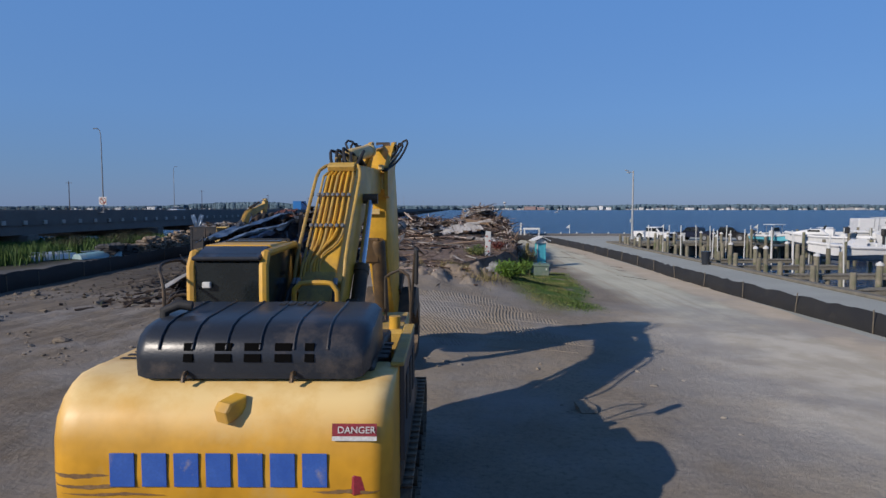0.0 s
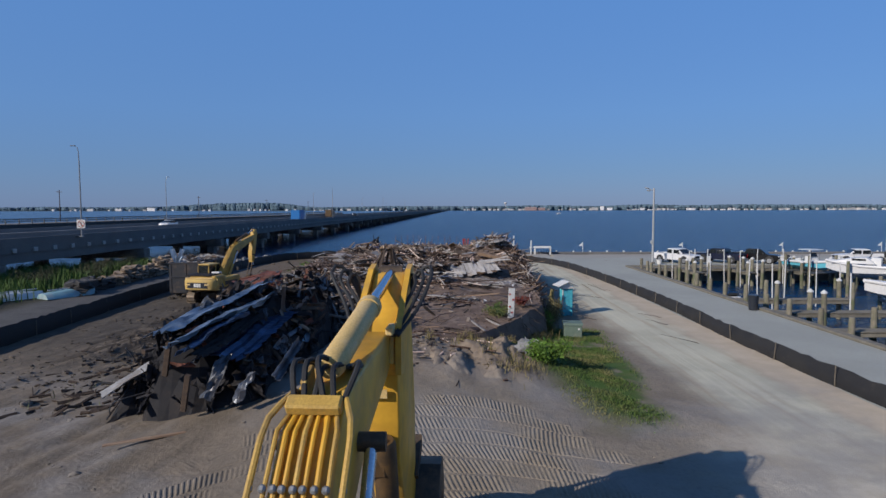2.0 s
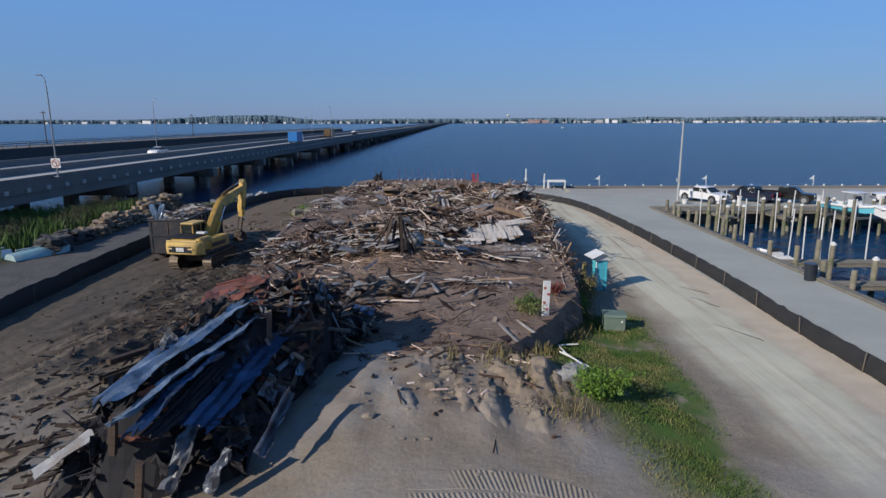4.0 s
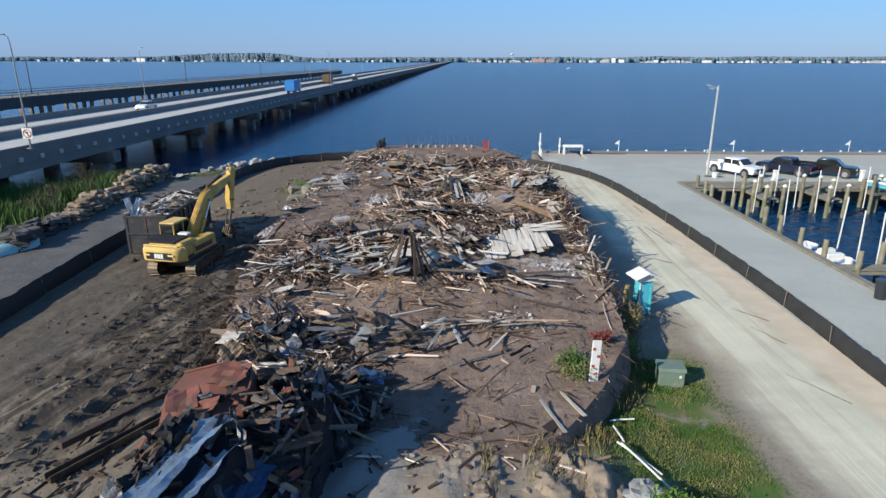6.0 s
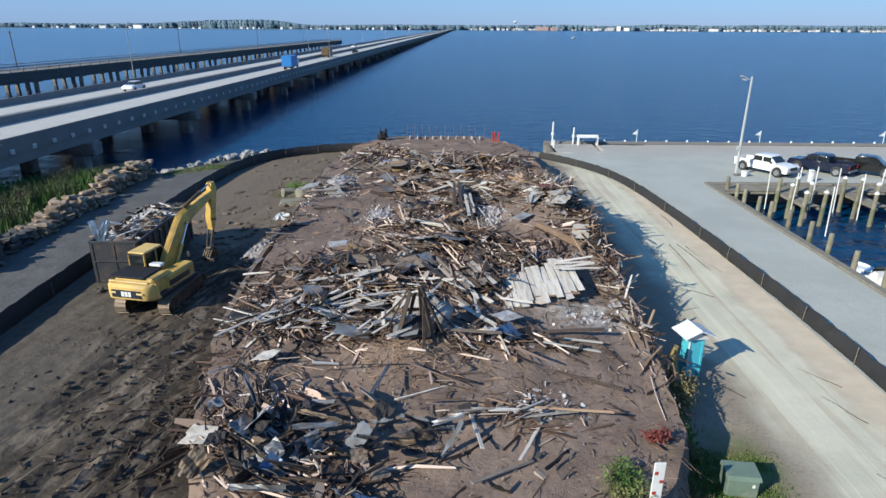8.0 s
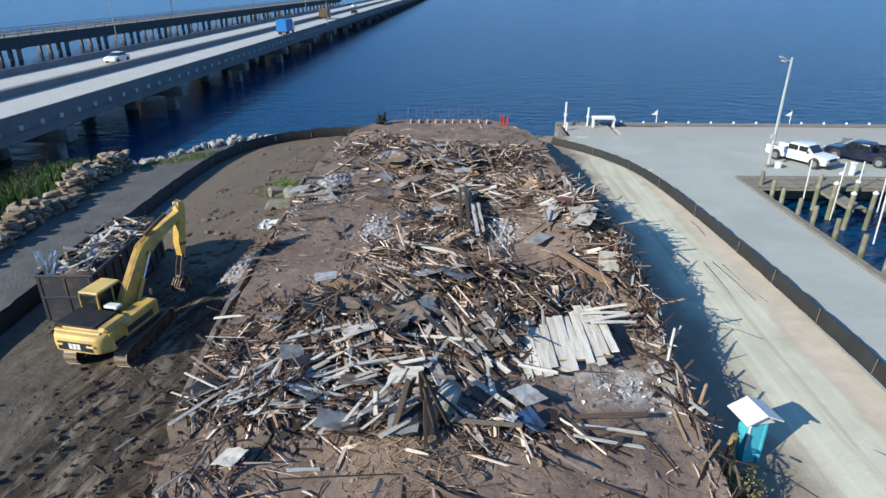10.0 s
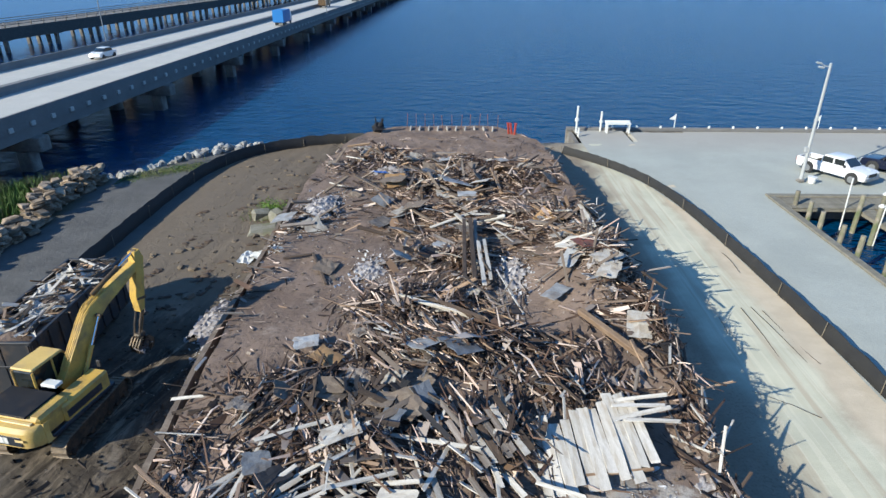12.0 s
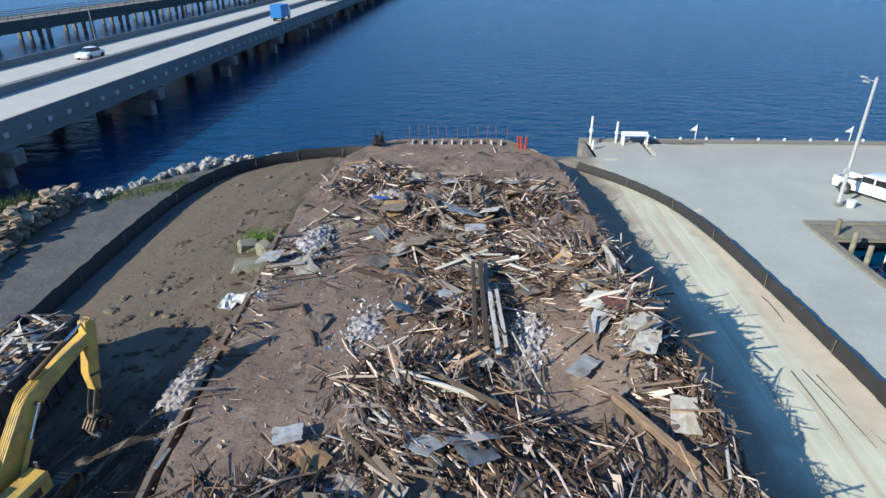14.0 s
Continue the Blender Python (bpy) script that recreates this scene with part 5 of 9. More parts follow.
        part("hose", Geo().tube(along(pts, 0.08), 0.028, 7).moved(Y), M_RUBBER, boom, "black rubber hose", True)
    part("manifold", Geo().box((-0.02, 2.35, 4.86), (0.5, 0.16, 0.12), rot(30, 0, 0), ch=0.02).box((-0.15, 2.62, 4.98), (0.06, 0.28, 0.22), rot(20, 0, 0), ch=0.01).moved(Y), M_YELLOW2, boom)
    part("bracket", Geo().box((-0.05, 0.72, 2.93), (0.74, 0.06, 0.16), rot(40, 0, 0), ch=0.01).tube([(-0.36, 0.9, 3.12), (0.32, 0.62, 2.86)], 0.03, 8).moved(Y), M_YELLOW2, boom)
    for x in (-0.46, 0.38):
        p0, p1 = Y @ Vector((x, 0.95, 1.55)), Y @ Vector((x, 2.95, 4.30))
        cylinder_ram(e, "boom_cylinder", p0, p1, 0.125, 0.065, 0.55, M_DARKSTEEL, "grease-darkened boom cylinder")
        part("cylinder_pin", Geo().tube([Y @ Vector((x - 0.10, 2.95, 4.30)), Y @ Vector((x + 0.10, 2.95, 4.30))], 0.09, 14), M_RUBBER, e, smooth=True)
    part("cylinder_guard", Geo().box((0.40, 1.05, 2.2), (0.22, 0.35, 0.9), rot(-34, 0, 0), ch=0.03).moved(Y), M_DARKSTEEL, e, "grey guard plate")
    # arm with its cylinder
    arm_poly = [(6.15, 5.62), (6.45, 5.66), (6.62, 5.5), (7.1, 4.5), (7.5, 3.0), (7.55, 1.35), (7.3, 1.1), (6.95, 1.2), (6.2, 2.0), (5.5, 3.0), (5.35, 4.3), (5.0, 4.55), (5.05, 4.9), (5.6, 5.25)]
    arm = part("arm", rounded(arm_poly, -0.14, 0.32, 0.03).moved(Y), M_YELLOW, e, "yellow arm folded down from the boom", True)
    for x in (-0.19, 0.37):
        part("ear_plate", Geo().prism([(5.0, 4.4), (5.3, 4.35), (6.3, 5.2), (6.60, 5.6), (6.45, 5.75), (6.15, 5.7), (5.0, 5.05)], x - 0.04, x + 0.04).moved(Y), M_YELLOW, arm, "side plate of the arm")
    part("patch_plate", Geo().box((0.0, 5.30, 4.05), (0.34, 0.03, 0.12), rot(6, 0, 0)).moved(Y), M_CREAM, arm)
    cylinder_ram(e, "arm_cylinder", Y @ Vector((0.02, 2.75, 5.08)), Y @ Vector((0.09, 6.38, 5.62)), 0.135, 0.075, 0.52, M_CREAM, "pale yellow arm cylinder")
    cylinder_ram(e, "thumb_cylinder", Y @ Vector((0.12, 5.3, 3.4)), Y @ Vector((0.14, 6.05, 0.75)), 0.17, 0.08, 0.72, M_BROWNSTEEL, "rust-brown cylinder under the arm")
    part("arm_recess", Geo().box((0, 5.27, 3.15), (0.36, 0.10, 0.6), rot(6, 0, 0), ch=0.06).moved(Y), M_BROWNSTEEL, arm)
    cylinder_ram(e, "bucket_cylinder", Y @ Vector((0.09, 6.95, 5.1)), Y @ Vector((0.09, 8.05, 2.3)), 0.12, 0.065, 0.6, M_BROWNSTEEL, "grease-darkened bucket cylinder")
    part("link_plate", Geo().prism([(7.3, 2.0), (7.5, 1.85), (8.15, 2.2), (8.05, 2.45)], -0.2, 0.38).moved(Y), M_DARKSTEEL, e)
    bk = part("bucket", rounded([(7.2, 1.4), (7.8, 2.0), (8.4, 1.9), (8.75, 1.3), (8.7, 0.6), (8.3, 0.12), (7.4, 0.02), (6.7, 0.1), (6.55, 0.2), (6.6, 0.3), (7.4, 0.25), (8.1, 0.4), (8.4, 0.9), (8.2, 1.4), (7.6, 1.2)], -0.6, 0.75, 0.02).moved(Y), M_DARKSTEEL, e, "worn steel bucket", True)
    for i in range(5):
        part("tooth", Geo().box((-0.45 + 0.27 * i, 6.5, 0.16), (0.09, 0.3, 0.10), rot(8, 0, 0), ch=0.02).moved(Y), M_TRACK, bk)
    for x in (-0.1, 0.3):
        part("thumb_tine", Geo().prism([(5.9, 1.0), (6.15, 0.95), (6.75, 0.35), (6.7, 0.05), (6.3, 0.02), (5.95, 0.5)], x - 0.06, x + 0.06).moved(Y), M_DARKSTEEL, e, "steel thumb under the arm")
    q = random.Random(8)
    for side in (-1, 1):
        for i in range(3):
            a = side * (0.22 + 0.04 * i) + 0.08
            reach = 0.20 + 0.12 * i
            pts = [(a, 4.9, 4.95), (a + side * reach * 0.5, 5.5, 5.25), (side * (0.3 + reach), 5.95, 5.50 + 0.08 * i), (side * (0.26 + reach * 0.8), 6.15, 5.62 + 0.05 * i), (side * 0.32, 6.05, 5.2), (side * 0.22, 5.9, 4.4)]
            part("hose", Geo().tube(along(pts, 0.12), 0.026, 7).moved(Y), M_RUBBER, arm, "black rubber hose", True)
        part("hose_fitting", Geo().box((side * 0.28, 4.95, 5.02), (0.1, 0.3, 0.12), ch=0.02).moved(Y), M_CREAM, arm)
    return e


big_excavator()


def grapple_excavator():
    e = thing("excavator", "mid-size yellow crawler excavator with a grapple beside a loaded container", "excavator")
    e.matrix_basis = pose(-17.2, 49.6, 0.0, 0, 0, -4) @ Matrix.Diagonal((0.9, 0.9, 0.9, 1))
    for x in (-1.2, 1.2):
        crawler(e, x, 4.4, 0.95, 0.62, M_TRACK)
    part("undercarriage", Geo().box((0, 0, 0.55), (1.9, 2.2, 0.45), ch=0.06).tube([(0, 0, 0.75), (0, 0, 1.05)], 0.7, 18), M_DARKSTEEL, e)
    U = Matrix.Rotation(radians(-7), 4, "Z")
    part("deck", Geo().box((0, -0.4, 1.15), (2.7, 3.6, 0.2), ch=0.03).moved(U), M_CHARCOAL, e)
    g = Geo()
    prof = [(-2.55, 1.1), (-2.72, 1.2), (-2.76, 1.5), (-2.74, 1.85), (-2.6, 1.98), (-2.2, 2.0), (-2.2, 1.1)]
    us = [-1, -0.97, -0.9, -0.8, -0.68, -0.4, 0, 0.4, 0.68, 0.8, 0.9, 0.97, 1]
    n, vs = len(prof), []
    for u in us:
        k = max((abs(u) - 0.6) / 0.4, 0)
        d = 0.75 * (1 - math.sqrt(max(1 - k * k, 0)))
        vs += [(u * 1.38, y + d * smooth01(-2.3, -2.6, y), z) for y, z in prof]
    fs = [tuple(range(n)), tuple(range((len(us) - 1) * n, len(us) * n))] + [(a * n + i, a * n + (i + 1) % n, (a + 1) * n + (i + 1) % n, (a + 1) * n + i) for a in range(len(us) - 1) for i in range(n)]
    cw = part("counterweight", g.add(vs, fs).moved(U), M_CREAM2, e, "rounded yellow counterweight with a dark band", True)
    part("band", Geo().box((0, -2.765, 1.52), (1.7, 0.02, 0.42), ch=0.005).moved(U), M_CHARCOAL, cw, "dark band")
    for i in range(3):
        part("mark_block", Geo().box((-0.2 + 0.2 * i, -2.782, 1.52), (0.17, 0.012, 0.28), ch=0.003).moved(U), M_WHITE, cw, "white block of the maker's mark")
    for s in (-1, 1):
        part("vent", Geo().box((s * 0.78, -2.775, 1.58), (0.36, 0.02, 0.1)).moved(U), M_CREAM, cw)
    part("engine_cover", Geo().box((0.1, -1.5, 1.72), (2.3, 1.5, 0.95), ch=0.12).moved(U), M_YELLOW2, e, "yellow engine cover")
    part("hood_top", Geo().box((-0.25, -1.55, 2.22), (2.05, 1.5, 0.1), ch=0.03).moved(U), M_BLACKSHEET, e, "black hood top")
    part("hood_ledge", Geo().box((-0.1, -2.34, 2.03), (2.3, 0.16, 0.06), ch=0.02).moved(U), M_CREAM, e, "pale ledge behind the hood")
    part("side_body", Geo().box((0.95, 0.0, 1.6), (0.8, 2.4, 0.8), ch=0.08).moved(U), M_YELLOW2, e, "yellow side body")
    part("side_stripe", Geo().box((1.36, -0.2, 1.55), (0.03, 1.8, 0.3)).moved(U), M_CHARCOAL, e)
    cab = part("cab", Geo().prism([(-0.6, 1.25), (-0.6, 2.75), (-0.5, 2.85), (0.9, 2.85), (1.15, 2.5), (1.2, 1.25)], -1.3, -0.35).moved(U), M_GLASS, e, "cab with large panes")
    part("roof", Geo().box((-0.83, 0.15, 2.9), (1.05, 1.55, 0.12), ch=0.05).moved(U), M_CREAM2, cab, "dusty yellow cab roof")
    for x in (-1.3, -0.36):
        for pts in ([(x, -0.6, 1.25), (x, -0.6, 2.8)], [(x, 0.35, 1.25), (x, 0.35, 2.85)], [(x, 1.18, 1.3), (x, 1.15, 2.5), (x, 0.9, 2.86)]):
            part("pillar", Geo().tube(pts, 0.05, 6).moved(U), M_YELLOW2, cab)
    part("mirror", Geo().box((1.3, 0.9, 2.5), (0.2, 0.06, 0.3), ch=0.02).moved(U), M_RUBBER, e)
    part("white_box", Geo().box((0.2, -0.4, 2.28), (0.7, 0.4, 0.14), ch=0.03).moved(U), M_WHITE, e, "small white box")
    Y = Matrix.Translation((-0.32, 0, 0)) @ Matrix.Rotation(radians(-13.5), 4, "Z")
    top = [(0.1, 1.75), (0.5, 2.2), (1.9, 4.0), (2.4, 4.35), (3.0, 4.55), (5.0, 5.12), (5.25, 5.0)]
    low = [(5.2, 4.8), (3.1, 3.95), (2.5, 3.55), (0.9, 1.5), (0.3, 1.35)]
    boom = part("boom", rounded(top + low, 0.03, 0.41, 0.04).moved(Y), M_YELLOW2, e, "scuffed yellow boom", True)
    for x in (0.1, 0.2, 0.3):
        part("steel_line", Geo().tube(along([(x, 0.5, 2.28), (x, 1.9, 4.08), (x, 2.4, 4.42), (x, 3.2, 4.68)], 0.3), 0.025, 6).moved(Y), M_YELLOW2, boom)
    for x in (-0.12, 0.58):
        cylinder_ram(e, "boom_cylinder", Y @ Vector((x, 0.9, 1.4)), Y @ Vector((x, 2.4, 3.85)), 0.09, 0.05, 0.55, M_YELLOW2, "boom cylinder")
    cylinder_ram(e, "arm_cylinder", Y @ Vector((0.23, 2.6, 4.65)), Y @ Vector((0.23, 5.15, 5.55)), 0.1, 0.05, 0.6, M_BROWNSTEEL, "dark arm cylinder")
    arm = part("arm", rounded([(5.0, 5.55), (5.3, 5.6), (5.45, 5.2), (5.1, 3.6), (4.88, 2.75), (4.62, 2.7), (4.55, 3.5), (4.9, 4.8)], 0.04, 0.42, 0.03).moved(Y), M_YELLOW2, e, "yellow arm hanging from the boom", True)
    part("patch_band", Geo().box((0.23, 4.82, 3.35), (0.42, 0.5, 0.12), rot(-12, 0, 0)).moved(Y), M_DARKSTEEL, arm)
    cylinder_ram(e, "bucket_cylinder", Y @ Vector((0.23, 5.35, 4.5)), Y @ Vector((0.23, 4.95, 2.4)), 0.075, 0.045, 0.6, M_DARKSTEEL, "bucket cylinder")
    gp = part("grapple", Geo().box((0.23, 4.45, 1.55), (0.36, 0.42, 0.3), rot(10, 0, 0), ch=0.06).moved(Y), M_DARKSTEEL, e, "dark steel grapple holding scraps")
    for x in (0.08, 0.38):
        part("link_bar", Geo().tube([(x, 4.72, 2.8), (x, 4.45, 2.15), (x, 4.3, 1.6)], 0.045, 6).moved(Y), M_DARKSTEEL, gp)
    part("link_bar", Geo().tube([(0.23, 4.85, 2.8), (0.23, 4.8, 2.2), (0.23, 4.55, 1.65)], 0.05, 6).moved(Y), M_BROWNSTEEL, gp)
    for x in (0.0, 0.16, 0.32, 0.48):
        part("tine", Geo().prism([(4.35, 1.55), (4.2, 1.5), (3.95, 1.2), (3.98, 0.85), (4.3, 0.66), (4.12, 0.95), (4.15, 1.2)], x - 0.035, x + 0.035).moved(Y), M_DARKSTEEL, gp)
        part("tine", Geo().prism([(4.5, 1.55), (4.65, 1.5), (4.92, 1.2), (4.9, 0.85), (4.55, 0.66), (4.74, 0.95), (4.7, 1.2)], x - 0.035, x + 0.035).moved(Y), M_DARKSTEEL, gp)
    q = random.Random(77)
    scraps = Geo()
    for i in range(46):
        l_ = q.uniform(0.1, 0.55)
        scraps.splint((0.23 + q.gauss(0, 0.2), 4.42 + q.gauss(0, 0.2), 1.0 + q.gauss(0, 0.14)), (l_, l_ * q.uniform(0.1, 0.5), 0.02), rot(q.uniform(-60, 60), q.uniform(-60, 60), q.uniform(0, 180)), q)
    part("scrap_bundle", scraps.moved(Y), M_PANELMIX, gp, "grey scraps held in the grapple")
    return e


grapple_excavator()

# ---- the rubble on the platform ----
def sheet(w, l, amp, seed, th=0.02, nx=5, ny=6, fold=0.0, ridge=0):
    """A bent sheet with a thickness; ridge: that many corrugations across it."""
    q = random.Random(seed)
    o = q.uniform(0, 90)
    nx = max(nx, ridge * 2 + 1)
    g = Geo()
    top, bot = [], []
    for j in range(ny):
        for i in range(nx):
            u, v = i / (nx - 1) - 0.5, j / (ny - 1) - 0.5
            jag = 0.06 * w * q.uniform(-1, 1) if i in (0, nx - 1) or j in (0, ny - 1) else 0
            z = amp * (wob(u * 3, v * 3, 1.0, o) + 0.5 * wob(u * 7, v * 7, 1.0, o + 5)) + fold * abs(u) + (0.04 * (i % 2) if ridge else 0)
            top.append((u * w + jag, v * l + jag * 0.7, z + th))
            bot.append((u * w + jag, v * l + jag * 0.7, z))
    n = nx * ny
    fs = []
    for j in range(ny - 1):
        for i in range(nx - 1):
            a = j * nx + i
            fs += [(a, a + 1, a + nx + 1, a + nx), (n + a, n + a + nx, n + a + nx + 1, n + a + 1)]
    rim = [i for i in range(nx)] + [j * nx + nx - 1 for j in range(1, ny)] + [(ny - 1) * nx + i for i in range(nx - 2, -1, -1)] + [j * nx for j in range(ny - 2, 0, -1)]
    for a, b in zip(rim, rim[1:] + rim[:1]):
        fs.append((a, n + a, n + b, b))
    return g.add(top + bot, fs)


def board(seed, l=1.0, w=0.12, t=0.035):
    """A splintered board along x, one metre long, with ragged ends."""
    q = random.Random(seed)
    b = q.uniform(-0.02, 0.02)
    g = Geo()
    rows = []
    for k, x in enumerate((-0.5, -0.2, 0.15, 0.5)):
        dz = b * (1 - (2 * x) ** 2)
        for y, z in ((-w / 2, -t / 2), (w / 2, -t / 2), (w / 2, t / 2), (-w / 2, t / 2)):
            e = q.uniform(-0.05, 0.05) if k in (0, 3) else 0
            rows.append((x * l + e, y * q.uniform(0.8, 1.1), z + dz))
    fs = [(3, 2, 1, 0), (12, 13, 14, 15)] + [(k * 4 + i, k * 4 + (i + 1) % 4, (k + 1) * 4 + (i + 1) % 4, (k + 1) * 4 + i) for k in range(3) for i in range(4)]
    return g.add(rows, fs)


rubble = thing("rubble_heap", "wide heap of splintered boards, beams and torn sheets", "rubble")
q = random.Random(21)
WOODS = [M_WOODGREY, M_WOODTAN, M_WOODDARK, M_WOODWHITE]
BOARDS = {m: [board(i * 7 + k, 1.0, *((0.11, 0.03), (0.16, 0.03), (0.08, 0.05))[i % 3]).mesh("board", m) for i in range(4)] for k, m in enumerate(WOODS)}


def spot(q, lo=30.5, hi=86.0):
    while True:
        x, y = q.uniform(-13.2, 5.7), q.uniform(lo, hi)
        if inside(RIM, x, y) and q.random() < thick(x, y):
            return x, y


def rim_x(y):
    """Where the east rim runs."""
    return 5.3 - 0.0025 * (y - 53) ** 2 * (1.6 if y < 47 else 0.35)


def kind_of(q, x, y):
    r = q.random()
    white = 0.36 * math.exp(-((y - 43) / 7) ** 2) + 0.15
    if r < white:
        return M_WOODWHITE
    r = (r - white) / (1 - white)
    return M_WOODGREY if r < 0.38 else M_WOODTAN if r < 0.62 else M_WOODDARK


def lie(q, x, y):
    """The way the boards lie: neighbours fell much the same way."""
    if q.random() < 0.34:
        return q.uniform(0, 180)
    return q.gauss(150 + 150 * wob(x, y, 0.16, 31), 24)


for i in range(300):
    x, y = spot(q, 33, 66)
    m = kind_of(q, x, y)
    ob = new("board", q.choice(BOARDS[m]))
    ob.parent = rubble
    ln = q.choice((0.9, 1.2, 1.6, 2.0, 2.6, 3.4))
    ob.matrix_basis = pose(x, y, top_z(x, y) + q.uniform(0.06, 0.4), q.uniform(-25, 25), q.gauss(0, 10), lie(q, x, y)) @ Matrix.Diagonal((ln, q.uniform(0.4, 0.95), q.uniform(0.5, 0.9), 1))

SHEETS = [(M_SHEETGREY, "grey roofing sheet"), (M_PLASTER, ""), (M_MUD, ""), (M_WOODWHITE, ""), (M_BLACKSHEET, ""), (M_WOODGREY, "")]
SHEET_MESH = [[sheet(1.0, 1.3, 0.06, 40 + 7 * k + j, 0.02).mesh("sheet", m) for j in range(3)] for k, (m, _) in enumerate(SHEETS)]
for i in range(95):
    x, y = spot(q, 33, 84)
    if x > rim_x(y) - 1.1:
        continue
    k = q.choice((0, 1, 1, 2, 2, 3, 4, 5, 5))
    ob = new("sheet", q.choice(SHEET_MESH[k]))
    ob.parent = rubble
    s = q.uniform(0.35, 1.15)
    ob.matrix_basis = pose(x, y, top_z(x, y) + q.uniform(0.08, 0.38), q.gauss(0, 15), q.gauss(0, 15), q.uniform(0, 360)) @ Matrix.Diagonal((s, s * q.uniform(0.6, 1.4), 1, 1))


def stick_matrix(q, x, y, z, tilt=14):
    if x > rim_x(y) - 0.8:
        return rot(q.uniform(0, 90), q.gauss(0, tilt), q.gauss(92, 28))
    return rot(q.gauss(0, 30), q.gauss(0, tilt), lie(q, x, y))


for count, name, short, long, wmin, wmax in ((11500, "splinter_litter", 0.15, 0.9, 0.012, 0.045), (4300, "board_litter", 0.6, 2.6, 0.04, 0.115), (430, "plank_litter", 0.7, 1.9, 0.15, 0.30)):
    g = Geo()
    for i in range(count):
        x, y = spot(q, 30.5, 86)
        d = min(thick(x, y), 1.0)
        ln = short + (long - short) * q.random() ** 1.6
        g.splint((x, y, top_z(x, y) + q.uniform(-0.05, 0.1) + q.random() ** 1.5 * 0.62 * d), (ln, q.uniform(wmin, wmax), q.uniform(0.012, 0.035)), stick_matrix(q, x, y, 0, 9 + 14 * d), q)
    ob = new(name, g.mesh(name, M_MIXED, False, False))
    ob.parent = rubble
    tagged(ob, kind="stuff")
g = Geo()
for i in range(270):
    x, y = spot(q, 32, 82)
    g.splint((x, y, top_z(x, y) + q.uniform(0.0, 0.15) + 0.4 * q.random() * min(thick(x, y), 1)), (q.uniform(0.3, 1.1), q.uniform(0.2, 0.6), 0.018), rot(q.gauss(0, 18), q.gauss(0, 18), q.uniform(0, 180)), q)
ob = new("panel_litter", g.mesh("panel_litter", M_PANELMIX, False, False))
ob.parent = rubble
tagged(ob, kind="stuff")
g = Geo()
for i in range(12000):
    x, y = spot(q, 30.5, 86)
    if i % 3 == 0:
        x, y = q.uniform(-13, 5.5), q.uniform(31, 80)
        if not inside(RIM, x, y):
            continue
    sz = q.uniform(0.015, 0.07) if q.random() < 0.93 else q.uniform(0.08, 0.16)
    g.box((x, y, top_z(x, y) + q.uniform(-0.02, 0.12)), (sz * q.uniform(1, 2.4), sz * q.uniform(0.4, 1.1), sz * q.uniform(0.15, 0.5)), rot(q.uniform(-40, 40), q.uniform(-40, 40), q.uniform(0, 180)))
ob = new("crumb_litter", g.mesh("crumb_litter", M_CRUMB, False, False))
ob.parent = rubble
tagged(ob, kind="stuff")
# crushed plaster, foil and wool, in crinkled drifts
g = Geo()
for cx, cy, sx, sy, n, h in ((-11.3, 67.0, 1.0, 2.4, 3000, 0.6), (-7.2, 58.8, 0.9, 1.8, 800, 0.3), (-0.3, 57.8, 1.0, 2.4, 1700, 0.3), (-13.8, 56.6, 0.6, 2.2, 2600, 0.5), (0.5, 38.2, 0.8, 0.5, 500, 0.15), (3.6, 57.5, 1.0, 3.0, 600, 0.5), (3.2, 44.2, 1.3, 0.7, 900, 0.05), (-2.5, 74.0, 2.5, 1.5, 600, 0.3), (-12.8, 63.5, 0.3, 4, 350, 0.3), (-6.8, 43.0, 1.6, 1.2, 350, 0.3)):
    for i in range(n // 2):
        x, y = q.gauss(cx, sx * 0.75), q.gauss(cy, sy * 0.75)
        z = top_z(x, y) if inside(RIM, x, y) else max(ground_z(x, y), 0.9 - 0.9 * abs(x + 12.7))
        sz = 0.025 + 0.22 * q.random() ** 3.0
        g.splint((x, y, z + q.random() * h * 0.5 * math.exp(-((x - cx) / sx) ** 2 - ((y - cy) / sy) ** 2)), (sz, sz * q.uniform(0.15, 0.8), 0.01), rot(q.gauss(0, 38), q.gauss(0, 38), q.uniform(0, 180)), q)
ob = new("plaster_litter", g.mesh("plaster_litter", M_FOIL, False, False))
ob.parent = rubble
tagged(ob, "pale crushed plaster and foil scraps", kind="stuff")



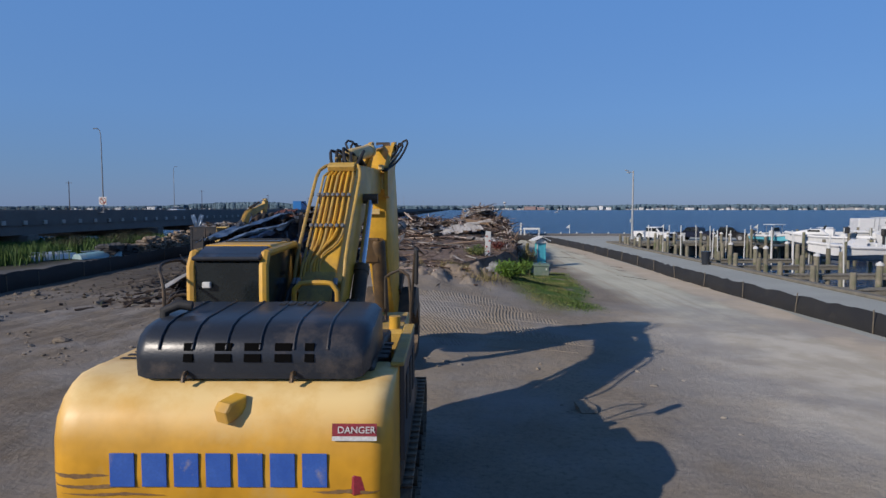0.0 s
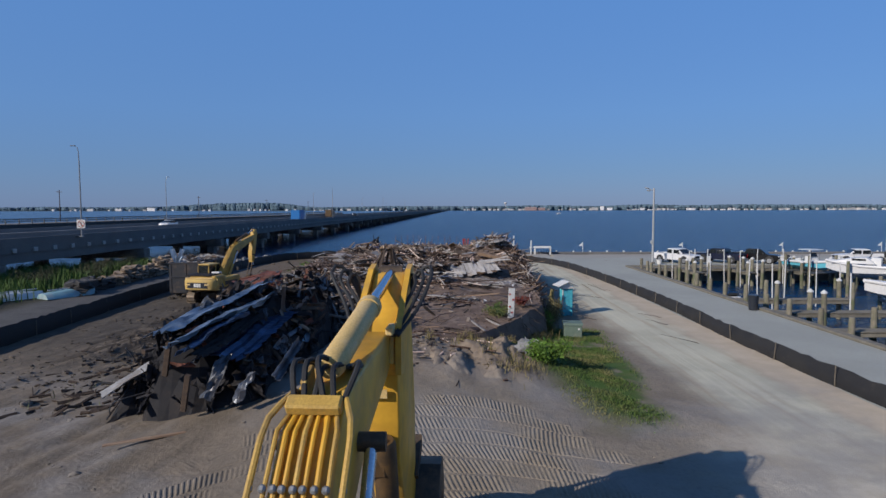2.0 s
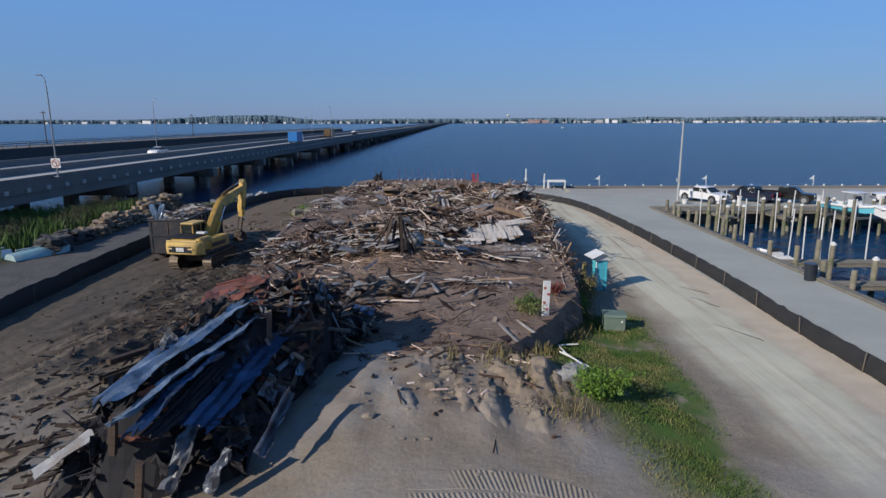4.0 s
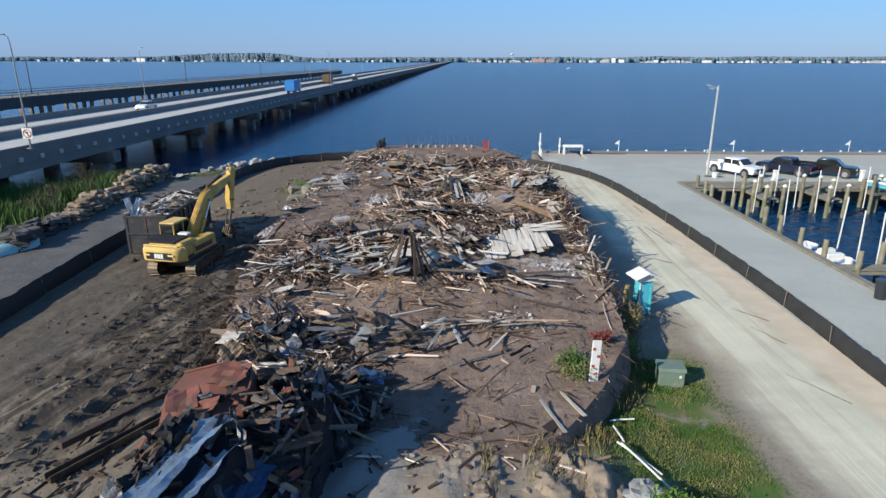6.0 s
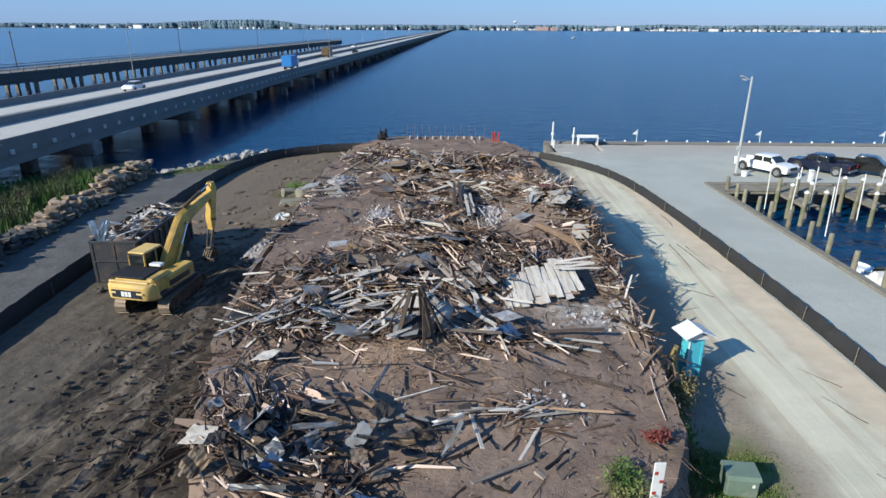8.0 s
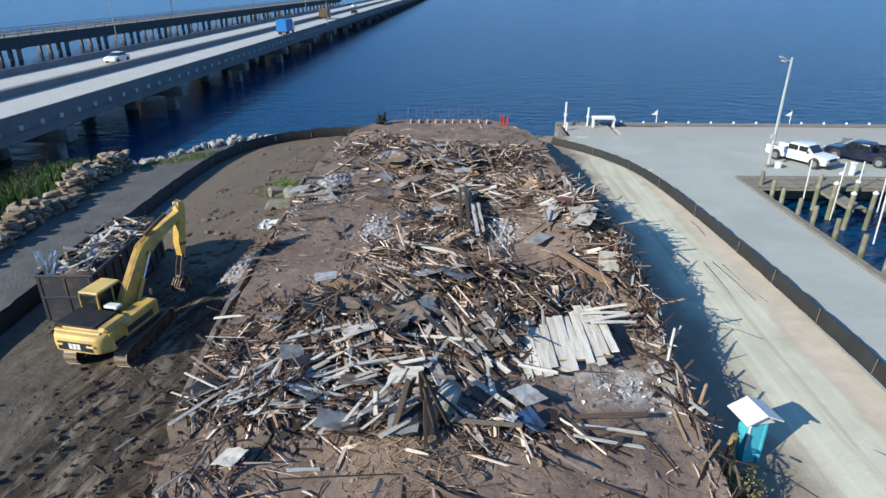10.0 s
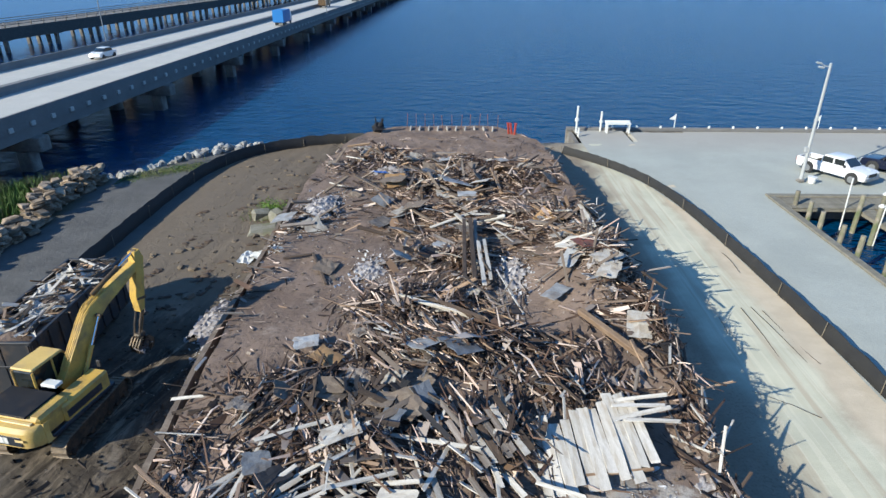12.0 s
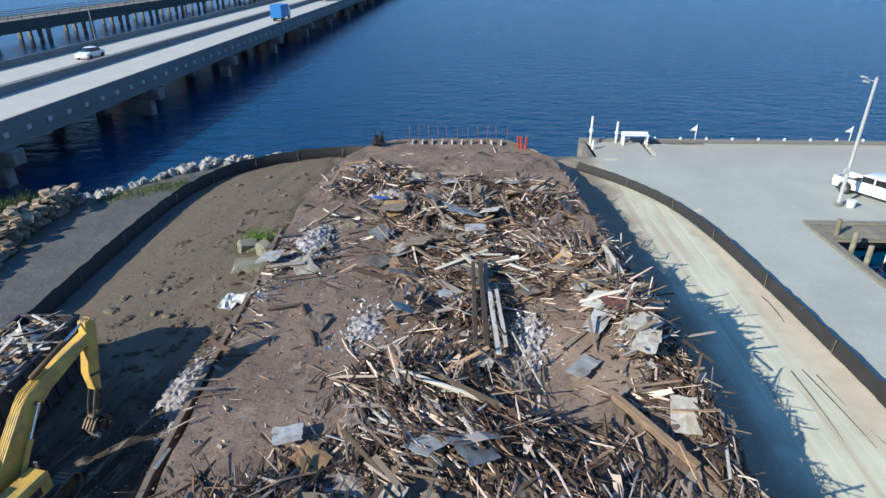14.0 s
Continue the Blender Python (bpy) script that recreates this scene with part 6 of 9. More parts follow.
def crinkled_drift(g, cx, cy, sx, sy, h, seed):
    """Crushed insulation and foil: a thick, sharply creased blanket with a ragged outline and holes."""
    p = random.Random(seed)
    step = 0.13
    nx, ny = int(4 * sx / step), int(4 * sy / step)
    vs, keep = [], []
    for j in range(ny):
        for i in range(nx):
            x, y = cx - 2 * sx + step * (i + p.uniform(-0.4, 0.4)), cy - 2 * sy + step * (j + p.uniform(-0.4, 0.4))
            k = math.exp(-((x - cx) / sx) ** 2 - ((y - cy) / sy) ** 2)
            z = top_z(x, y) if inside(RIM, x, y) else max(ground_z(x, y), 0.9 - 0.9 * abs(x + 12.7))
            vs.append((x, y, z + h * k + p.uniform(-0.10, 0.10)))
            keep.append(k + 0.5 * wob(x, y, 1.9, seed) + 0.12 * p.uniform(-1, 1) > 0.3)
    n = len(vs)
    fs = []
    for j in range(ny - 1):
        for i in range(nx - 1):
            a = j * nx + i
            if keep[a] and keep[a + 1] and keep[a + nx] and keep[a + nx + 1]:
                fs += [(a, a + 1, a + nx + 1), (a, a + nx + 1, a + nx), (n + a, n + a + nx + 1, n + a + 1), (n + a, n + a + nx, n + a + nx + 1)]
    used = sorted({v for f in fs for v in f})
    new_at = {v: i for i, v in enumerate(used)}
    both = vs + [(x, y, z - 0.02) for x, y, z in vs]
    g.add([both[v] for v in used], [tuple(new_at[v] for v in f) for f in fs])


g = Geo()
for k, d in enumerate(((-11.3, 67.0, 1.1, 2.2, 0.45), (-7.2, 58.8, 0.7, 1.4, 0.15), (-0.2, 57.6, 0.6, 1.6, 0.2), (-14.25, 56.4, 0.85, 1.9, 0.3), (3.7, 56.6, 0.7, 2.2, 0.35), (-2.6, 74.2, 1.8, 0.8, 0.3), (-7.5, 74.6, 1.6, 0.7, 0.25), (4.4, 45.2, 0.5, 0.8, 0.02))):
    crinkled_drift(g, *d, 60 + k)
ob = new("insulation_litter", g.mesh("insulation_litter", M_WOOL, False, False))
ob.parent = rubble
tagged(ob, "crushed pale insulation and foil", kind="stuff")
g = Geo()
for i in range(1500):
    x, y = q.uniform(-12, 5), q.uniform(30.6, 47)
    if not inside(RIM, x, y) or wob(x, y, 0.5, 61) < -0.12:
        continue
    g.splint((x, y, top_z(x, y) + q.uniform(0, 0.05)), (q.uniform(0.12, 0.9), q.uniform(0.01, 0.035), 0.014), rot(q.uniform(0, 60), q.gauss(0, 6), q.uniform(0, 180)), q)
ob = new("twig_litter", g.mesh("twig_litter", M_SPLINTER, False, False))
ob.parent = rubble
tagged(ob, "thin brown twigs and splinters", kind="stuff")

# timbers thrown over the east and west edges
for i in range(150):
    east = i % 5 != 4
    y = q.uniform(40, 80)
    x = (5.1 if y < 62 else 5.1 - 0.05 * (y - 62)) if east else -12.6
    m = kind_of(q, x, 60)
    ob = new("board", q.choice(BOARDS[m]))
    ob.parent = rubble
    ob.matrix_basis = pose(x + q.gauss(-0.05, 0.25) * (1 if east else -1), y, top_z(x, y) + q.uniform(-0.45, 0.45), q.uniform(-40, 40), q.gauss(12 if east else 0, 22), q.gauss(72, 34)) @ Matrix.Diagonal((q.uniform(0.5, 1.5), 0.7, 0.8, 1))


def lay(name, g, material, x, y, dz, rx, ry, rz, label="", parent=None):
    ob = part(name, g, material, parent or rubble, label)
    ob.matrix_basis = pose(x, y, top_z(x, y) + dz, rx, ry, rz)
    return ob


# the white sided wall panel, still nailed together
wall_piece = thing("wall_panel", "fallen white board-sided wall panel lying on the rubble", "wall panel")
wall_piece.matrix_basis = pose(1.05, 46.0, max(2.5, top_z(0.95, 46.05) + 0.3), 9, -5, 4)
for i in range(11):
    ln = 2.6 + 0.3 * math.sin(i * 1.7) + (0.4 if i in (7, 8) else 0)
    b = part("board", board(300 + i, ln, 0.292 + 0.02 * (i % 3), 0.03), M_WOODWHITE, wall_piece)
    x = -1.45 + 0.32 * i
    b.matrix_basis = pose(x + q.gauss(0, 0.015), 0.30 * x + 0.08 * math.sin(i * 2.3), 0.03 * (i % 2), q.gauss(0, 3), q.gauss(0, 1.5), 90 + q.gauss(0, 1.2))
b = part("backing_sheet", sheet(2.5, 1.0, 0.02, 340, 0.02, 6, 6), M_WOODGREY, wall_piece, "weathered sheathing")
b.matrix_basis = pose(0.25, 0, -0.09)
for y in (-0.9, 0.85):
    part("batten", Geo().box((0, y, -0.06), (3.3, 0.09, 0.08), ch=0.01), M_WOODTAN, wall_piece)
for i in range(4):
    b = part("board", board(330 + i, 1.9 - 0.3 * (i % 2), 0.15, 0.03), M_WOODWHITE, wall_piece, "loose white board")
    b.matrix_basis = pose(2.0 + q.gauss(0, 0.15), 1.55 - 0.34 * i, 0.1 + 0.05 * i, q.gauss(0, 10), q.uniform(-8, 4), q.uniform(-16, 22))

slats = thing("slatted_panel", "tan and grey slatted wall piece lying on the rubble", "wall panel")
slats.matrix_basis = pose(-1.85, 46.0, top_z(-1.85, 46.0) + 0.42, 10, -6, 28)
for i in range(8):
    b = part("slat", board(380 + i, 1.9 + 0.25 * math.sin(i * 2.1), 0.2, 0.03), (M_WOODGREY, M_WOODGREY, M_PLASTER, M_WOODDARK)[i % 4], slats)
    b.matrix_basis = pose(-0.85 + 0.24 * i, 0.1 * math.sin(i * 1.9), 0, q.gauss(0, 5), q.gauss(0, 2), 90 + q.gauss(0, 3))
for y in (-0.6, 0.6):
    part("batten", Geo().box((0, y, -0.05), (2.0, 0.09, 0.07), ch=0.01), M_WOODDARK, slats)

# single pieces that stand out
lay("beam", Geo().box((0, 0, 0), (3.4, 0.26, 0.24), ch=0.03), M_WOODTAN, 2.9, 51.5, 0.35, 10, 4, -57, "thick orange-tan timber")
lay("beam", Geo().box((0, 0, 0), (3.9, 0.13, 0.16), ch=0.02), M_WOODWHITE, -3.5, 53.5, 0.5, 8, 3, -24, "long pale timber with dark notches")
lay("beam", Geo().box((0, 0, 0), (4.4, 0.2, 0.22), ch=0.02), M_WOODDARK, -3.4, 53.8, 0.42, 20, -2, -38)
for k, (m, w, x, y, ln, turn) in enumerate(((M_WOODDARK, 0.19, -2.5, 59.6, 6.6, 90), (M_WOODDARK, 0.22, -2.1, 59.4, 7.4, 91), (M_WOODWHITE, 0.2, -1.72, 57.9, 4.6, 92), (M_WOODWHITE, 0.17, -1.42, 58.2, 4.4, 92), (M_WOODGREY, 0.19, -1.9, 61.6, 4.2, 89))):
    lay("long_board", Geo().box((0, 0, 0), (ln, w, 0.13), ch=0.02) if k < 2 else board(360 + k, ln, w, 0.05), m, x, y, 0.66 + 0.03 * k, q.gauss(0, 5), -1 + 0.5 * k, turn)
LOOSE_SOUTH = [
    (M_PLASTER, -6.2, 45.8, 0.55, 1.35, 1.0, 20, "pale plaster sheet"),
    (M_WOODWHITE, -4.4, 43.7, 0.4, 1.2, 0.9, -8, "white cracked sheet"),
    (M_MUD, -6.0, 43.6, 0.4, 1.2, 1.0, 5, "muddy brown sheet"),
    (M_SLATE, -2.7, 50.3, 0.5, 1.2, 1.7, 30, "slate blue sheet"),
    (M_SHEETGREY, -4.0, 50.6, 0.45, 1.1, 1.5, -35, "grey sheet"),
    (M_PLY, -7.6, 50.5, 0.45, 1.0, 1.2, 60, "orange plywood piece"),
    (M_SHEETGREY, -8.6, 51.6, 0.4, 1.1, 0.9, 15, "grey sheet"),
    (M_SHEETGREY, -3.0, 70.6, 0.35, 2.2, 2.6, 10, "grey roofing sheet"),
    (M_WOODWHITE, -1.3, 70.6, 0.4, 1.3, 2.0, -12, "white slatted piece"),
    (M_SHEETGREY, -2.3, 67.6, 0.4, 1.3, 0.8, 0, "grey roofing sheet")]
LOOSE_NORTH = [
    (M_PLASTER, 3.6, 55.9, 0.5, 1.4, 1.2, 40, "pale buckled sheet"),
    (M_SHEETGREY, 2.2, 56.8, 0.4, 1.6, 0.9, 50, "grey sheet"),
    (M_PLASTER, 2.4, 59.8, 0.45, 1.5, 0.8, 25, "pale sheet"),
    (M_MUD, -5.4, 66.0, 0.35, 1.6, 1.2, -20, "brown plywood sheet"),
    (M_MUD, -7.2, 71.0, 0.35, 1.8, 1.2, -15, "tan plywood sheet"),
    (M_BLUEPLASTIC, -8.2, 72.6, 0.35, 1.0, 0.8, 20, "bright blue plastic sheet"),
    (M_SHEETGREY, -0.5, 43.0, 0.4, 0.9, 1.4, 25, "pale bluish sheet"),
    (M_BLACKSHEET, -7.9, 44.6, 0.5, 1.1, 0.9, 35, "dark torn sheet"),
    (M_WOODGREY, -6.0, 63.4, 0.3, 1.5, 1.5, 10, "weathered boards"),
    (M_SHEETGREY, -3.5, 61.0, 0.3, 1.4, 0.8, -30, "grey sheet"),
    (M_PLASTER, 3.5, 54.9, 0.55, 1.5, 1.0, 65, "pale crumpled sheet"),
    (M_WOODWHITE, 2.4, 58.1, 0.5, 0.9, 1.6, -35, "white torn sheet"),
    (M_SHEETGREY, 1.3, 54.6, 0.4, 0.8, 1.4, -40, "pale bluish sheet"),
    (M_SHEETGREY, 4.6, 58.1, 0.5, 0.9, 1.2, 15, "pale grey sheet"),
    (M_SHEETGREY, -6.3, 41.7, 0.4, 1.5, 0.9, 8, "pale grey sheet"),
    (M_SLATE, -0.4, 41.6, 0.3, 0.8, 0.9, 30, "slate blue sheet"),
    (M_SHEETGREY, -8.5, 45.1, 0.5, 0.9, 1.0, 20, "dark buckled sheet"),
    (M_RUST, 2.9, 57.2, 0.6, 1.0, 1.3, 20, "rusty brown sheet")]
for m, x, y, dz, s, l, r, lab in LOOSE_SOUTH + LOOSE_NORTH:
    lay("sheet", sheet(s * 0.88, l * 0.88, 0.04, int(x * 53 + y * 29) % 997, 0.02, 6, 7), m, x, y, dz + (0.35 if y > 64 else 0), q.gauss(0, 10), q.gauss(0, 10), r, lab)
lay("corner_pipe", Geo().box((0, 0, 0), (0.14, 3.6, 0.1), ch=0.02).box((-0.75, 1.75, 0), (1.6, 0.14, 0.1), ch=0.02), M_WOODDARK, -9.7, 59.0, 0.12, 0, 0, 22, "dark L-shaped angle")
lay("barrel", Geo().tube([(0, -0.55, 0), (0, -0.5, 0), (0, -0.1, 0), (0, 0.5, 0), (0, 0.55, 0)], [0.3, 0.34, 0.33, 0.35, 0.3], 16), M_PLASTER, -3.05, 42.35, 0.45, 20, 0, -20, "cream dented drum")
for x, y, l, r, m in ((-1.9, 36.8, 1.9, 100, M_WOODWHITE), (-0.2, 36.6, 2.4, 65, M_WOODWHITE), (-0.9, 37.6, 2.2, 10, M_WOODWHITE), (0.3, 37.5, 2.0, 12, M_PLASTER), (1.75, 41.4, 2.1, -4, M_WOODWHITE), (-0.1, 37.9, 1.6, 40, M_WOODWHITE), (0.9, 32.0, 1.5, 110, M_PLASTER), (1.6, 32.6, 1.3, 112, M_PLASTER), (2.0, 39.5, 2.4, 150, M_WOODDARK), (-1.2, 35.2, 2.0, 30, M_WOODGREY), (-4.9, 38.6, 1.6, 75, M_TORN), (0.7, 41.9, 1.7, 170, M_WOODDARK),
                      (-9.6, 47.6, 1.0, 80, M_WOODWHITE), (-8.4, 43.4, 1.8, 50, M_WOODWHITE), (-7.8, 42.6, 2.2, 20, M_WOODWHITE), (-7.2, 43.5, 2.0, 120, M_WOODWHITE), (-6.8, 42.4, 1.9, 55, M_WOODWHITE), (-8.9, 42.8, 2.4, -15, M_WOODWHITE)):
    lay("long_board", board(int(x * 31 + y * 17) % 991, l, 0.115, 0.03), m, x, y, 0.16 if m is not M_TORN else 0.6, q.uniform(-20, 20), q.gauss(0, 5), r)
# pale boards that slid down together
for i in range(52):
    x, y = q.gauss(-7.0, 1.5), q.gauss(43.4, 1.1)
    lay("long_board", board(820 + i, q.uniform(0.8, 2.4), q.uniform(0.09, 0.19), 0.028), q.choice((M_WOODWHITE, M_WOODWHITE, M_WOODWHITE, M_PLASTER)), x, y, q.uniform(0.2, 0.5), q.uniform(-20, 20), q.gauss(0, 7), q.gauss(38, 20))
# torn dark metal among the boards of the south-west corner
for i in range(64):
    x, y = q.gauss(-6.4, 1.8), q.gauss(36.2, 1.5)
    if not inside(RIM, x, y):
        continue
    strip = i % 3
    lay("metal_strip" if strip else "sheet", sheet(*((q.uniform(0.08, 0.2), q.uniform(0.7, 1.9)) if strip else (q.uniform(0.4, 0.8), q.uniform(0.5, 1.0))), 0.1, 640 + i, 0.015, 5, 8, 0.12), q.choice((M_BLACKSHEET, M_BLACKSHEET, M_DARKSTEEL, M_TORN, M_BLUEMETAL, M_SLATE)), x, y, q.uniform(0.15, 0.5), q.gauss(0, 24), q.gauss(0, 20), lie(q, x, y) - 90)
# heavier timber and sheets on the far heaps
for i in range(110):
    x, y = spot(q, 59, 81)
    m = q.choice((M_WOODDARK, M_WOODTAN, M_WOODTAN, M_MUD, M_WOODGREY, M_WOODWHITE))
    lay("timber", board(400 + i % 12, q.uniform(1.2, 3.0), q.uniform(0.14, 0.24), q.uniform(0.05, 0.12)), m, x, y, q.uniform(0.15, 0.6), q.uniform(-30, 30), q.gauss(0, 14), lie(q, x, y))
for i in range(26):
    x, y = spot(q, 60, 78)
    lay("sheet", sheet(q.uniform(0.7, 1.3), q.uniform(0.8, 1.6), 0.05, 420 + i, 0.02, 5, 5), q.choice((M_MUD, M_MUD, M_PLY, M_SHEETGREY, M_SHEETGREY, M_WOODGREY, M_PLASTER)), x, y, q.uniform(0.2, 0.6), q.gauss(0, 16), q.gauss(0, 16), q.uniform(0, 180))
# snapped timbers that stick up from the crests
for i in range(46):
    cx, cy = ((3.2, 57.0), (2.6, 61.0), (-1.0, 56.0), (-3.5, 72.0), (3.8, 53.5))[i % 5]
    x, y = min(q.gauss(cx, 1.1), rim_x(cy) - 0.5), q.gauss(cy, 2.0)
    lay("timber", board(440 + i % 10, q.uniform(1.0, 2.3), q.uniform(0.07, 0.17), 0.045), q.choice((M_WOODDARK, M_WOODTAN, M_WOODGREY, M_MUD, M_WOODWHITE)), x, y, q.uniform(0.35, 0.7), q.uniform(-40, 40), -abs(q.gauss(28, 14)), q.uniform(0, 360))
# dark boards and sheets in the hollow between the middle heaps
for i in range(60):
    x, y = q.gauss(-5.0, 1.6), q.gauss(47.6, 1.3)
    if i % 5:
        lay("timber", board(480 + i % 9, q.uniform(0.6, 1.9), q.uniform(0.08, 0.2), 0.04), q.choice((M_WOODDARK, M_WOODDARK, M_MUD, M_BLACKSHEET)), x, y, q.uniform(0.25, 0.6), q.uniform(-30, 30), q.gauss(0, 10), lie(q, x, y))
    else:
        lay("sheet", sheet(q.uniform(0.5, 0.9), q.uniform(0.6, 1.1), 0.05, 490 + i, 0.02, 5, 5), q.choice((M_BLACKSHEET, M_SLATE, M_MUD)), x, y, q.uniform(0.3, 0.55), q.gauss(0, 18), q.gauss(0, 18), q.uniform(0, 180))
lay("plank", board(495, 2.3, 0.2, 0.05), M_WOODDARK, 2.0, 42.4, 0.3, 0, -3, 1, "long dark plank")
lay("plank", board(496, 2.2, 0.13, 0.03), M_WOODWHITE, 1.9, 42.0, 0.14, 0, 0, -10, "long pale plank")
lay("plank", board(497, 2.2, 0.18, 0.04), M_MUD, -1.9, 41.5, 0.4, 5, 2, -4, "red-brown plank")
lay("sheet", sheet(0.6, 0.8, 0.06, 498, 0.02, 5, 5), M_BLUEMETAL, -0.5, 41.9, 0.3, 15, -8, 30, "crumpled dark blue sheet")
# pale broken boards left of the wall panel
for i in range(34):
    x, y = q.gauss(-3.6, 1.9), q.gauss(44.2, 1.0)
    lay("long_board", board(460 + i % 14, q.uniform(0.7, 2.0), q.uniform(0.08, 0.2), 0.03), q.choice((M_WOODWHITE, M_WOODWHITE, M_PLASTER, M_WOODGREY)), x, y, q.uniform(0.12, 0.4), q.uniform(-25, 25), q.gauss(0, 8), lie(q, x, y))
# splintered stubs that lean together over a dark hollow, straw-like splinters round their foot
for i, (dx, dy, ln, up, turn) in enumerate(((-0.75, 0.1, 2.3, -62, 12), (-0.45, -0.3, 1.8, -70, 40), (0.65, 0.0, 2.4, -66, 172), (0.5, -0.45, 1.9, -74, 150), (0.15, 0.5, 2.0, -72, 265), (-0.2, 0.6, 1.6, -60, 290), (0.85, 0.3, 1.7, -50, 195), (-0.95, 0.4, 1.5, -48, 340), (0.3, -0.75, 1.5, -80, 95))):
    lay("stub", board(700 + i, ln, 0.2 - 0.01 * i, 0.05), M_WOODDARK, -3.9 + dx, 41.5 + dy, 0.75, (i * 37) % 50 - 25, up, turn, "charred leaning stub")
# added black sheet that stands in for the shade inside the hollow
lay("hollow", sheet(1.1, 0.9, 0.2, 777, 0.03), M_BLACKSHEET, -3.85, 41.3, 0.25, 25, 0, 10, "black sheet standing in for the shade in the hollow")
g = Geo()
for i in range(300):
    x, y = q.gauss(-4.3, 1.1), q.gauss(40.6, 0.8)
    g.splint((x, y, top_z(x, y) + q.uniform(0, 0.12)), (q.uniform(0.12, 0.6), q.uniform(0.012, 0.035), 0.012), rot(q.uniform(0, 60), q.gauss(0, 18), q.gauss(60, 50)), q)
ob = new("straw_litter", g.mesh("straw_litter", M_WOODTAN, False, False))
ob.parent = rubble
tagged(ob, "fresh tan splinters", kind="stuff")

# ---- metal scrap heap before the platform ----
scrap = thing("scrap_heap", "tall dark heap of twisted sheet metal and torn siding", "scrap heap")


def scrap_z(x, y):
    """The surface of the scrap: a steep-sided heap, a tail to the west and a low lobe on the platform's edge."""
    w = abs(x + 6.95 + 0.17 * (29.5 - y) + 0.25 * wob(x, y, 0.8, 3))
    top = 3.55 - 0.24 * max(27.8 - y, 0) - 0.25 * max(y - 30.2, 0)
    top -= 1.25 * smooth01(0.15, 0.9, x + 7.15 - 0.366 * (y - 27.4)) * smooth01(29.2, 27.6, y)
    h = top * smooth01(2.2, 1.15, w) * smooth01(22.9, 24.2, y) * smooth01(32.4, 30.8, y)
    h = max(h, 1.5 * math.exp(-((x + 10.0 + 0.5 * (24.8 - y)) / 0.5) ** 2 - ((y - 24.7) / 0.9) ** 2))
    lobe = 0.6 * math.exp(-((x + 5.5) / 1.2) ** 2 - ((y - 32.2) / 1.7) ** 2)
    base = top_z(x, y) if inside(RIM, x, y) else ground_z(x, y)
    return max(base, h, base + lobe - 0.12)


def scrap_base(x, y):
    return top_z(x, y) if inside(RIM, x, y) else ground_z(x, y)


def on_scrap(x, y, up, jitter, q, spin=None):
    """A pose that lies on the slope of the heap."""
    e = 0.25
    n = Vector(((scrap_z(x - e, y) - scrap_z(x + e, y)) / (2 * e), (scrap_z(x, y - e) - scrap_z(x, y + e)) / (2 * e), 1.0)).normalized()
    m = n.to_track_quat("Z", "Y").to_matrix().to_4x4()
    m.translation = (x, y, scrap_z(x, y) + up)
    return m @ pose(0, 0, 0, q.gauss(0, jitter), q.gauss(0, jitter), q.uniform(0, 360) if spin is None else spin)


# core of the heap; its near-black stands in for shade between the sheets
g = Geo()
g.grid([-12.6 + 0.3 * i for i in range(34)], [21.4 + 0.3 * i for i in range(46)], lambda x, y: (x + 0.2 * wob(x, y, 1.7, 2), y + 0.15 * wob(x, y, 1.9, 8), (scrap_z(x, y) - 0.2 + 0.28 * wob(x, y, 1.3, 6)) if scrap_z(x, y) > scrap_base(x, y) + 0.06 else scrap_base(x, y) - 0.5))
part("core", g, M_BLACKSHEET, scrap, "black mass of scrap with deep shade in its colour")
TORN = [sheet(*((1.0, 1.5, 0.30), (0.45, 2.4, 0.22))[i % 2], 500 + i, 0.015, 7, 10, 0.2).mesh("torn_sheet", m) for i, m in enumerate((M_BLACKSHEET, M_BLACKSHEET, M_BLACKSHEET, M_BLACKSHEET, M_BLACKSHEET, M_BLACKSHEET, M_TORN, M_BLACKSHEET, M_BLACKSHEET, M_WOODDARK))]
for i in range(240):
    while True:
        x, y = q.uniform(-12.2, -3.6), q.uniform(21.6, 35)
        if scrap_z(x, y) > scrap_base(x, y) + 0.12 and not (-9.3 < x < -6.8 and 28.0 < y < 30.7) and not (abs(x + 7.0 - 0.145 * (y - 26)) < 0.65 and 24.2 < y < 28) and not (abs(x + 8.1 - 0.37 * (y - 25.2)) < 0.75 and 22.9 < y < 28.2):
            break
    ob = new("torn_sheet", q.choice(TORN))
    ob.parent = scrap
    s = q.uniform(0.25, 0.72)
    ob.matrix_basis = on_scrap(x, y, q.uniform(-0.06, 0.14), 24, q) @ Matrix.Diagonal((s, s, s, 1))
for i in range(60):
    while True:
        x, y = q.uniform(-11.8, -3.6), q.uniform(21.6, 35)
        if scrap_z(x, y) > scrap_base(x, y) + 0.1 and not (-9.6 < x < -5.4 and 23.0 < y < 30.9):
            break
    g = Geo().tube(along([(0, 0, 0), (q.uniform(0.2, 0.6), q.uniform(-0.3, 0.3), q.uniform(-0.1, 0.3)), (q.uniform(0.8, 1.5), q.uniform(-0.4, 0.4), q.uniform(-0.2, 0.2))], 0.2), q.uniform(0.012, 0.03), 6)
    ob = part("bent_rod", g, q.choice((M_BLACKSHEET, M_BLACKSHEET, M_RUBBER, M_WOODDARK, M_BLACKSHEET, M_TORN)), scrap)
    ob.matrix_basis = on_scrap(x, y, 0.12, 16, q)


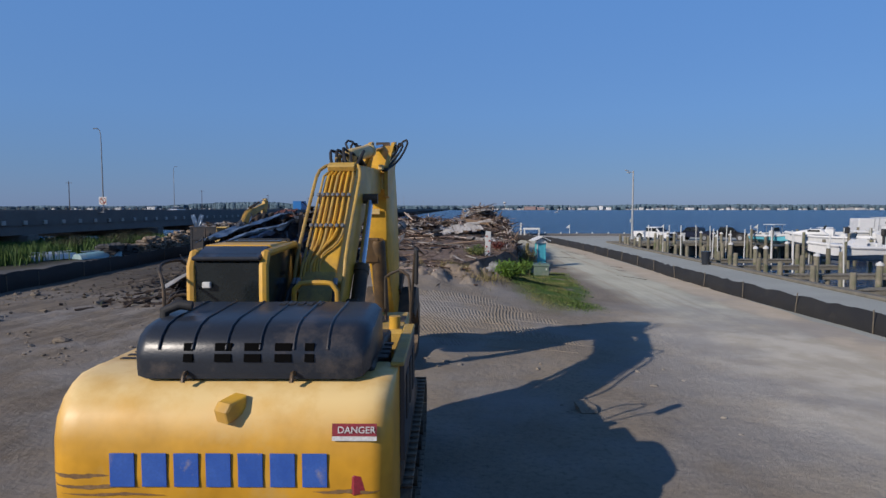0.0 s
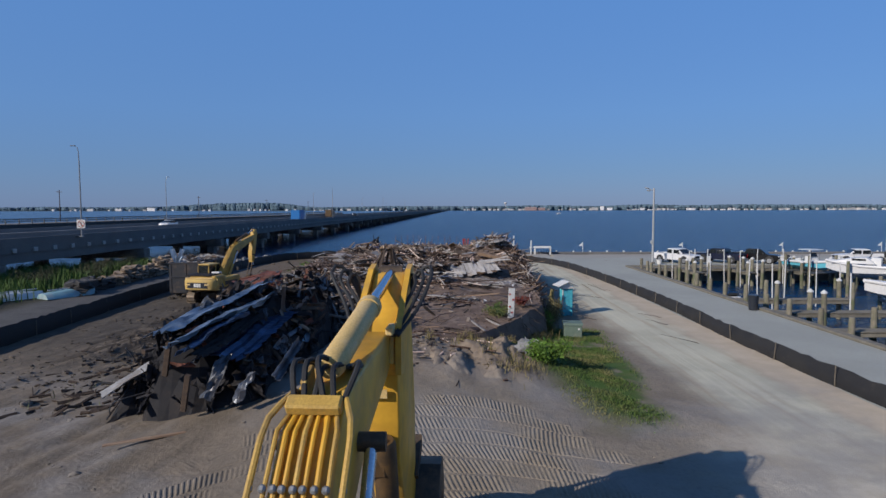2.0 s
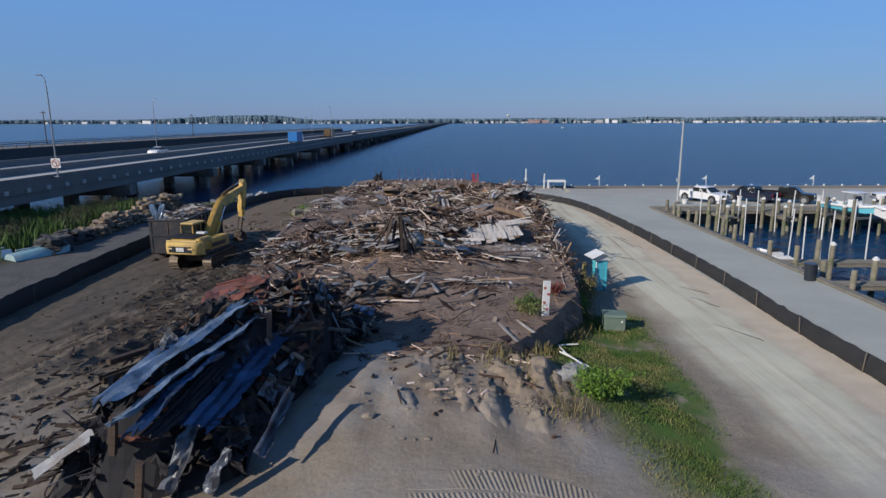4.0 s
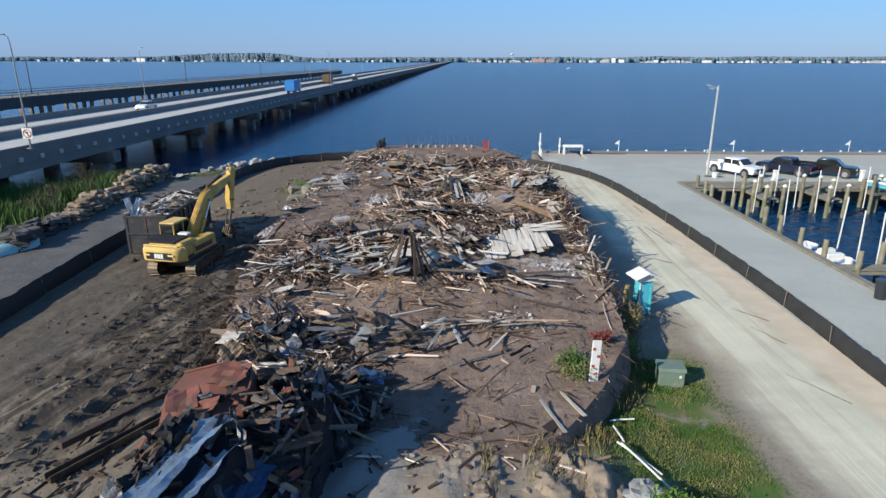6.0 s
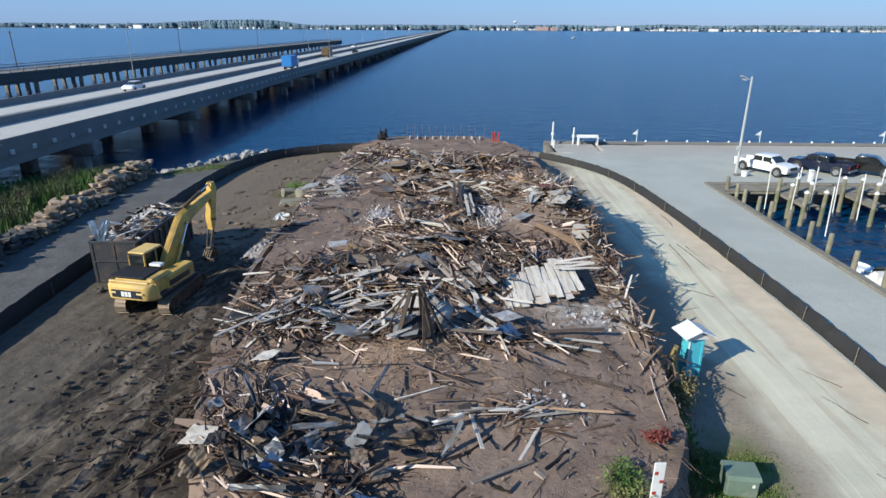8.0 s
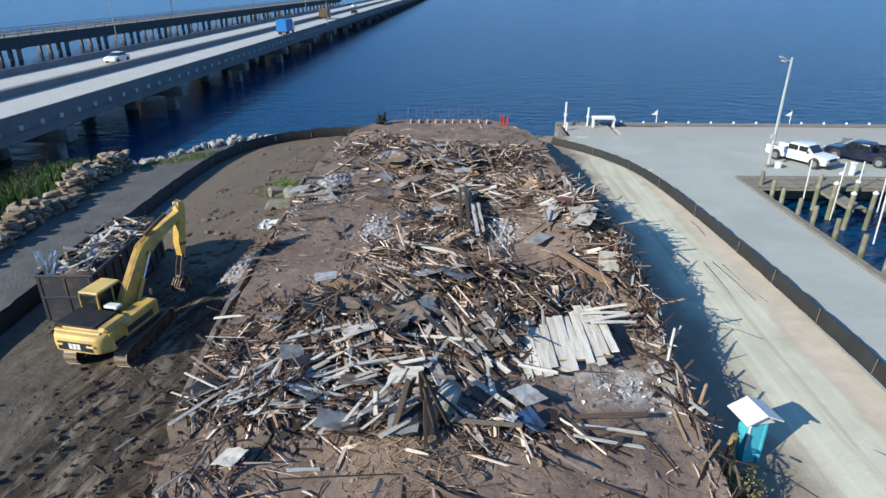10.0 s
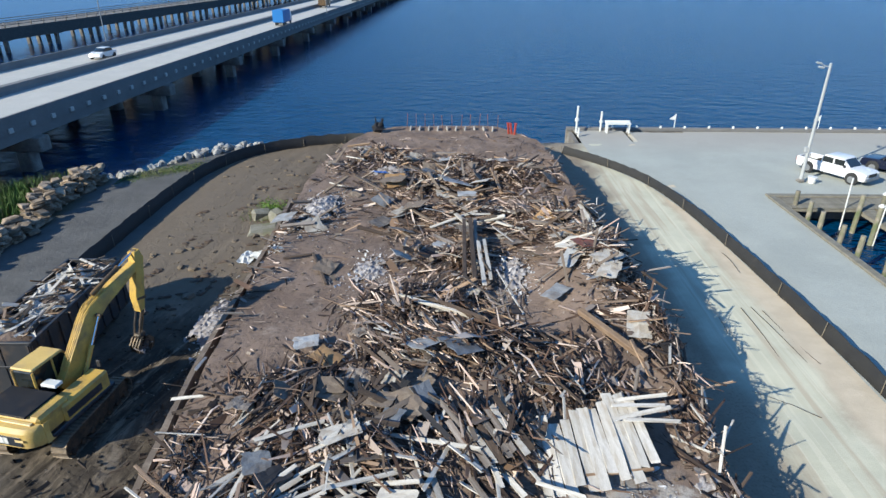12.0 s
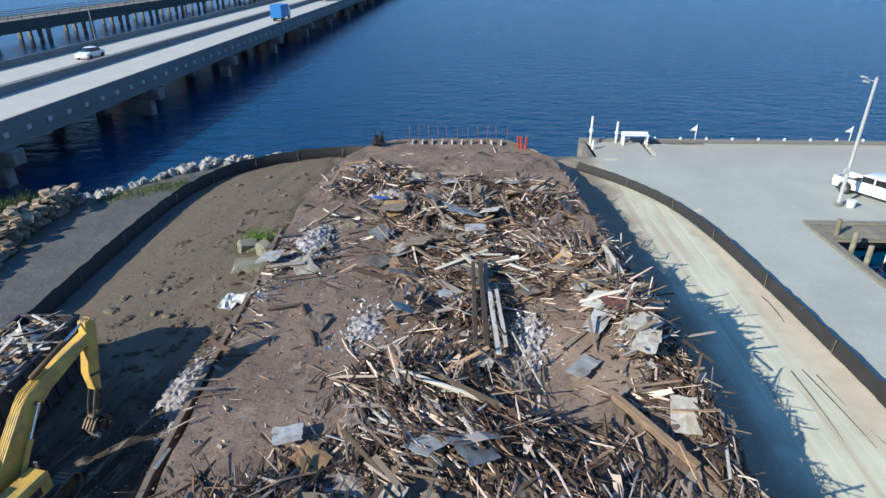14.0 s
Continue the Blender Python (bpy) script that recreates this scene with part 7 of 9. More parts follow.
def span_sheet(a, b, w, roll, seed, m, label, ridge=0, amp=0.16):
    """A long sheet from the point a to the point b."""
    a, b = Vector(a), Vector(b)
    ob = part("siding", sheet(w, (b - a).length, amp, seed, 0.02, 6, 11, 0.08, ridge), m, scrap, label)
    d = (b - a).normalized()
    side = Vector((0, 0, 1)).cross(d).normalized() * -1
    r = Matrix((side, d, side.cross(d))).transposed().to_4x4()
    ob.matrix_basis = Matrix.Translation(a.lerp(b, 0.5)) @ r @ pose(0, 0, 0, 0, roll, 0)
    return ob


def crumpled(a, b, w0, w1, roll, seed, m, label, deep=0.14):
    """A torn strip of siding from a to b: sharp folds along it, dented, its edges zigzag."""
    a, b = Vector(a), Vector(b)
    q = random.Random(seed)
    nx, ny = 9, 30
    ln = (b - a).length
    g = Geo()
    fold = [deep * (0.5 if i % 2 else -0.5) * q.uniform(0.5, 1.2) for i in range(nx)]
    up, lo = [], []
    for j in range(ny):
        v = j / (ny - 1)
        w = w0 + (w1 - w0) * v
        for i in range(nx):
            u = i / (nx - 1) - 0.5
            edge = abs(u) > 0.45
            x = u * w + 0.05 * wob(u * 3, v * 5, 1.0, seed) + (0.05 * q.uniform(-1, 1) if edge else 0)
            y = (v - 0.5) * ln + (q.uniform(-0.22, 0.22) if j in (0, ny - 1) else 0)
            z = fold[i] * (0.6 + 0.7 * wob(v * 6, i, 1.0, seed)) + 0.16 * wob(v * 3.2, u * 2, 1.0, seed + 5) + 0.03 * wob(v * 30, u * 9, 1.0, seed) + (0.13 * abs(wob(v * 11, 0.0, 1.0, seed + 9)) * (0.3 + v) if edge else 0)
            up.append((x, y, z + 0.012))
            lo.append((x, y, z))
    n = nx * ny
    fs = []
    for j in range(ny - 1):
        for i in range(nx - 1):
            k = j * nx + i
            fs += [(k, k + 1, k + nx + 1, k + nx), (n + k, n + k + nx, n + k + nx + 1, n + k + 1)]
    rim = [i for i in range(nx)] + [j * nx + nx - 1 for j in range(1, ny)] + [(ny - 1) * nx + i for i in range(nx - 2, -1, -1)] + [j * nx for j in range(ny - 2, 0, -1)]
    fs += [(k, n + k, n + c, c) for k, c in zip(rim, rim[1:] + rim[:1])]
    ob = part("siding", g.add(up + lo, fs), m, scrap, label)
    d = (b - a).normalized()
    side = Vector((0, 0, 1)).cross(d).normalized() * -1
    ob.matrix_basis = Matrix.Translation(a.lerp(b, 0.5)) @ Matrix((side, d, side.cross(d))).transposed().to_4x4() @ pose(0, 0, 0, 0, roll, 0)


crumpled((-8.95, 23.4, 2.98), (-7.35, 28.1, 3.82), 0.85, 1.0, -14, 71, M_PALEBLUE, "long folded blue-grey siding", 0.2)
crumpled((-8.45, 23.0, 2.75), (-6.95, 27.5, 3.42), 0.7, 0.7, -30, 72, M_PALEBLUE, "torn blue-grey siding")
crumpled((-8.0, 22.8, 2.55), (-7.2, 26.0, 3.1), 0.65, 0.4, -30, 80, M_BLUEMETAL, "torn dark blue siding")
crumpled((-7.75, 22.9, 2.3), (-7.0, 26.6, 2.95), 0.4, 0.6, 10, 83, M_BLACKSHEET, "black folded sheet")
crumpled((-7.3, 23.9, 2.05), (-6.6, 27.9, 2.85), 1.0, 1.3, 10, 73, M_BLUEMETAL, "buckled deep blue sheet metal", 0.07)
span_sheet((-5.65, 23.7, 1.5), (-5.3, 25.4, 2.3), 0.3, 55, 74, M_TORN, "torn silver edge strip", 0, 0.12)
span_sheet((-5.62, 27.6, 1.75), (-5.85, 29.7, 2.75), 0.24, 10, 75, M_PALEBLUE, "narrow pale blue strip", 0, 0.02)
span_sheet((-8.2, 24.0, 2.45), (-7.25, 27.4, 3.2), 1.0, 35, 76, M_BLACKSHEET, "black crumpled sheet", 0, 0.2)
span_sheet((-10.9, 23.7, 0.95), (-8.9, 24.8, 2.2), 0.5, 15, 77, M_SHEETGREY, "grey bent channel", 2, 0.05)
span_sheet((-7.4, 22.9, 1.1), (-7.1, 23.8, 2.2), 0.4, 8, 78, M_TORN, "crumpled silver foil sheet", 0, 0.2)
span_sheet((-6.6, 23.0, 1.0), (-6.2, 23.6, 1.7), 0.3, -8, 79, M_TORN, "crumpled silver foil sheet", 0, 0.2)
# small shreds of bright metal and snapped laths caught in the heap
for i in range(120):
    while True:
        x, y = q.uniform(-11.6, -4.2), q.uniform(22.4, 30.5)
        if scrap_z(x, y) > scrap_base(x, y) + 0.25:
            break
    bright = i % 3 == 0
    ob = part("shred", sheet(q.uniform(0.05, 0.2), q.uniform(0.25, 0.9), 0.12, 900 + i, 0.012, 4, 7, 0.2), M_TORN if bright else q.choice((M_BLACKSHEET, M_DARKSTEEL, M_WOODDARK, M_RUST)), scrap)
    ob.matrix_basis = on_scrap(x, y, q.uniform(0.05, 0.3), 38, q)
for x, y, z, h in ((-8.0, 22.9, 1.3, 1.2), (-8.7, 23.3, 2.2, 1.1)):
    ob = part("post", Geo().box((0, 0, 0), (0.16, 0.12, h), ch=0.01), M_WOODDARK, scrap, "dark brown post")
    ob.matrix_basis = pose(x, y, z, 12, 14, 0)
for i in range(120):
    while True:
        x, y = q.uniform(-6.6, -3.2), q.uniform(27.5, 35)
        if scrap_z(x, y) > scrap_base(x, y) + 0.05:
            break
    ob = part("broken_board", board(300 + i % 9, q.uniform(0.5, 1.7), q.uniform(0.07, 0.16), 0.035), q.choice((M_WOODDARK, M_WOODDARK, M_MUD, M_WOODTAN, M_WOODGREY, M_TORN)), scrap)
    ob.matrix_basis = on_scrap(x, y, 0.14, 18, q)
ob = part("girder_scrap", Geo().box((0, 0.14, 0), (4.0, 0.05, 0.22), ch=0.01).box((0, -0.14, 0), (4.0, 0.05, 0.22), ch=0.01).box((0, 0, -0.08), (4.0, 0.3, 0.04)), M_DARKSTEEL, scrap, "dark steel channel lying on the dirt")
ob.matrix_basis = pose(-12.3, 32.3, ground_z(-12.3, 32.3) + 0.12, 0, 0, 60)
ob = part("leaning_board", board(97, 1.5, 0.14, 0.04), M_WOODGREY, scrap)
ob.matrix_basis = pose(-6.35, 27.4, 3.3, 0, 55, 110)

tank = thing("crushed_tank", "crushed rust-red sheet steel box lying on the scrap", "scrap metal")
tank.matrix_basis = pose(-8.0, 29.5, 3.62, 12, -6, 6)
g = Geo()
g.add([(-0.95, -0.85, 0.0), (0.15, -1.0, 0.12), (0.95, -0.8, -0.05), (-1.0, 0.0, 0.12), (0.1, 0.1, 0.28), (1.05, 0.05, 0.10), (-0.8, 0.95, 0.0), (0.2, 1.0, 0.10), (0.9, 0.85, -0.02),
       (-1.25, -1.25, -0.75), (0.2, -1.35, -0.72), (1.05, -1.05, -0.8), (1.2, 0.1, -0.75), (1.0, 1.0, -0.8), (0.2, 1.15, -0.8), (-0.9, 1.1, -0.8), (-1.2, 0.05, -0.78)],
      [(0, 1, 4), (0, 4, 3), (1, 2, 5), (1, 5, 4), (3, 4, 7), (3, 7, 6), (4, 5, 8), (4, 8, 7),
       (0, 9, 10), (0, 10, 1), (1, 10, 11), (1, 11, 2), (2, 11, 12), (2, 12, 5), (5, 12, 13), (5, 13, 8), (8, 13, 14), (8, 14, 7), (7, 14, 15), (7, 15, 6), (6, 15, 16), (6, 16, 3), (3, 16, 9), (3, 9, 0), (9, 16, 15, 14, 13, 12, 11, 10)])
part("shell", g, M_RUST, tank)
for i, (x, y, w, l, r) in enumerate(((-0.45, -0.35, 0.7, 0.9, 12), (0.55, 0.35, 0.8, 0.9, -20), (0.0, -0.75, 0.9, 0.4, 5))):
    ob = part("buckled_skin", sheet(w, l, 0.08, 61 + i, 0.012, 6, 6, 0.1), M_RUST, tank, "buckled red sheet")
    ob.matrix_basis = pose(x, y, 0.24, 4 * i - 6, 5 - 4 * i, r)
ob = part("flap", sheet(0.9, 0.7, 0.08, 63, 0.02, 5, 5, 0.15), M_RUST, tank, "bent red flap")
ob.matrix_basis = pose(-0.9, -1.15, -0.35, 38, -18, 20)
part("rim", Geo().tube([(-0.8, 0.95, 0.03), (0.2, 1.0, 0.13), (0.9, 0.85, 0.01), (1.05, 0.05, 0.13), (0.95, -0.8, -0.02)], 0.035, 7), M_RUST, tank, "folded rim")

# ---- container with its load ----
box = thing("waste_container", "dark steel open-top waste container heaped with timber", "container")
box.matrix_basis = pose(-20.15, 54.4, 0.0, 0, 0, 2)
part("floor", Geo().box((0, 0, 0.35), (2.4, 7.0, 0.14)), M_CONTAINER, box)
for x in (-1.22, 1.22):
    w = part("side_wall", Geo().box((x, 0, 1.45), (0.07, 7.1, 2.2), ch=0.01), M_CONTAINER, box)
    part("top_rail", Geo().box((x, 0, 2.58), (0.14, 7.2, 0.12), ch=0.02), M_CONTAINER, w)
    for i in range(10):
        part("stiffener", Geo().box((x + math.copysign(0.07, x), -3.2 + 0.71 * i, 1.45), (0.08, 0.1, 2.1), ch=0.01), M_CONTAINER, w)
for y in (-3.55, 3.55):
    w = part("end_wall", Geo().box((0, y, 1.45), (2.4, 0.07, 2.2), ch=0.01), M_CONTAINER, box)
    part("top_rail", Geo().box((0, y, 2.58), (2.5, 0.14, 0.12), ch=0.02), M_CONTAINER, w)
    for x in (-1.1, 0.0, 1.1):
        part("stiffener", Geo().box((x, y * 1.012, 1.45), (0.09, 0.05, 2.1), ch=0.01), M_CONTAINER, w)
    part("latch_bar", Geo().box((0, y * 1.018, 1.55), (2.3, 0.05, 0.1), ch=0.01), M_CONTAINER, w)
for x in (-0.95, 0.95):
    for y in (-2.6, 2.4):
        part("wheel", Geo().tube([(x - 0.15, y, 0.24), (x + 0.15, y, 0.24)], 0.24, 14), M_RUBBER, box, smooth=True)
load = thing("timber_load", "broken boards and white scraps heaped in a container", "rubble")
load.matrix_basis = pose(-20.15, 54.4, 0.0, 0, 0, 2)
g = Geo()
g.grid([-1.15 + 0.23 * i for i in range(11)], [-3.45 + 0.3 * i for i in range(24)], lambda x, y: (x, y, 2.15 + 0.35 * math.cos(x) + 0.25 * wob(x, y, 1.1, 2)))
part("fill", g, M_PLATFORM, load)
for i in range(110):
    x, y = q.uniform(-1.0, 1.0), q.uniform(-3.3, 3.3)
    m = q.choice((M_WOODGREY, M_WOODTAN, M_WOODWHITE, M_WOODTAN, M_WOODDARK))
    ob = new("board", q.choice(BOARDS[m]))
    ob.parent = load
    ob.matrix_basis = pose(x, y, 2.5 + q.uniform(0, 0.3), q.uniform(-40, 40), q.gauss(0, 12), q.gauss(60, 45)) @ Matrix.Diagonal((q.uniform(0.5, 1.6), 1, 1, 1))
for i in range(14):
    ob = part("sheet", sheet(0.6, 0.7, 0.15, 800 + i), q.choice((M_PLASTER, M_WOODWHITE, M_SHEETGREY)), load)
    ob.matrix_basis = pose(q.uniform(-0.9, 0.9), q.uniform(-3.2, 3), 2.6, q.gauss(0, 25), q.gauss(0, 25), q.uniform(0, 360))
for x, a in ((-0.95, -14), (-0.55, 16)):
    ob = part("pallet_end", sheet(0.35, 1.3, 0.05, 830, 0.03), M_PALEBLUE, load, "pale blue upright strip")
    ob.matrix_basis = pose(x, -3.2, 3.0, 85, a, 20)

# clods, roots and pale flecks on the churned soil
q = random.Random(77)
for name, count, m, label in (("soil_clods", 2600, M_CLOD, "dark clods of churned soil"), ("soil_flecks", 420, M_CRUMB, "pale crumbs on the churned soil")):
    g = Geo()
    for i in range(count):
        x, y = q.gauss(-14.2, 2.3), q.uniform(27.5, 56)
        if inside(RIM, x, y) or x < -20.5 or x > -9 or scrap_z(x, y) > ground_z(x, y) + 0.05:
            continue
        sz = 0.04 + 0.2 * q.random() ** 3 if m is M_CLOD else q.uniform(0.03, 0.09)
        g.blob((x, y, ground_z(x, y) + 0.1 * sz), (sz * q.uniform(0.7, 1.4), sz * q.uniform(0.6, 1.1), sz * 0.5), i, 0.4, 5, 3, rot(0, 0, q.uniform(0, 180)))
    tagged(new(name, g.mesh(name, m, False, False)), label, "soil", kind="stuff")

# ---- beside the drive ----
def blades(name, spots, hmin, hmax, width, material, label, category):
    """Grass: bent blades, three triangles each."""
    g = Geo()
    q = random.Random(len(spots))
    for x, y, z in spots:
        h, a, lean = q.uniform(hmin, hmax), q.uniform(0, 6.28), q.uniform(0.05, 0.5)
        c, s = math.cos(a), math.sin(a)
        w = width * q.uniform(0.7, 1.3)
        d = q.uniform(0, 6.28)
        lx, ly = math.cos(d) * lean * h, math.sin(d) * lean * h
        g.add([(x - c * w, y - s * w, z - 0.03), (x + c * w, y + s * w, z - 0.03), (x + lx * 0.4 - c * w * 0.7, y + ly * 0.4 - s * w * 0.7, z + h * 0.6), (x + lx * 0.4 + c * w * 0.7, y + ly * 0.4 + s * w * 0.7, z + h * 0.6), (x + lx, y + ly, z + h)],
              [(0, 1, 3, 2), (2, 3, 4)])
    return tagged(new(name, g.mesh(name, material, False, False)), label, category, kind="stuff")


q = random.Random(31)
sp = []
while len(sp) < 24000:
    x, y = q.uniform(0.3, 8.2), q.uniform(22.8, 39.0)
    d = smooth01(0.6, 3.0, x + 0.27 * (y - 34)) * smooth01(7.6, 6.2, x - 0.1 * (y - 32)) * smooth01(22.8, 25.0, y) * smooth01(39.0, 37.4, y)
    if q.random() < d * smooth01(-0.30, 0.25, wob(x, y, 0.7, 6) + 0.1) and not inside(RIM, x, y):
        sp.append((x, y, ground_z(x, y)))
blades("lawn", sp, 0.02, 0.10, 0.014, M_GRASS, "patch of green and straw-coloured rough grass", "grass")
sp = []
while len(sp) < 30000:
    x, y = q.uniform(-50, -31.5), q.uniform(28, 79)
    z = ground_z(x, y)
    if z > -2.2 and q.random() < (0.25 + 0.75 * smooth01(-0.2, 0.3, wob(x, y, 0.25, 3))) * (0.12 + 0.88 * smooth01(-32.0, -35.0, x)):
        sp.append((x, y, max(z, WATER_Z - 0.1)))
blades("marsh_grass", sp, 0.5, 1.5, 0.045, M_MARSH, "tall bright green marsh grass below the bridge", "marsh grass")
sp = [(q.uniform(-30.5, -24.5), 0, 0) for _ in range(3200)]
sp = [(x, 79.0 + (x + 28) * 0.75 + q.gauss(0, 0.8), ground_z(x, 79)) for x, _, _ in sp] + [(-15.4 + q.gauss(0, 0.9), 70.3 + q.gauss(0, 0.8), 0.05) for _ in range(900)] + [(q.gauss(-11.5, 1.5), q.gauss(27.5, 1.5), 0.1) for _ in range(150)]
blades("verge_grass", sp, 0.06, 0.22, 0.014, M_GRASS, "thin green verge grass beside the stones", "grass")


def leafy(name, at, size, count, material, label, category, stems=5, seed=1):
    """A shrub: stems and many small leaves."""
    t = thing(name, label, category)
    t.matrix_basis = Matrix.Translation(at)
    q = random.Random(seed)
    tips = []
    for i in range(stems):
        a = q.uniform(0, 6.28)
        tip = (math.cos(a) * size[0] * 0.4, math.sin(a) * size[1] * 0.4, size[2] * q.uniform(0.6, 1.0))
        tips.append(tip)
        part("stem", Geo().tube([(0, 0, 0), (tip[0] * 0.4, tip[1] * 0.4, tip[2] * 0.6), tip], 0.018, 5, 0.006), M_WOODDARK, t)
    g = Geo()
    for i in range(count):
        tip = q.choice(tips)
        k = q.uniform(0.35, 1.05)
        c = Vector((tip[0] * k + q.gauss(0, size[0] * 0.13), tip[1] * k + q.gauss(0, size[1] * 0.13), tip[2] * k + q.gauss(0, size[2] * 0.1)))
        r = rot(q.uniform(-70, 70), q.uniform(-70, 70), q.uniform(0, 360))
        s = q.uniform(0.03, 0.08)
        g.add([c + r @ Vector(p) for p in ((-s, 0, 0), (0, -s * 0.45, 0.01), (s, 0, 0), (0, s * 0.45, 0.01))], [(0, 1, 2, 3)])
    part("foliage", g, material, t)
    return t


leafy("shrub", (3.3, 28.1, ground_z(3.3, 28.1)), (1.6, 1.3, 0.8), 2600, M_LEAF, "low bright green leafy shrub on the grass", "shrub", 9, 3)
leafy("shrub", (2.0, 34.6, top_z(2.0, 34.6)), (1.2, 1.8, 0.5), 1300, M_GRASS, "straggling green weeds on the platform edge", "weeds", 8, 4)
leafy("shrub", (3.3, 36.7, top_z(3.3, 36.7)), (0.8, 0.8, 0.5), 500, M_REDLEAF, "small reddish withered shrub", "shrub", 6, 5)
leafy("shrub", (-15.3, 70.4, 0.1), (1.9, 1.3, 0.8), 1100, M_LEAF, "green weeds round broken concrete", "weeds", 6, 6)
for i in range(11):
    x, y = -33.6 - 1.0 * (i % 3) - q.uniform(0, 2.0), 55.5 + 2.1 * i
    leafy("scrub_bush", (x, y, ground_z(x, y)), (2.2 + q.random(), 2.2, 1.3 + 0.7 * q.random()), 1500, M_SCRUB, "dark tangled scrub bush on the bank below the bridge", "bush", 9, 40 + i)
leafy("dry_bush", (5.75, 40.6, 0.0), (0.9, 2.4, 1.5), 1500, M_DRYLEAF, "withered straw-coloured bush beside the platform", "bush", 10, 7)
leafy("dry_bush", (4.95, 38.3, 0.0), (0.7, 2.0, 1.0), 700, M_LEAF, "dark scrub at the foot of the platform", "bush", 7, 8)
st = thing("tree_stump", "split pale stump among withered scrub", "stump")
st.matrix_basis = pose(5.9, 42.2, 0)
part("trunk", Geo().tube([(0, 0, -0.1), (0.03, 0, 0.6), (-0.05, 0.05, 1.3), (-0.02, 0, 1.75)], [0.2, 0.16, 0.13, 0.1], 9), M_DRYLEAF, st)
for i in range(5):
    part("root", Geo().tube([(0, 0, 0.2), (math.cos(i * 1.3) * 0.4, math.sin(i * 1.3) * 0.5, 0.15), (math.cos(i * 1.3) * 0.7, math.sin(i * 1.3) * 0.9, 0.0)], 0.06, 6, 0.02), M_DRYLEAF, st)

k = thing("kiosk", "small turquoise wooden booth with a white gabled roof", "kiosk")
k.matrix_basis = pose(6.85, 43.1, 0, 0, 0, 12)
part("body", Geo().box((0, 0, 0.98), (0.56, 0.52, 1.5), ch=0.02), M_TURQ, k, "turquoise body")
part("base", Geo().box((0.02, 0, 0.12), (0.46, 0.42, 0.3), ch=0.02), M_TURQ, k)
part("trim_post", Geo().box((0.31, -0.24, 0.95), (0.1, 0.1, 1.9), ch=0.01), M_TURQ, k, "pale turquoise corner post")
part("trim_post", Geo().box((-0.27, -0.265, 1.2), (0.06, 0.05, 1.1), ch=0.01), M_WHITE, k)
for s in (-1, 1):
    part("roof_slope", Geo().box((s * 0.31, -0.02, 2.02), (0.74, 1.05, 0.05), rot(0, s * 24, 0), ch=0.01), M_WHITE, k, "white roof slope")
part("gable", Geo().add([(-0.5, -0.36, 1.72), (0.5, -0.36, 1.72), (0, -0.36, 2.08), (-0.5, -0.32, 1.72), (0.5, -0.32, 1.72), (0, -0.32, 2.08)], [(0, 1, 2), (3, 5, 4), (0, 1, 4, 3), (1, 2, 5, 4), (2, 0, 3, 5)]), M_WHITE, k)

u = thing("utility_cabinet", "faded green steel utility cabinet on the grass", "utility box")
u.matrix_basis = pose(5.95, 36.45, 0, 0, 0, -6) @ Matrix.Diagonal((0.8, 0.8, 0.86, 1))
part("body", Geo().box((0, 0, 0.42), (1.12, 0.85, 0.84), ch=0.03), M_BOXGREEN, u)
part("lid", Geo().prism([(-0.48, 0.84), (0.46, 0.84), (0.44, 1.0), (-0.36, 0.95)], -0.6, 0.6), M_BOXGREEN, u, "sloping lid")
part("plinth", Geo().box((0, 0, 0.02), (1.3, 1.0, 0.1), ch=0.02), M_OLDCONC, u)
part("label_plate", Geo().box((0.36, -0.432, 0.62), (0.1, 0.012, 0.12)), M_WHITE, u, "small white sticker")

s = thing("marker_board", "upright white board with red marks on the platform rim", "sign")
s.matrix_basis = pose(2.55, 34.1, top_z(2.55, 34.1) - 0.1, -4, 3, 8)
part("board", Geo().box((0, 0, 0.78), (0.30, 0.05, 1.42), ch=0.01), M_WHITE, s)
for z, x in ((0.35, 0.05), (0.62, -0.07), (0.95, 0.08), (1.2, -0.08)):
    part("red_mark", Geo().box((x, -0.028, z), (0.1, 0.008, 0.09)), M_PAINTRED, s)
q = random.Random(6)
for x, y, l, r in ((3.2, 30.5, 2.0, -66), (3.15, 30.9, 1.6, -57), (3.0, 32.4, 0.8, 98), (3.35, 33.3, 0.8, 5)):
    p = solid("plastic_pipe", Geo().tube([(-l / 2, 0, 0), (-0.2, 0, 0.02), (l / 2, 0, 0)], 0.03, 8), M_WHITE, "length of white plastic pipe lying on the grass", "pipe", "loose pipes", smooth=True)
    p.matrix_basis = pose(x, y, ground_z(x, y) + 0.12, 0, q.uniform(-5, 5), r)
b = solid("crumpled_tarp", Geo().blob((0, 0, 0.25), (1.0, 0.9, 0.6), 9, 0.3, 12, 8), M_SHEETGREY, "crumpled grey tarpaulin on the grass", "tarpaulin")
b.matrix_basis = pose(2.65, 28.9, ground_z(2.65, 28.9))

# branches and twigs run over by the traffic
q = random.Random(14)
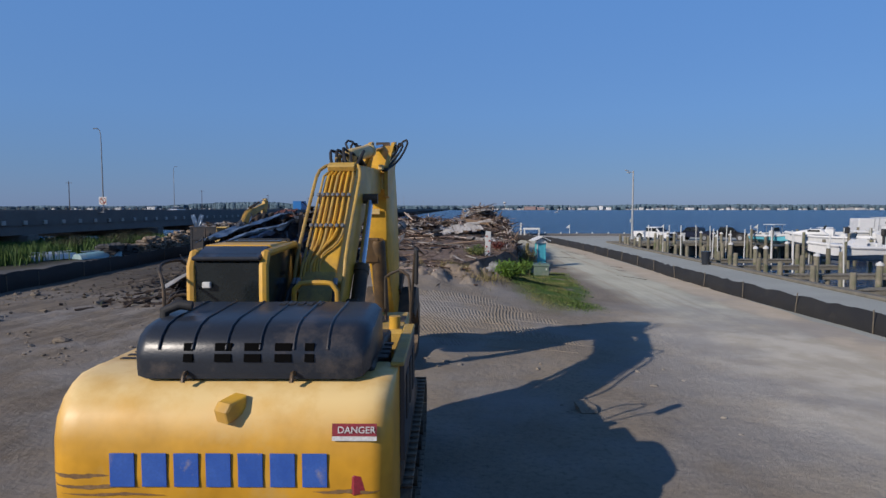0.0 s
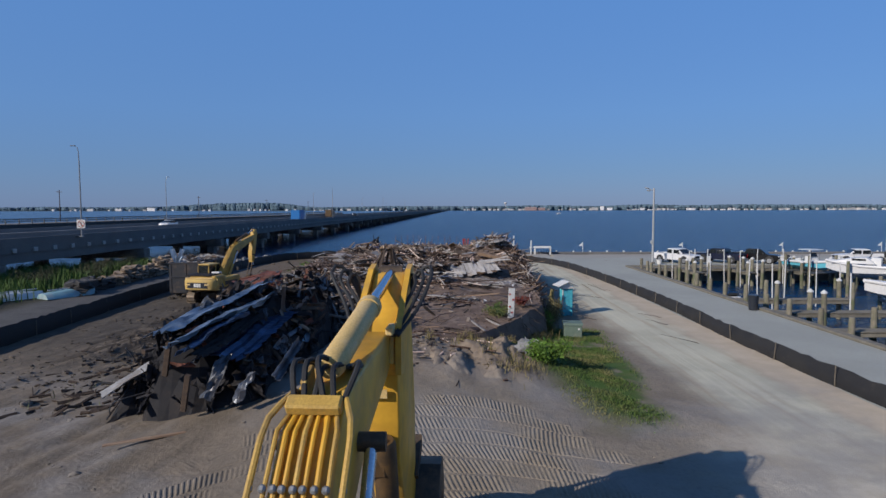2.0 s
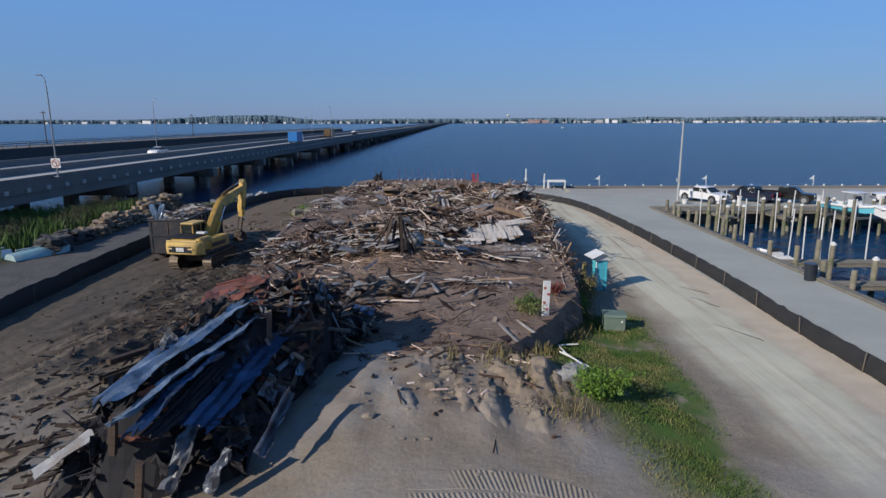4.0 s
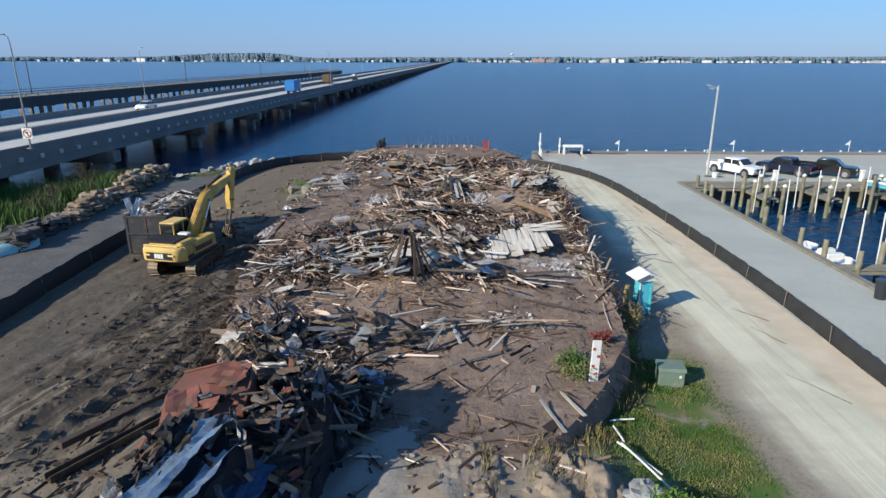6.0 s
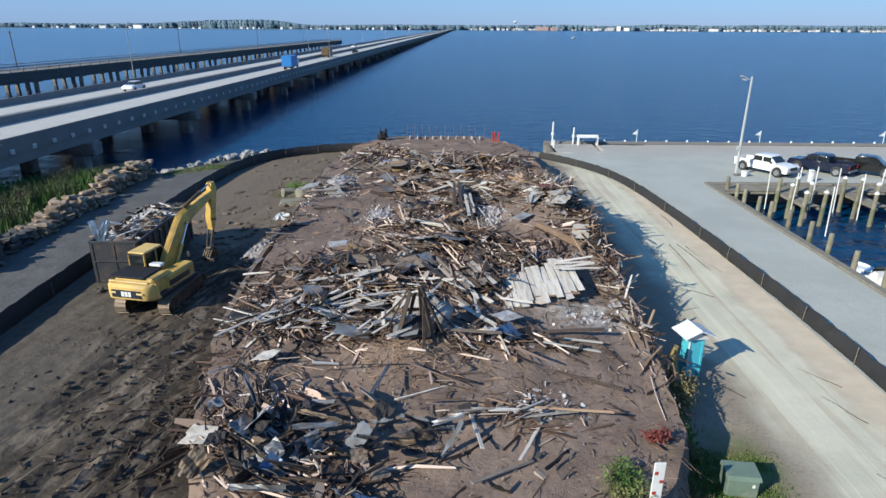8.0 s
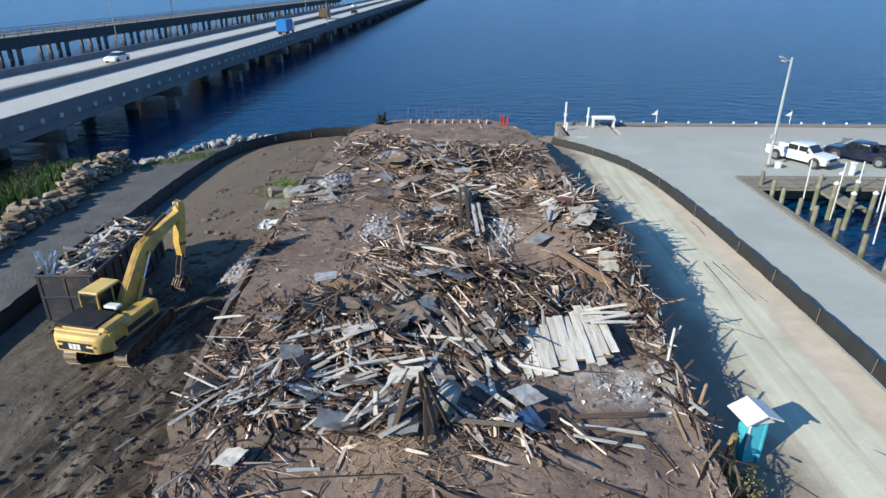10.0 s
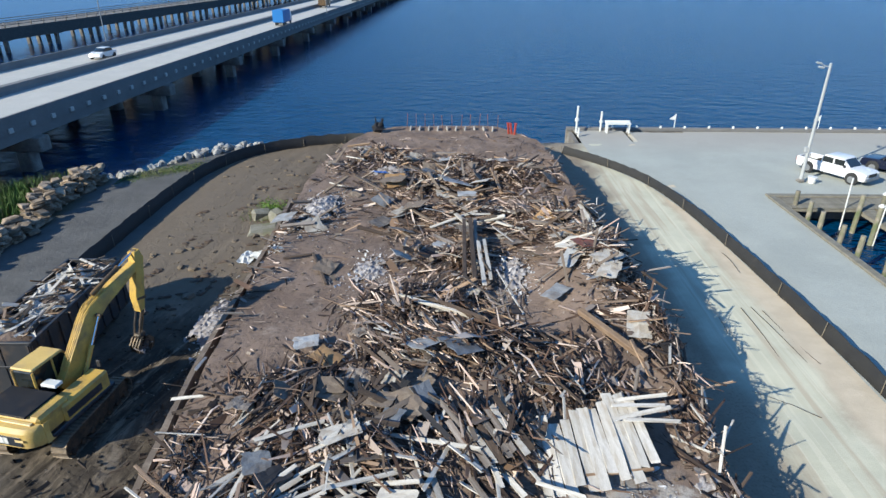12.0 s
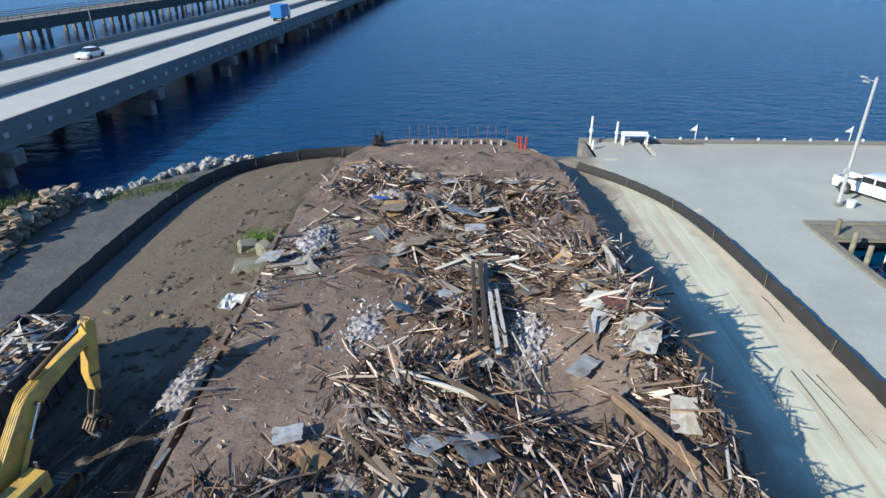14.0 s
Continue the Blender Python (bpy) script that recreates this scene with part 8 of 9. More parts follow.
for i in range(8):
    x, y = (q.uniform(7.0, 12.6), q.uniform(22, 72))
    g = Geo()
    a, l = q.gauss(1.9, 0.35), q.uniform(0.5, 2.6)
    pts = [(0, 0, 0)]
    for j in range(5):
        a += q.gauss(0, 0.15)
        pts.append((pts[-1][0] + math.cos(a) * l / 5, pts[-1][1] + math.sin(a) * l / 5, 0.01 + 0.02 * q.random()))
    g.tube(pts, 0.014, 5, 0.005)
    ob = solid("branch", g, M_WOODDARK, "thin dark branch lying on the gravel drive", "branch", "loose branches")
    ob.matrix_basis = pose(x, y, ground_z(x, y) + 0.03)

for line in [[(11.81, 58.76), (12.03, 56.32), (12.2, 54.11)], [(11.27, 58.64), (11.27, 56.3), (11.13, 53.53)], [(12.79, 64.97), (12.88, 63.86), (12.76, 62.41)], [(12.25, 58.42), (12.45, 55.69), (12.7, 53.94)]]:
    g = Geo().tube([(x - line[0][0], y - line[0][1], 0.02 * math.sin(x * 9)) for x, y, _ in along([(*p, 0) for p in line], 0.25)], 0.018, 5, 0.008)
    ob = solid("branch", g, M_WOODDARK, "long thin dark branch half buried in the sandy drive", "branch", "loose branches")
    ob.matrix_basis = pose(line[0][0], line[0][1], ground_z(*line[0]) + 0.02)

# crawler prints: ribbed bands pressed into the sand
def print_band(g, line, width, slant, seed):
    pts = along(line, 0.03)
    rows = []
    for i, p in enumerate(pts):
        t = (pts[min(i + 1, len(pts) - 1)] - pts[max(i - 1, 0)]).normalized()
        nrm = Vector((-t.y, t.x, 0))
        amp = 0.014 * smooth01(-0.35, 0.25, wob(p.x, p.y, 0.7, seed)) * min(1, i / 12, (len(pts) - 1 - i) / 12)
        for k, u in enumerate((-0.5, -0.42, 0.0, 0.42, 0.5)):
            c = p + nrm * (u * width) + t * (slant * u * width)
            rib = amp * (1 if i % 4 in (1, 2) else -0.6) if 0 < k < 4 else -0.03
            rows.append((c.x, c.y, ground_z(c.x, c.y) + 0.012 + rib))
    g.add(rows, [(i * 5 + k, i * 5 + k + 1, (i + 1) * 5 + k + 1, (i + 1) * 5 + k) for i in range(len(pts) - 1) for k in range(4)])


g = Geo()
q = random.Random(15)
for n in range(9):
    y = 17.6 + 0.74 * n
    x0, x1 = -2.2 + q.uniform(-0.5, 0.5), 4.6 - 0.12 * n + q.uniform(-0.6, 0.5)
    print_band(g, [(x0, y + 0.15, 0), ((x0 + x1) / 2, y + 0.3, 0), (x1, y - 0.35, 0)], 0.7, q.uniform(-0.35, -0.15), n)
for n in range(4):
    y = 18.0 + 0.85 * n
    print_band(g, [(-8.6 + 0.5 * n, y - 1.0, 0), (-6.2, y + 0.5, 0), (-3.6, y + 1.9, 0)], 0.62, 0.25, 20 + n)
tagged(new("crawler_prints", g.mesh("crawler_prints", M_GROUND, False, False)), "ribbed crawler prints pressed into sandy ground", "tracks", kind="stuff")
g = Geo()
for i in range(3600):
    west = i % 5 < 4
    x, y = (q.uniform(-21.5, -9.5), q.uniform(13, 84)) if west else (q.uniform(-9, 6), q.uniform(10, 31))
    if inside(RIM, x, y) or (x > -13 and wob(x, y, 0.4, 3) < 0) or (x > 0.3 and y > 22) or (y < 50 and wob(x, y, 0.5, 8) < 0.12):
        continue
    sz = q.uniform(0.03, 0.11) if q.random() < 0.95 else q.uniform(0.14, 0.35)
    g.blob((x, y, ground_z(x, y) + sz * 0.1), (sz * q.uniform(1, 2.2), sz * q.uniform(1, 2), sz * 0.8), i, 0.3, 6, 4)
tagged(new("clods", g.mesh("clods", M_GROUND, False, False)), "clods and stones on churned soil", "soil", kind="stuff")
g = Geo()
for i in range(520):
    x, y = q.gauss(-12.0, 1.8), q.uniform(24, 50)
    if inside(RIM, x, y) and x > -11:
        continue
    z = top_z(x, y) if inside(RIM, x, y) else ground_z(x, y)
    g.box((x, y, z + 0.04), (q.uniform(0.15, 0.9), q.uniform(0.03, 0.12), q.uniform(0.02, 0.06)), rot(q.uniform(0, 60), q.gauss(0, 8), q.gauss(60, 40)))
tagged(new("strewn_wood", g.mesh("strewn_wood", M_WOODDARK, False, False)), "broken wood strewn along the foot of the platform", "debris", kind="stuff")

# crusts of dark earth dropped by the machines
g = Geo()
for i in range(34):
    x, y, a = q.uniform(-20.5, -13.8), q.uniform(56, 84), q.gauss(1.0, 0.4)
    if inside(RIM, x, y) or x < -20.5 + 0.35 * max(y - 70, 0):
        continue
    for j in range(q.randrange(5, 13)):
        u, v = q.uniform(-0.9, 0.9), q.gauss(0, 0.1)
        px, py, sz = x + u * math.cos(a) - v * math.sin(a), y + u * math.sin(a) + v * math.cos(a), q.uniform(0.08, 0.3)
        g.blob((px, py, ground_z(px, py) + 0.02), (sz * 1.6, sz, sz * 0.6), i * 20 + j, 0.4, 6, 4)
tagged(new("earth_crusts", g.mesh("earth_crusts", M_WOODDARK, False, False)), "dark crusts of earth scattered over the dirt track", "soil", kind="stuff")

# torn turf and mud before the platform
g = Geo()
for i in range(200):
    x, y = q.gauss(-0.8, 2.0), q.uniform(26.5, 31.5)
    if inside(RIM, x, y) or x < -4.5 or x > 4.5 or wob(x, y, 0.9, 5) < -0.1:
        continue
    sz = 0.02 + 0.13 * q.random() ** 3
    g.blob((x, y, ground_z(x, y) + 0.05), (sz * q.uniform(1, 2.6), sz * q.uniform(1, 2), sz * 0.45), i, 0.4, 6, 4)
tagged(new("mud_clumps", g.mesh("mud_clumps", M_GROUND, False, False)), "torn clumps of mud before the platform", "soil", kind="stuff")
sp = []
for cx, cy, n in ((0.6, 29.6, 160), (1.6, 28.4, 300), (2.2, 27.0, 260), (0.9, 31.0, 160)):
    sp += [(x, y, ground_z(x, y)) for x, y in ((q.gauss(cx, 0.45), q.gauss(cy, 0.4)) for _ in range(n))]
blades("straw", sp, 0.06, 0.3, 0.012, M_DRYLEAF, "flattened straw tufts before the platform", "straw")

def bank(x, y):
    """Rain gullies in the bank of torn earth: steep sided ridges running down it."""
    edge = smooth01(-3.2, -1.8, x) * smooth01(3.0, 1.9, x) * smooth01(25.2, 26.6, y) * smooth01(31.6, 30.2, y)
    gully = abs(wob(x + 0.5 * wob(x, y, 0.6, 51), y * 0.22, 1.35, 52))
    z = 0.22 * min(gully * 2.2, 1) + 0.12 * abs(wob(x, y * 0.5, 3.1, 53)) + 0.06 * wob(x, y, 5.0, 54) + 0.04 * wob(x, y, 9.0, 55)
    z += 0.22 * math.exp(-((x - 1.9) / 0.6) ** 2 - ((y - 28.9) / 0.9) ** 2)
    return ground_z(x, y) - 0.12 + edge * z


g = Geo()
g.grid([-3.2 + 0.07 * i for i in range(90)], [25.2 + 0.07 * i for i in range(92)], lambda x, y: (x + 0.03 * wob(x, y, 4.0, 3), y, bank(x, y)))
tagged(new("mud_bank", g.mesh("mud_bank", M_GROUND, True, False)), "brown bank of torn earth cut by rain gullies", "soil", kind="stuff")
g = Geo()
for i in range(120):
    x, y = q.uniform(-4.5, 1.8), q.gauss(29.8, 1.7)
    z = top_z(x, y) if inside(RIM, x, y) else ground_z(x, y)
    l = 0.15 + 1.1 * q.random() ** 2.5
    g.box((x, y, z + 0.03), (l, q.uniform(0.02, 0.09), q.uniform(0.015, 0.05)), rot(q.uniform(0, 40), q.gauss(0, 7), q.uniform(0, 180)))
tagged(new("splintered_wood", g.mesh("splintered_wood", M_MIXED, False, False)), "splintered boards trodden into the mud", "debris", kind="stuff")

# withered weeds and roots along the foot of the platform
sp = []
rim_e = [p for p in RIM if p[0] > -1.5 and p[1] < 62]
for i in range(9000):
    x, y = q.choice(rim_e)
    if y < 32.5 and q.random() < 0.7:
        continue
    x, y = x + abs(q.gauss(0.15, 0.35)), y + q.uniform(-0.6, 0.5)
    if wob(x, y, 0.8, 21) > -0.1:
        sp.append((x, y, ground_z(x, y)))
blades("weeds", sp, 0.1, 0.5, 0.012, M_DRYLEAF, "withered straw-coloured weeds at the foot of the platform", "weeds")
g = Geo()
for i in range(170):
    x, y = q.choice(rim_e)
    z = top_z(x, y) - q.uniform(0.0, 0.25)
    pts = [(x - 0.3, y, z)]
    for j in range(4):
        pts.append((pts[-1][0] + q.uniform(0.0, 0.3), pts[-1][1] + q.gauss(0, 0.25), pts[-1][2] - q.uniform(-0.05, 0.4)))
    g.tube(pts, q.uniform(0.012, 0.04), 5, 0.006)
tagged(new("roots", g.mesh("roots", M_WOODDARK, False, False)), "dark roots and rods hanging over the platform edge", "roots", kind="stuff")

def broken_block(size, seed, jag=0.16):
    """An angular piece of broken stone."""
    q = random.Random(seed)
    g = Geo().box((0, 0, 0), size, ch=min(size) * 0.22)
    k = Vector(size) * jag
    corner = {}
    for i, v in enumerate(g.v):
        key = tuple(c > 0 for c in v)
        d = corner.setdefault(key, (q.uniform(-1, 1), q.uniform(-1, 1), q.uniform(-1, 1)))
        g.v[i] = tuple(v[a] + (d[a] + 0.25 * q.uniform(-1, 1)) * k[a] for a in range(3))
    return g


# broken concrete and white scraps west of the platform
for i, (x, y, sx, sy, sz, r) in enumerate(((-15.9, 69.6, 1.2, 0.8, 0.7, 20), (-14.7, 69.0, 0.9, 0.9, 0.9, 50), (-15.2, 67.6, 2.0, 1.4, 0.25, 10))):
    ob = solid("concrete_chunk", broken_block((sx, sy, sz), 40 + i, 0.14).moved(Matrix.Translation((0, 0, sz * 0.42))), M_MOSSY, "broken mossy block of stained concrete in the dirt", "concrete", "broken concrete")
    ob.matrix_basis = pose(x, y, ground_z(x, y) - 0.03, 0, 0, r)
ob = solid("concrete_post", Geo().tube([(0, 0, 0), (0.25, -0.5, 0.55), (0.45, -0.9, 0.95)], 0.15, 10), M_OLDCONC, "leaning pale pipe beside broken concrete", "pipe")
ob.matrix_basis = pose(-14.3, 69.0, 0.0)
for i, (x, y) in enumerate(((-14.3, 63.6), (-13.9, 64.1), (-14.9, 63.3))):
    ob = solid("signboard", sheet(1.2, 0.7, 0.25, 900 + i), M_WHITE, "bent white plastic panel lying in the dirt", "panel", "white panels")
    ob.matrix_basis = pose(x, y, ground_z(x, y) + 0.15, q.uniform(-15, 15), q.uniform(-20, 20), 40 * i)
lb = solid("long_beam", Geo().box((0, 0, 0), (3.6, 0.26, 0.22), ch=0.02), M_WOODDARK, "long dark beam lying in the churned soil", "beam")
lb.matrix_basis = pose(-13.0, 33.6, ground_z(-13, 33.6) + 0.15, 0, 2, 62)
lb = solid("long_plank", board(77, 2.6, 0.14, 0.04), M_WOODTAN, "pale plank lying on the sand", "plank")
lb.matrix_basis = pose(-8.4, 21.9, ground_z(-8.4, 21.9) + 0.06, 0, 0, 28)

# ---- stones and stacks by the service road ----
STONE = [broken_block((1, 0.8, 0.7), 70 + i, 0.2).mesh("stone", M_ROCK) for i in range(6)]
rip = thing("riprap", "line of pale angular stones along the shore", "riprap")
q = random.Random(17)
line = along([(-34.5, 77.2, 0), (-32.0, 79.0, 0), (-29.9, 80.6, 0), (-27.8, 82.7, 0), (-25.7, 85.3, 0), (-23.1, 87.4, 0), (-19.3, 89.6, 0), (-17.2, 90.6, 0), (-13.9, 91.2, 0), (-9.0, 90.9, 0)], 0.36)
for i, p in enumerate(line):
    for k in range(3):
        s_ = q.uniform(0.25, 0.75)
        ob = new("stone", q.choice(STONE))
        ob.parent = rip
        x, y = p.x + q.gauss(0, 0.5), p.y + q.gauss(0, 0.5)
        ob.matrix_basis = pose(x, y, max(ground_z(x, y), -0.75) + s_ * 0.22, q.uniform(0, 360), q.uniform(0, 360), q.uniform(0, 360)) @ Matrix.Diagonal((s_, s_, s_, 1))
SLAB = [[broken_block((1.0 - 0.08 * i, 0.62 + 0.05 * i, 0.3 + 0.04 * (i % 3)), 90 + i).mesh("slab", m) for i in range(5)] for m in (M_RUBBLE, M_ROCKDARK)]
for n in range(12):
    y = 53.4 + 2.1 * n
    x = -30.1 - 0.06 * (y - 55) + q.gauss(0, 0.2)
    dark = n < 3
    stck = thing("rubble_stack", "waist-high heap of dark broken slabs beside the road" if dark else "waist-high stack of tan broken slabs beside the road", "stone stack", "stacks by the road")
    stck.matrix_basis = pose(x, y, ground_z(x, y), 0, 0, q.uniform(-15, 15))
    tall = (4, 4, 3, 3, 4, 5, 4, 3, 5, 6, 6, 5)[n]
    for lay_ in range(tall):
        for a in range(3):
            for c in range(2):
                if q.random() < 0.07 * lay_:
                    continue
                ob = new("slab", q.choice(SLAB[1 if dark else 0]))
                ob.parent = stck
                s_ = q.uniform(0.7, 1.05)
                ob.matrix_basis = pose(-0.42 + 0.84 * c + q.gauss(0, 0.12), -0.72 + 0.72 * a + q.gauss(0, 0.1), 0.14 + 0.27 * lay_, q.uniform(-14, 14), q.uniform(-14, 14), q.uniform(0, 360)) @ Matrix.Diagonal((s_, s_, s_, 1))
for i, (x, y, r) in enumerate(((-29.8, 52.3, 62), (-32.9, 50.6, 60))):
    hull = thing("skiff", "small faded turquoise skiff turned over on the bank" if i == 0 else "small white skiff drawn up on the bank", "boat")
    hull.matrix_basis = pose(x, y, ground_z(x, y) + 0.05, 0, 0, r)
    g = Geo()
    us = [-1, -0.8, -0.4, 0, 0.4, 0.75, 1]
    vs = []
    for u_ in us:
        w = 0.75 * math.sqrt(max(1 - max(u_, 0) ** 3, 0.02))
        for a in range(7):
            t_ = -1 + a / 3
            vs.append((u_ * 2.0, w * t_, 0.62 * math.sqrt(max(1 - t_ * t_, 0)) * (0.7 + 0.3 * (1 - abs(u_)))))
    g.add(vs, [(k_ * 7 + a, k_ * 7 + a + 1, (k_ + 1) * 7 + a + 1, (k_ + 1) * 7 + a) for k_ in range(6) for a in range(6)] + [tuple(range(7)), tuple(range(42, 49))])
    part("hull", g, M_FADED if i == 0 else M_BOATHULL, hull, smooth=True)
    part("keel", Geo().box((0, 0, 0.62), (3.2, 0.06, 0.08), ch=0.01), M_WHITE, hull)

# ---- end of the platform ----
bar = Geo().tube([(0, 0, 0), (0.02, 0.01, 0.75), (0, 0, 1.45)], 0.025, 6).mesh("rebar", M_RUST)
for i in range(11):
    x = -7.6 + 0.83 * i
    ob = tagged(new("rebar", bar), "thin rusty reinforcing bar standing in the platform end", "rebar", "standing bars")
    ob.matrix_basis = pose(x, 87.6 + 0.3 * math.sin(i), top_z(x, 87.5) - 0.1, q.uniform(-4, 4), q.uniform(-5, 5), 0)
for i in range(10):
    ob = solid("form_block", Geo().box((0, 0, 0.14), (0.12, 0.9, 0.28), ch=0.02), M_WOODWHITE, "short pale timber between standing bars", "timber", "timbers at the platform end")
    ob.matrix_basis = pose(-7.2 + 0.83 * i, 87.2, top_z(-4, 87), 0, 0, q.uniform(-6, 6))
for x, y in ((1.7, 86.3), (2.15, 85.8), (1.95, 86.0)):
    ob = solid("red_post", Geo().box((0, 0, 0.55), (0.14, 0.14, 1.15), ch=0.015).box((0, 0, 1.12), (0.22, 0.22, 0.06), ch=0.01), M_PAINTRED, "red painted steel post at the platform end", "post", "red posts")
    ob.matrix_basis = pose(x, y, top_z(x, y) - 0.15, q.uniform(-8, 8), q.uniform(-10, 10), 20)
ob = solid("burnt_machine", Geo().blob((0, 0, 0.4), (1.1, 0.9, 0.9), 5, 0.3, 9, 7).box((0.3, 0, 0.9), (0.2, 0.3, 0.7), rot(10, 14, 0), ch=0.03).tube([(-0.2, 0, 0.6), (-0.3, 0.1, 1.4)], 0.05, 6), M_BLACKSHEET, "blackened lump of machinery at the platform end", "scrap metal")
ob.matrix_basis = pose(-10.0, 86.1, top_z(-10, 86))

# ---- the quay ----
def street_lamp_lot():
    t = thing("light_pole", "tall pale grey light pole with two heads beside the basin", "street lamp")
    t.matrix_basis = pose(24.05, 78.4, 0)
    part("pole", Geo().tube([(0, 0, 0), (0, 0, 9.0)], 0.14, 12, 0.09), M_POLE, t, smooth=True)
    part("base", Geo().box((0, 0, 0.12), (0.45, 0.45, 0.24), ch=0.04), M_OLDCONC, t)
    arm = part("lamp_arm", Geo().tube([(0, 0, 8.75), (-0.35, 0, 8.8), (-0.75, 0, 8.98)], 0.04, 8), M_POLE, t, smooth=True)
    for x, z in ((-0.85, 9.02), (-0.62, 8.72)):
        part("lamp_head", Geo().box((x, 0, z), (0.42, 0.26, 0.13), rot(0, 12, 0), ch=0.05), M_POLE, arm, "flat lamp head")
    part("box", Geo().box((-0.2, -0.02, 2.6), (0.22, 0.22, 0.4), ch=0.02), M_POLE, t)


street_lamp_lot()
t = thing("bucket", "white plastic bucket standing by the light pole", "bucket")
t.matrix_basis = pose(24.75, 78.1, 0)
part("body", Geo().tube([(0, 0, 0), (0, 0, 0.5)], 0.26, 14, 0.33), M_WHITE, t, smooth=True)
part("rim", Geo().tube([(0, 0, 0.46), (0, 0, 0.52)], 0.35, 14), M_WHITE, t, smooth=True)
cap_ = Geo().tube([(0, 0, 0), (0, 0, 0.12), (0, 0, 0.22)], [0.13, 0.13, 0.05], 8).mesh("kerb_cap", M_WHITE)
for i in range(26):
    ob = tagged(new("kerb_cap", cap_), "small white cap light on the quay kerb", "light", "cap lights")
    ob.matrix_basis = pose(10.5 + 2.45 * i, 94.35, 0.30)
for x in (19.2, 33.7, 48.2, 62.5):
    t = thing("pennant_pole", "white pole with a small white pennant on the quay", "flag", "quay pennants")
    t.matrix_basis = pose(x, 94.35, 0.29)
    part("pole", Geo().tube([(0, 0, 0), (0, 0, 1.45)], 0.04, 6), M_WHITE, t)
    part("pennant", Geo().add([(-0.04, y, z) for y in (-0.015, 0.015) for z in (0.85, 1.35)] + [(-0.62, y, 0.92) for y in (-0.015, 0.015)], [(0, 1, 4), (3, 2, 5), (0, 4, 5, 2), (1, 3, 5, 4), (0, 2, 3, 1)]), M_WHITE, t)
t = thing("quay_table", "white painted fish-cleaning table on the quay", "table")
t.matrix_basis = pose(13.2, 93.3, 0)
part("tabletop", Geo().box((0, 0, 0.98), (2.5, 0.8, 0.1), ch=0.02), M_WHITE, t)
for x in (-1.1, 1.1):
    for y in (-0.3, 0.3):
        part("leg", Geo().box((x, y, 0.47), (0.14, 0.12, 0.94), ch=0.01), M_WHITE, t)
part("shelf", Geo().box((0, 0.35, 1.1), (2.5, 0.06, 0.2), ch=0.01), M_WHITE, t)
for x, y, h in ((9.05, 93.2, 2.7), (11.65, 94.0, 2.0), (9.0, 91.6, 0.9)):
    t = thing("white_post", "white painted post at the corner of the quay", "post", "quay posts")
    t.matrix_basis = pose(x, y, 0)
    part("shaft", Geo().tube([(0, 0, 0), (0, 0, h)], 0.10, 10), M_WHITE, t)
    part("finial", Geo().tube([(0, 0, h * 0.45), (0, 0, h * 0.55)], 0.2, 10), M_WHITE, t)


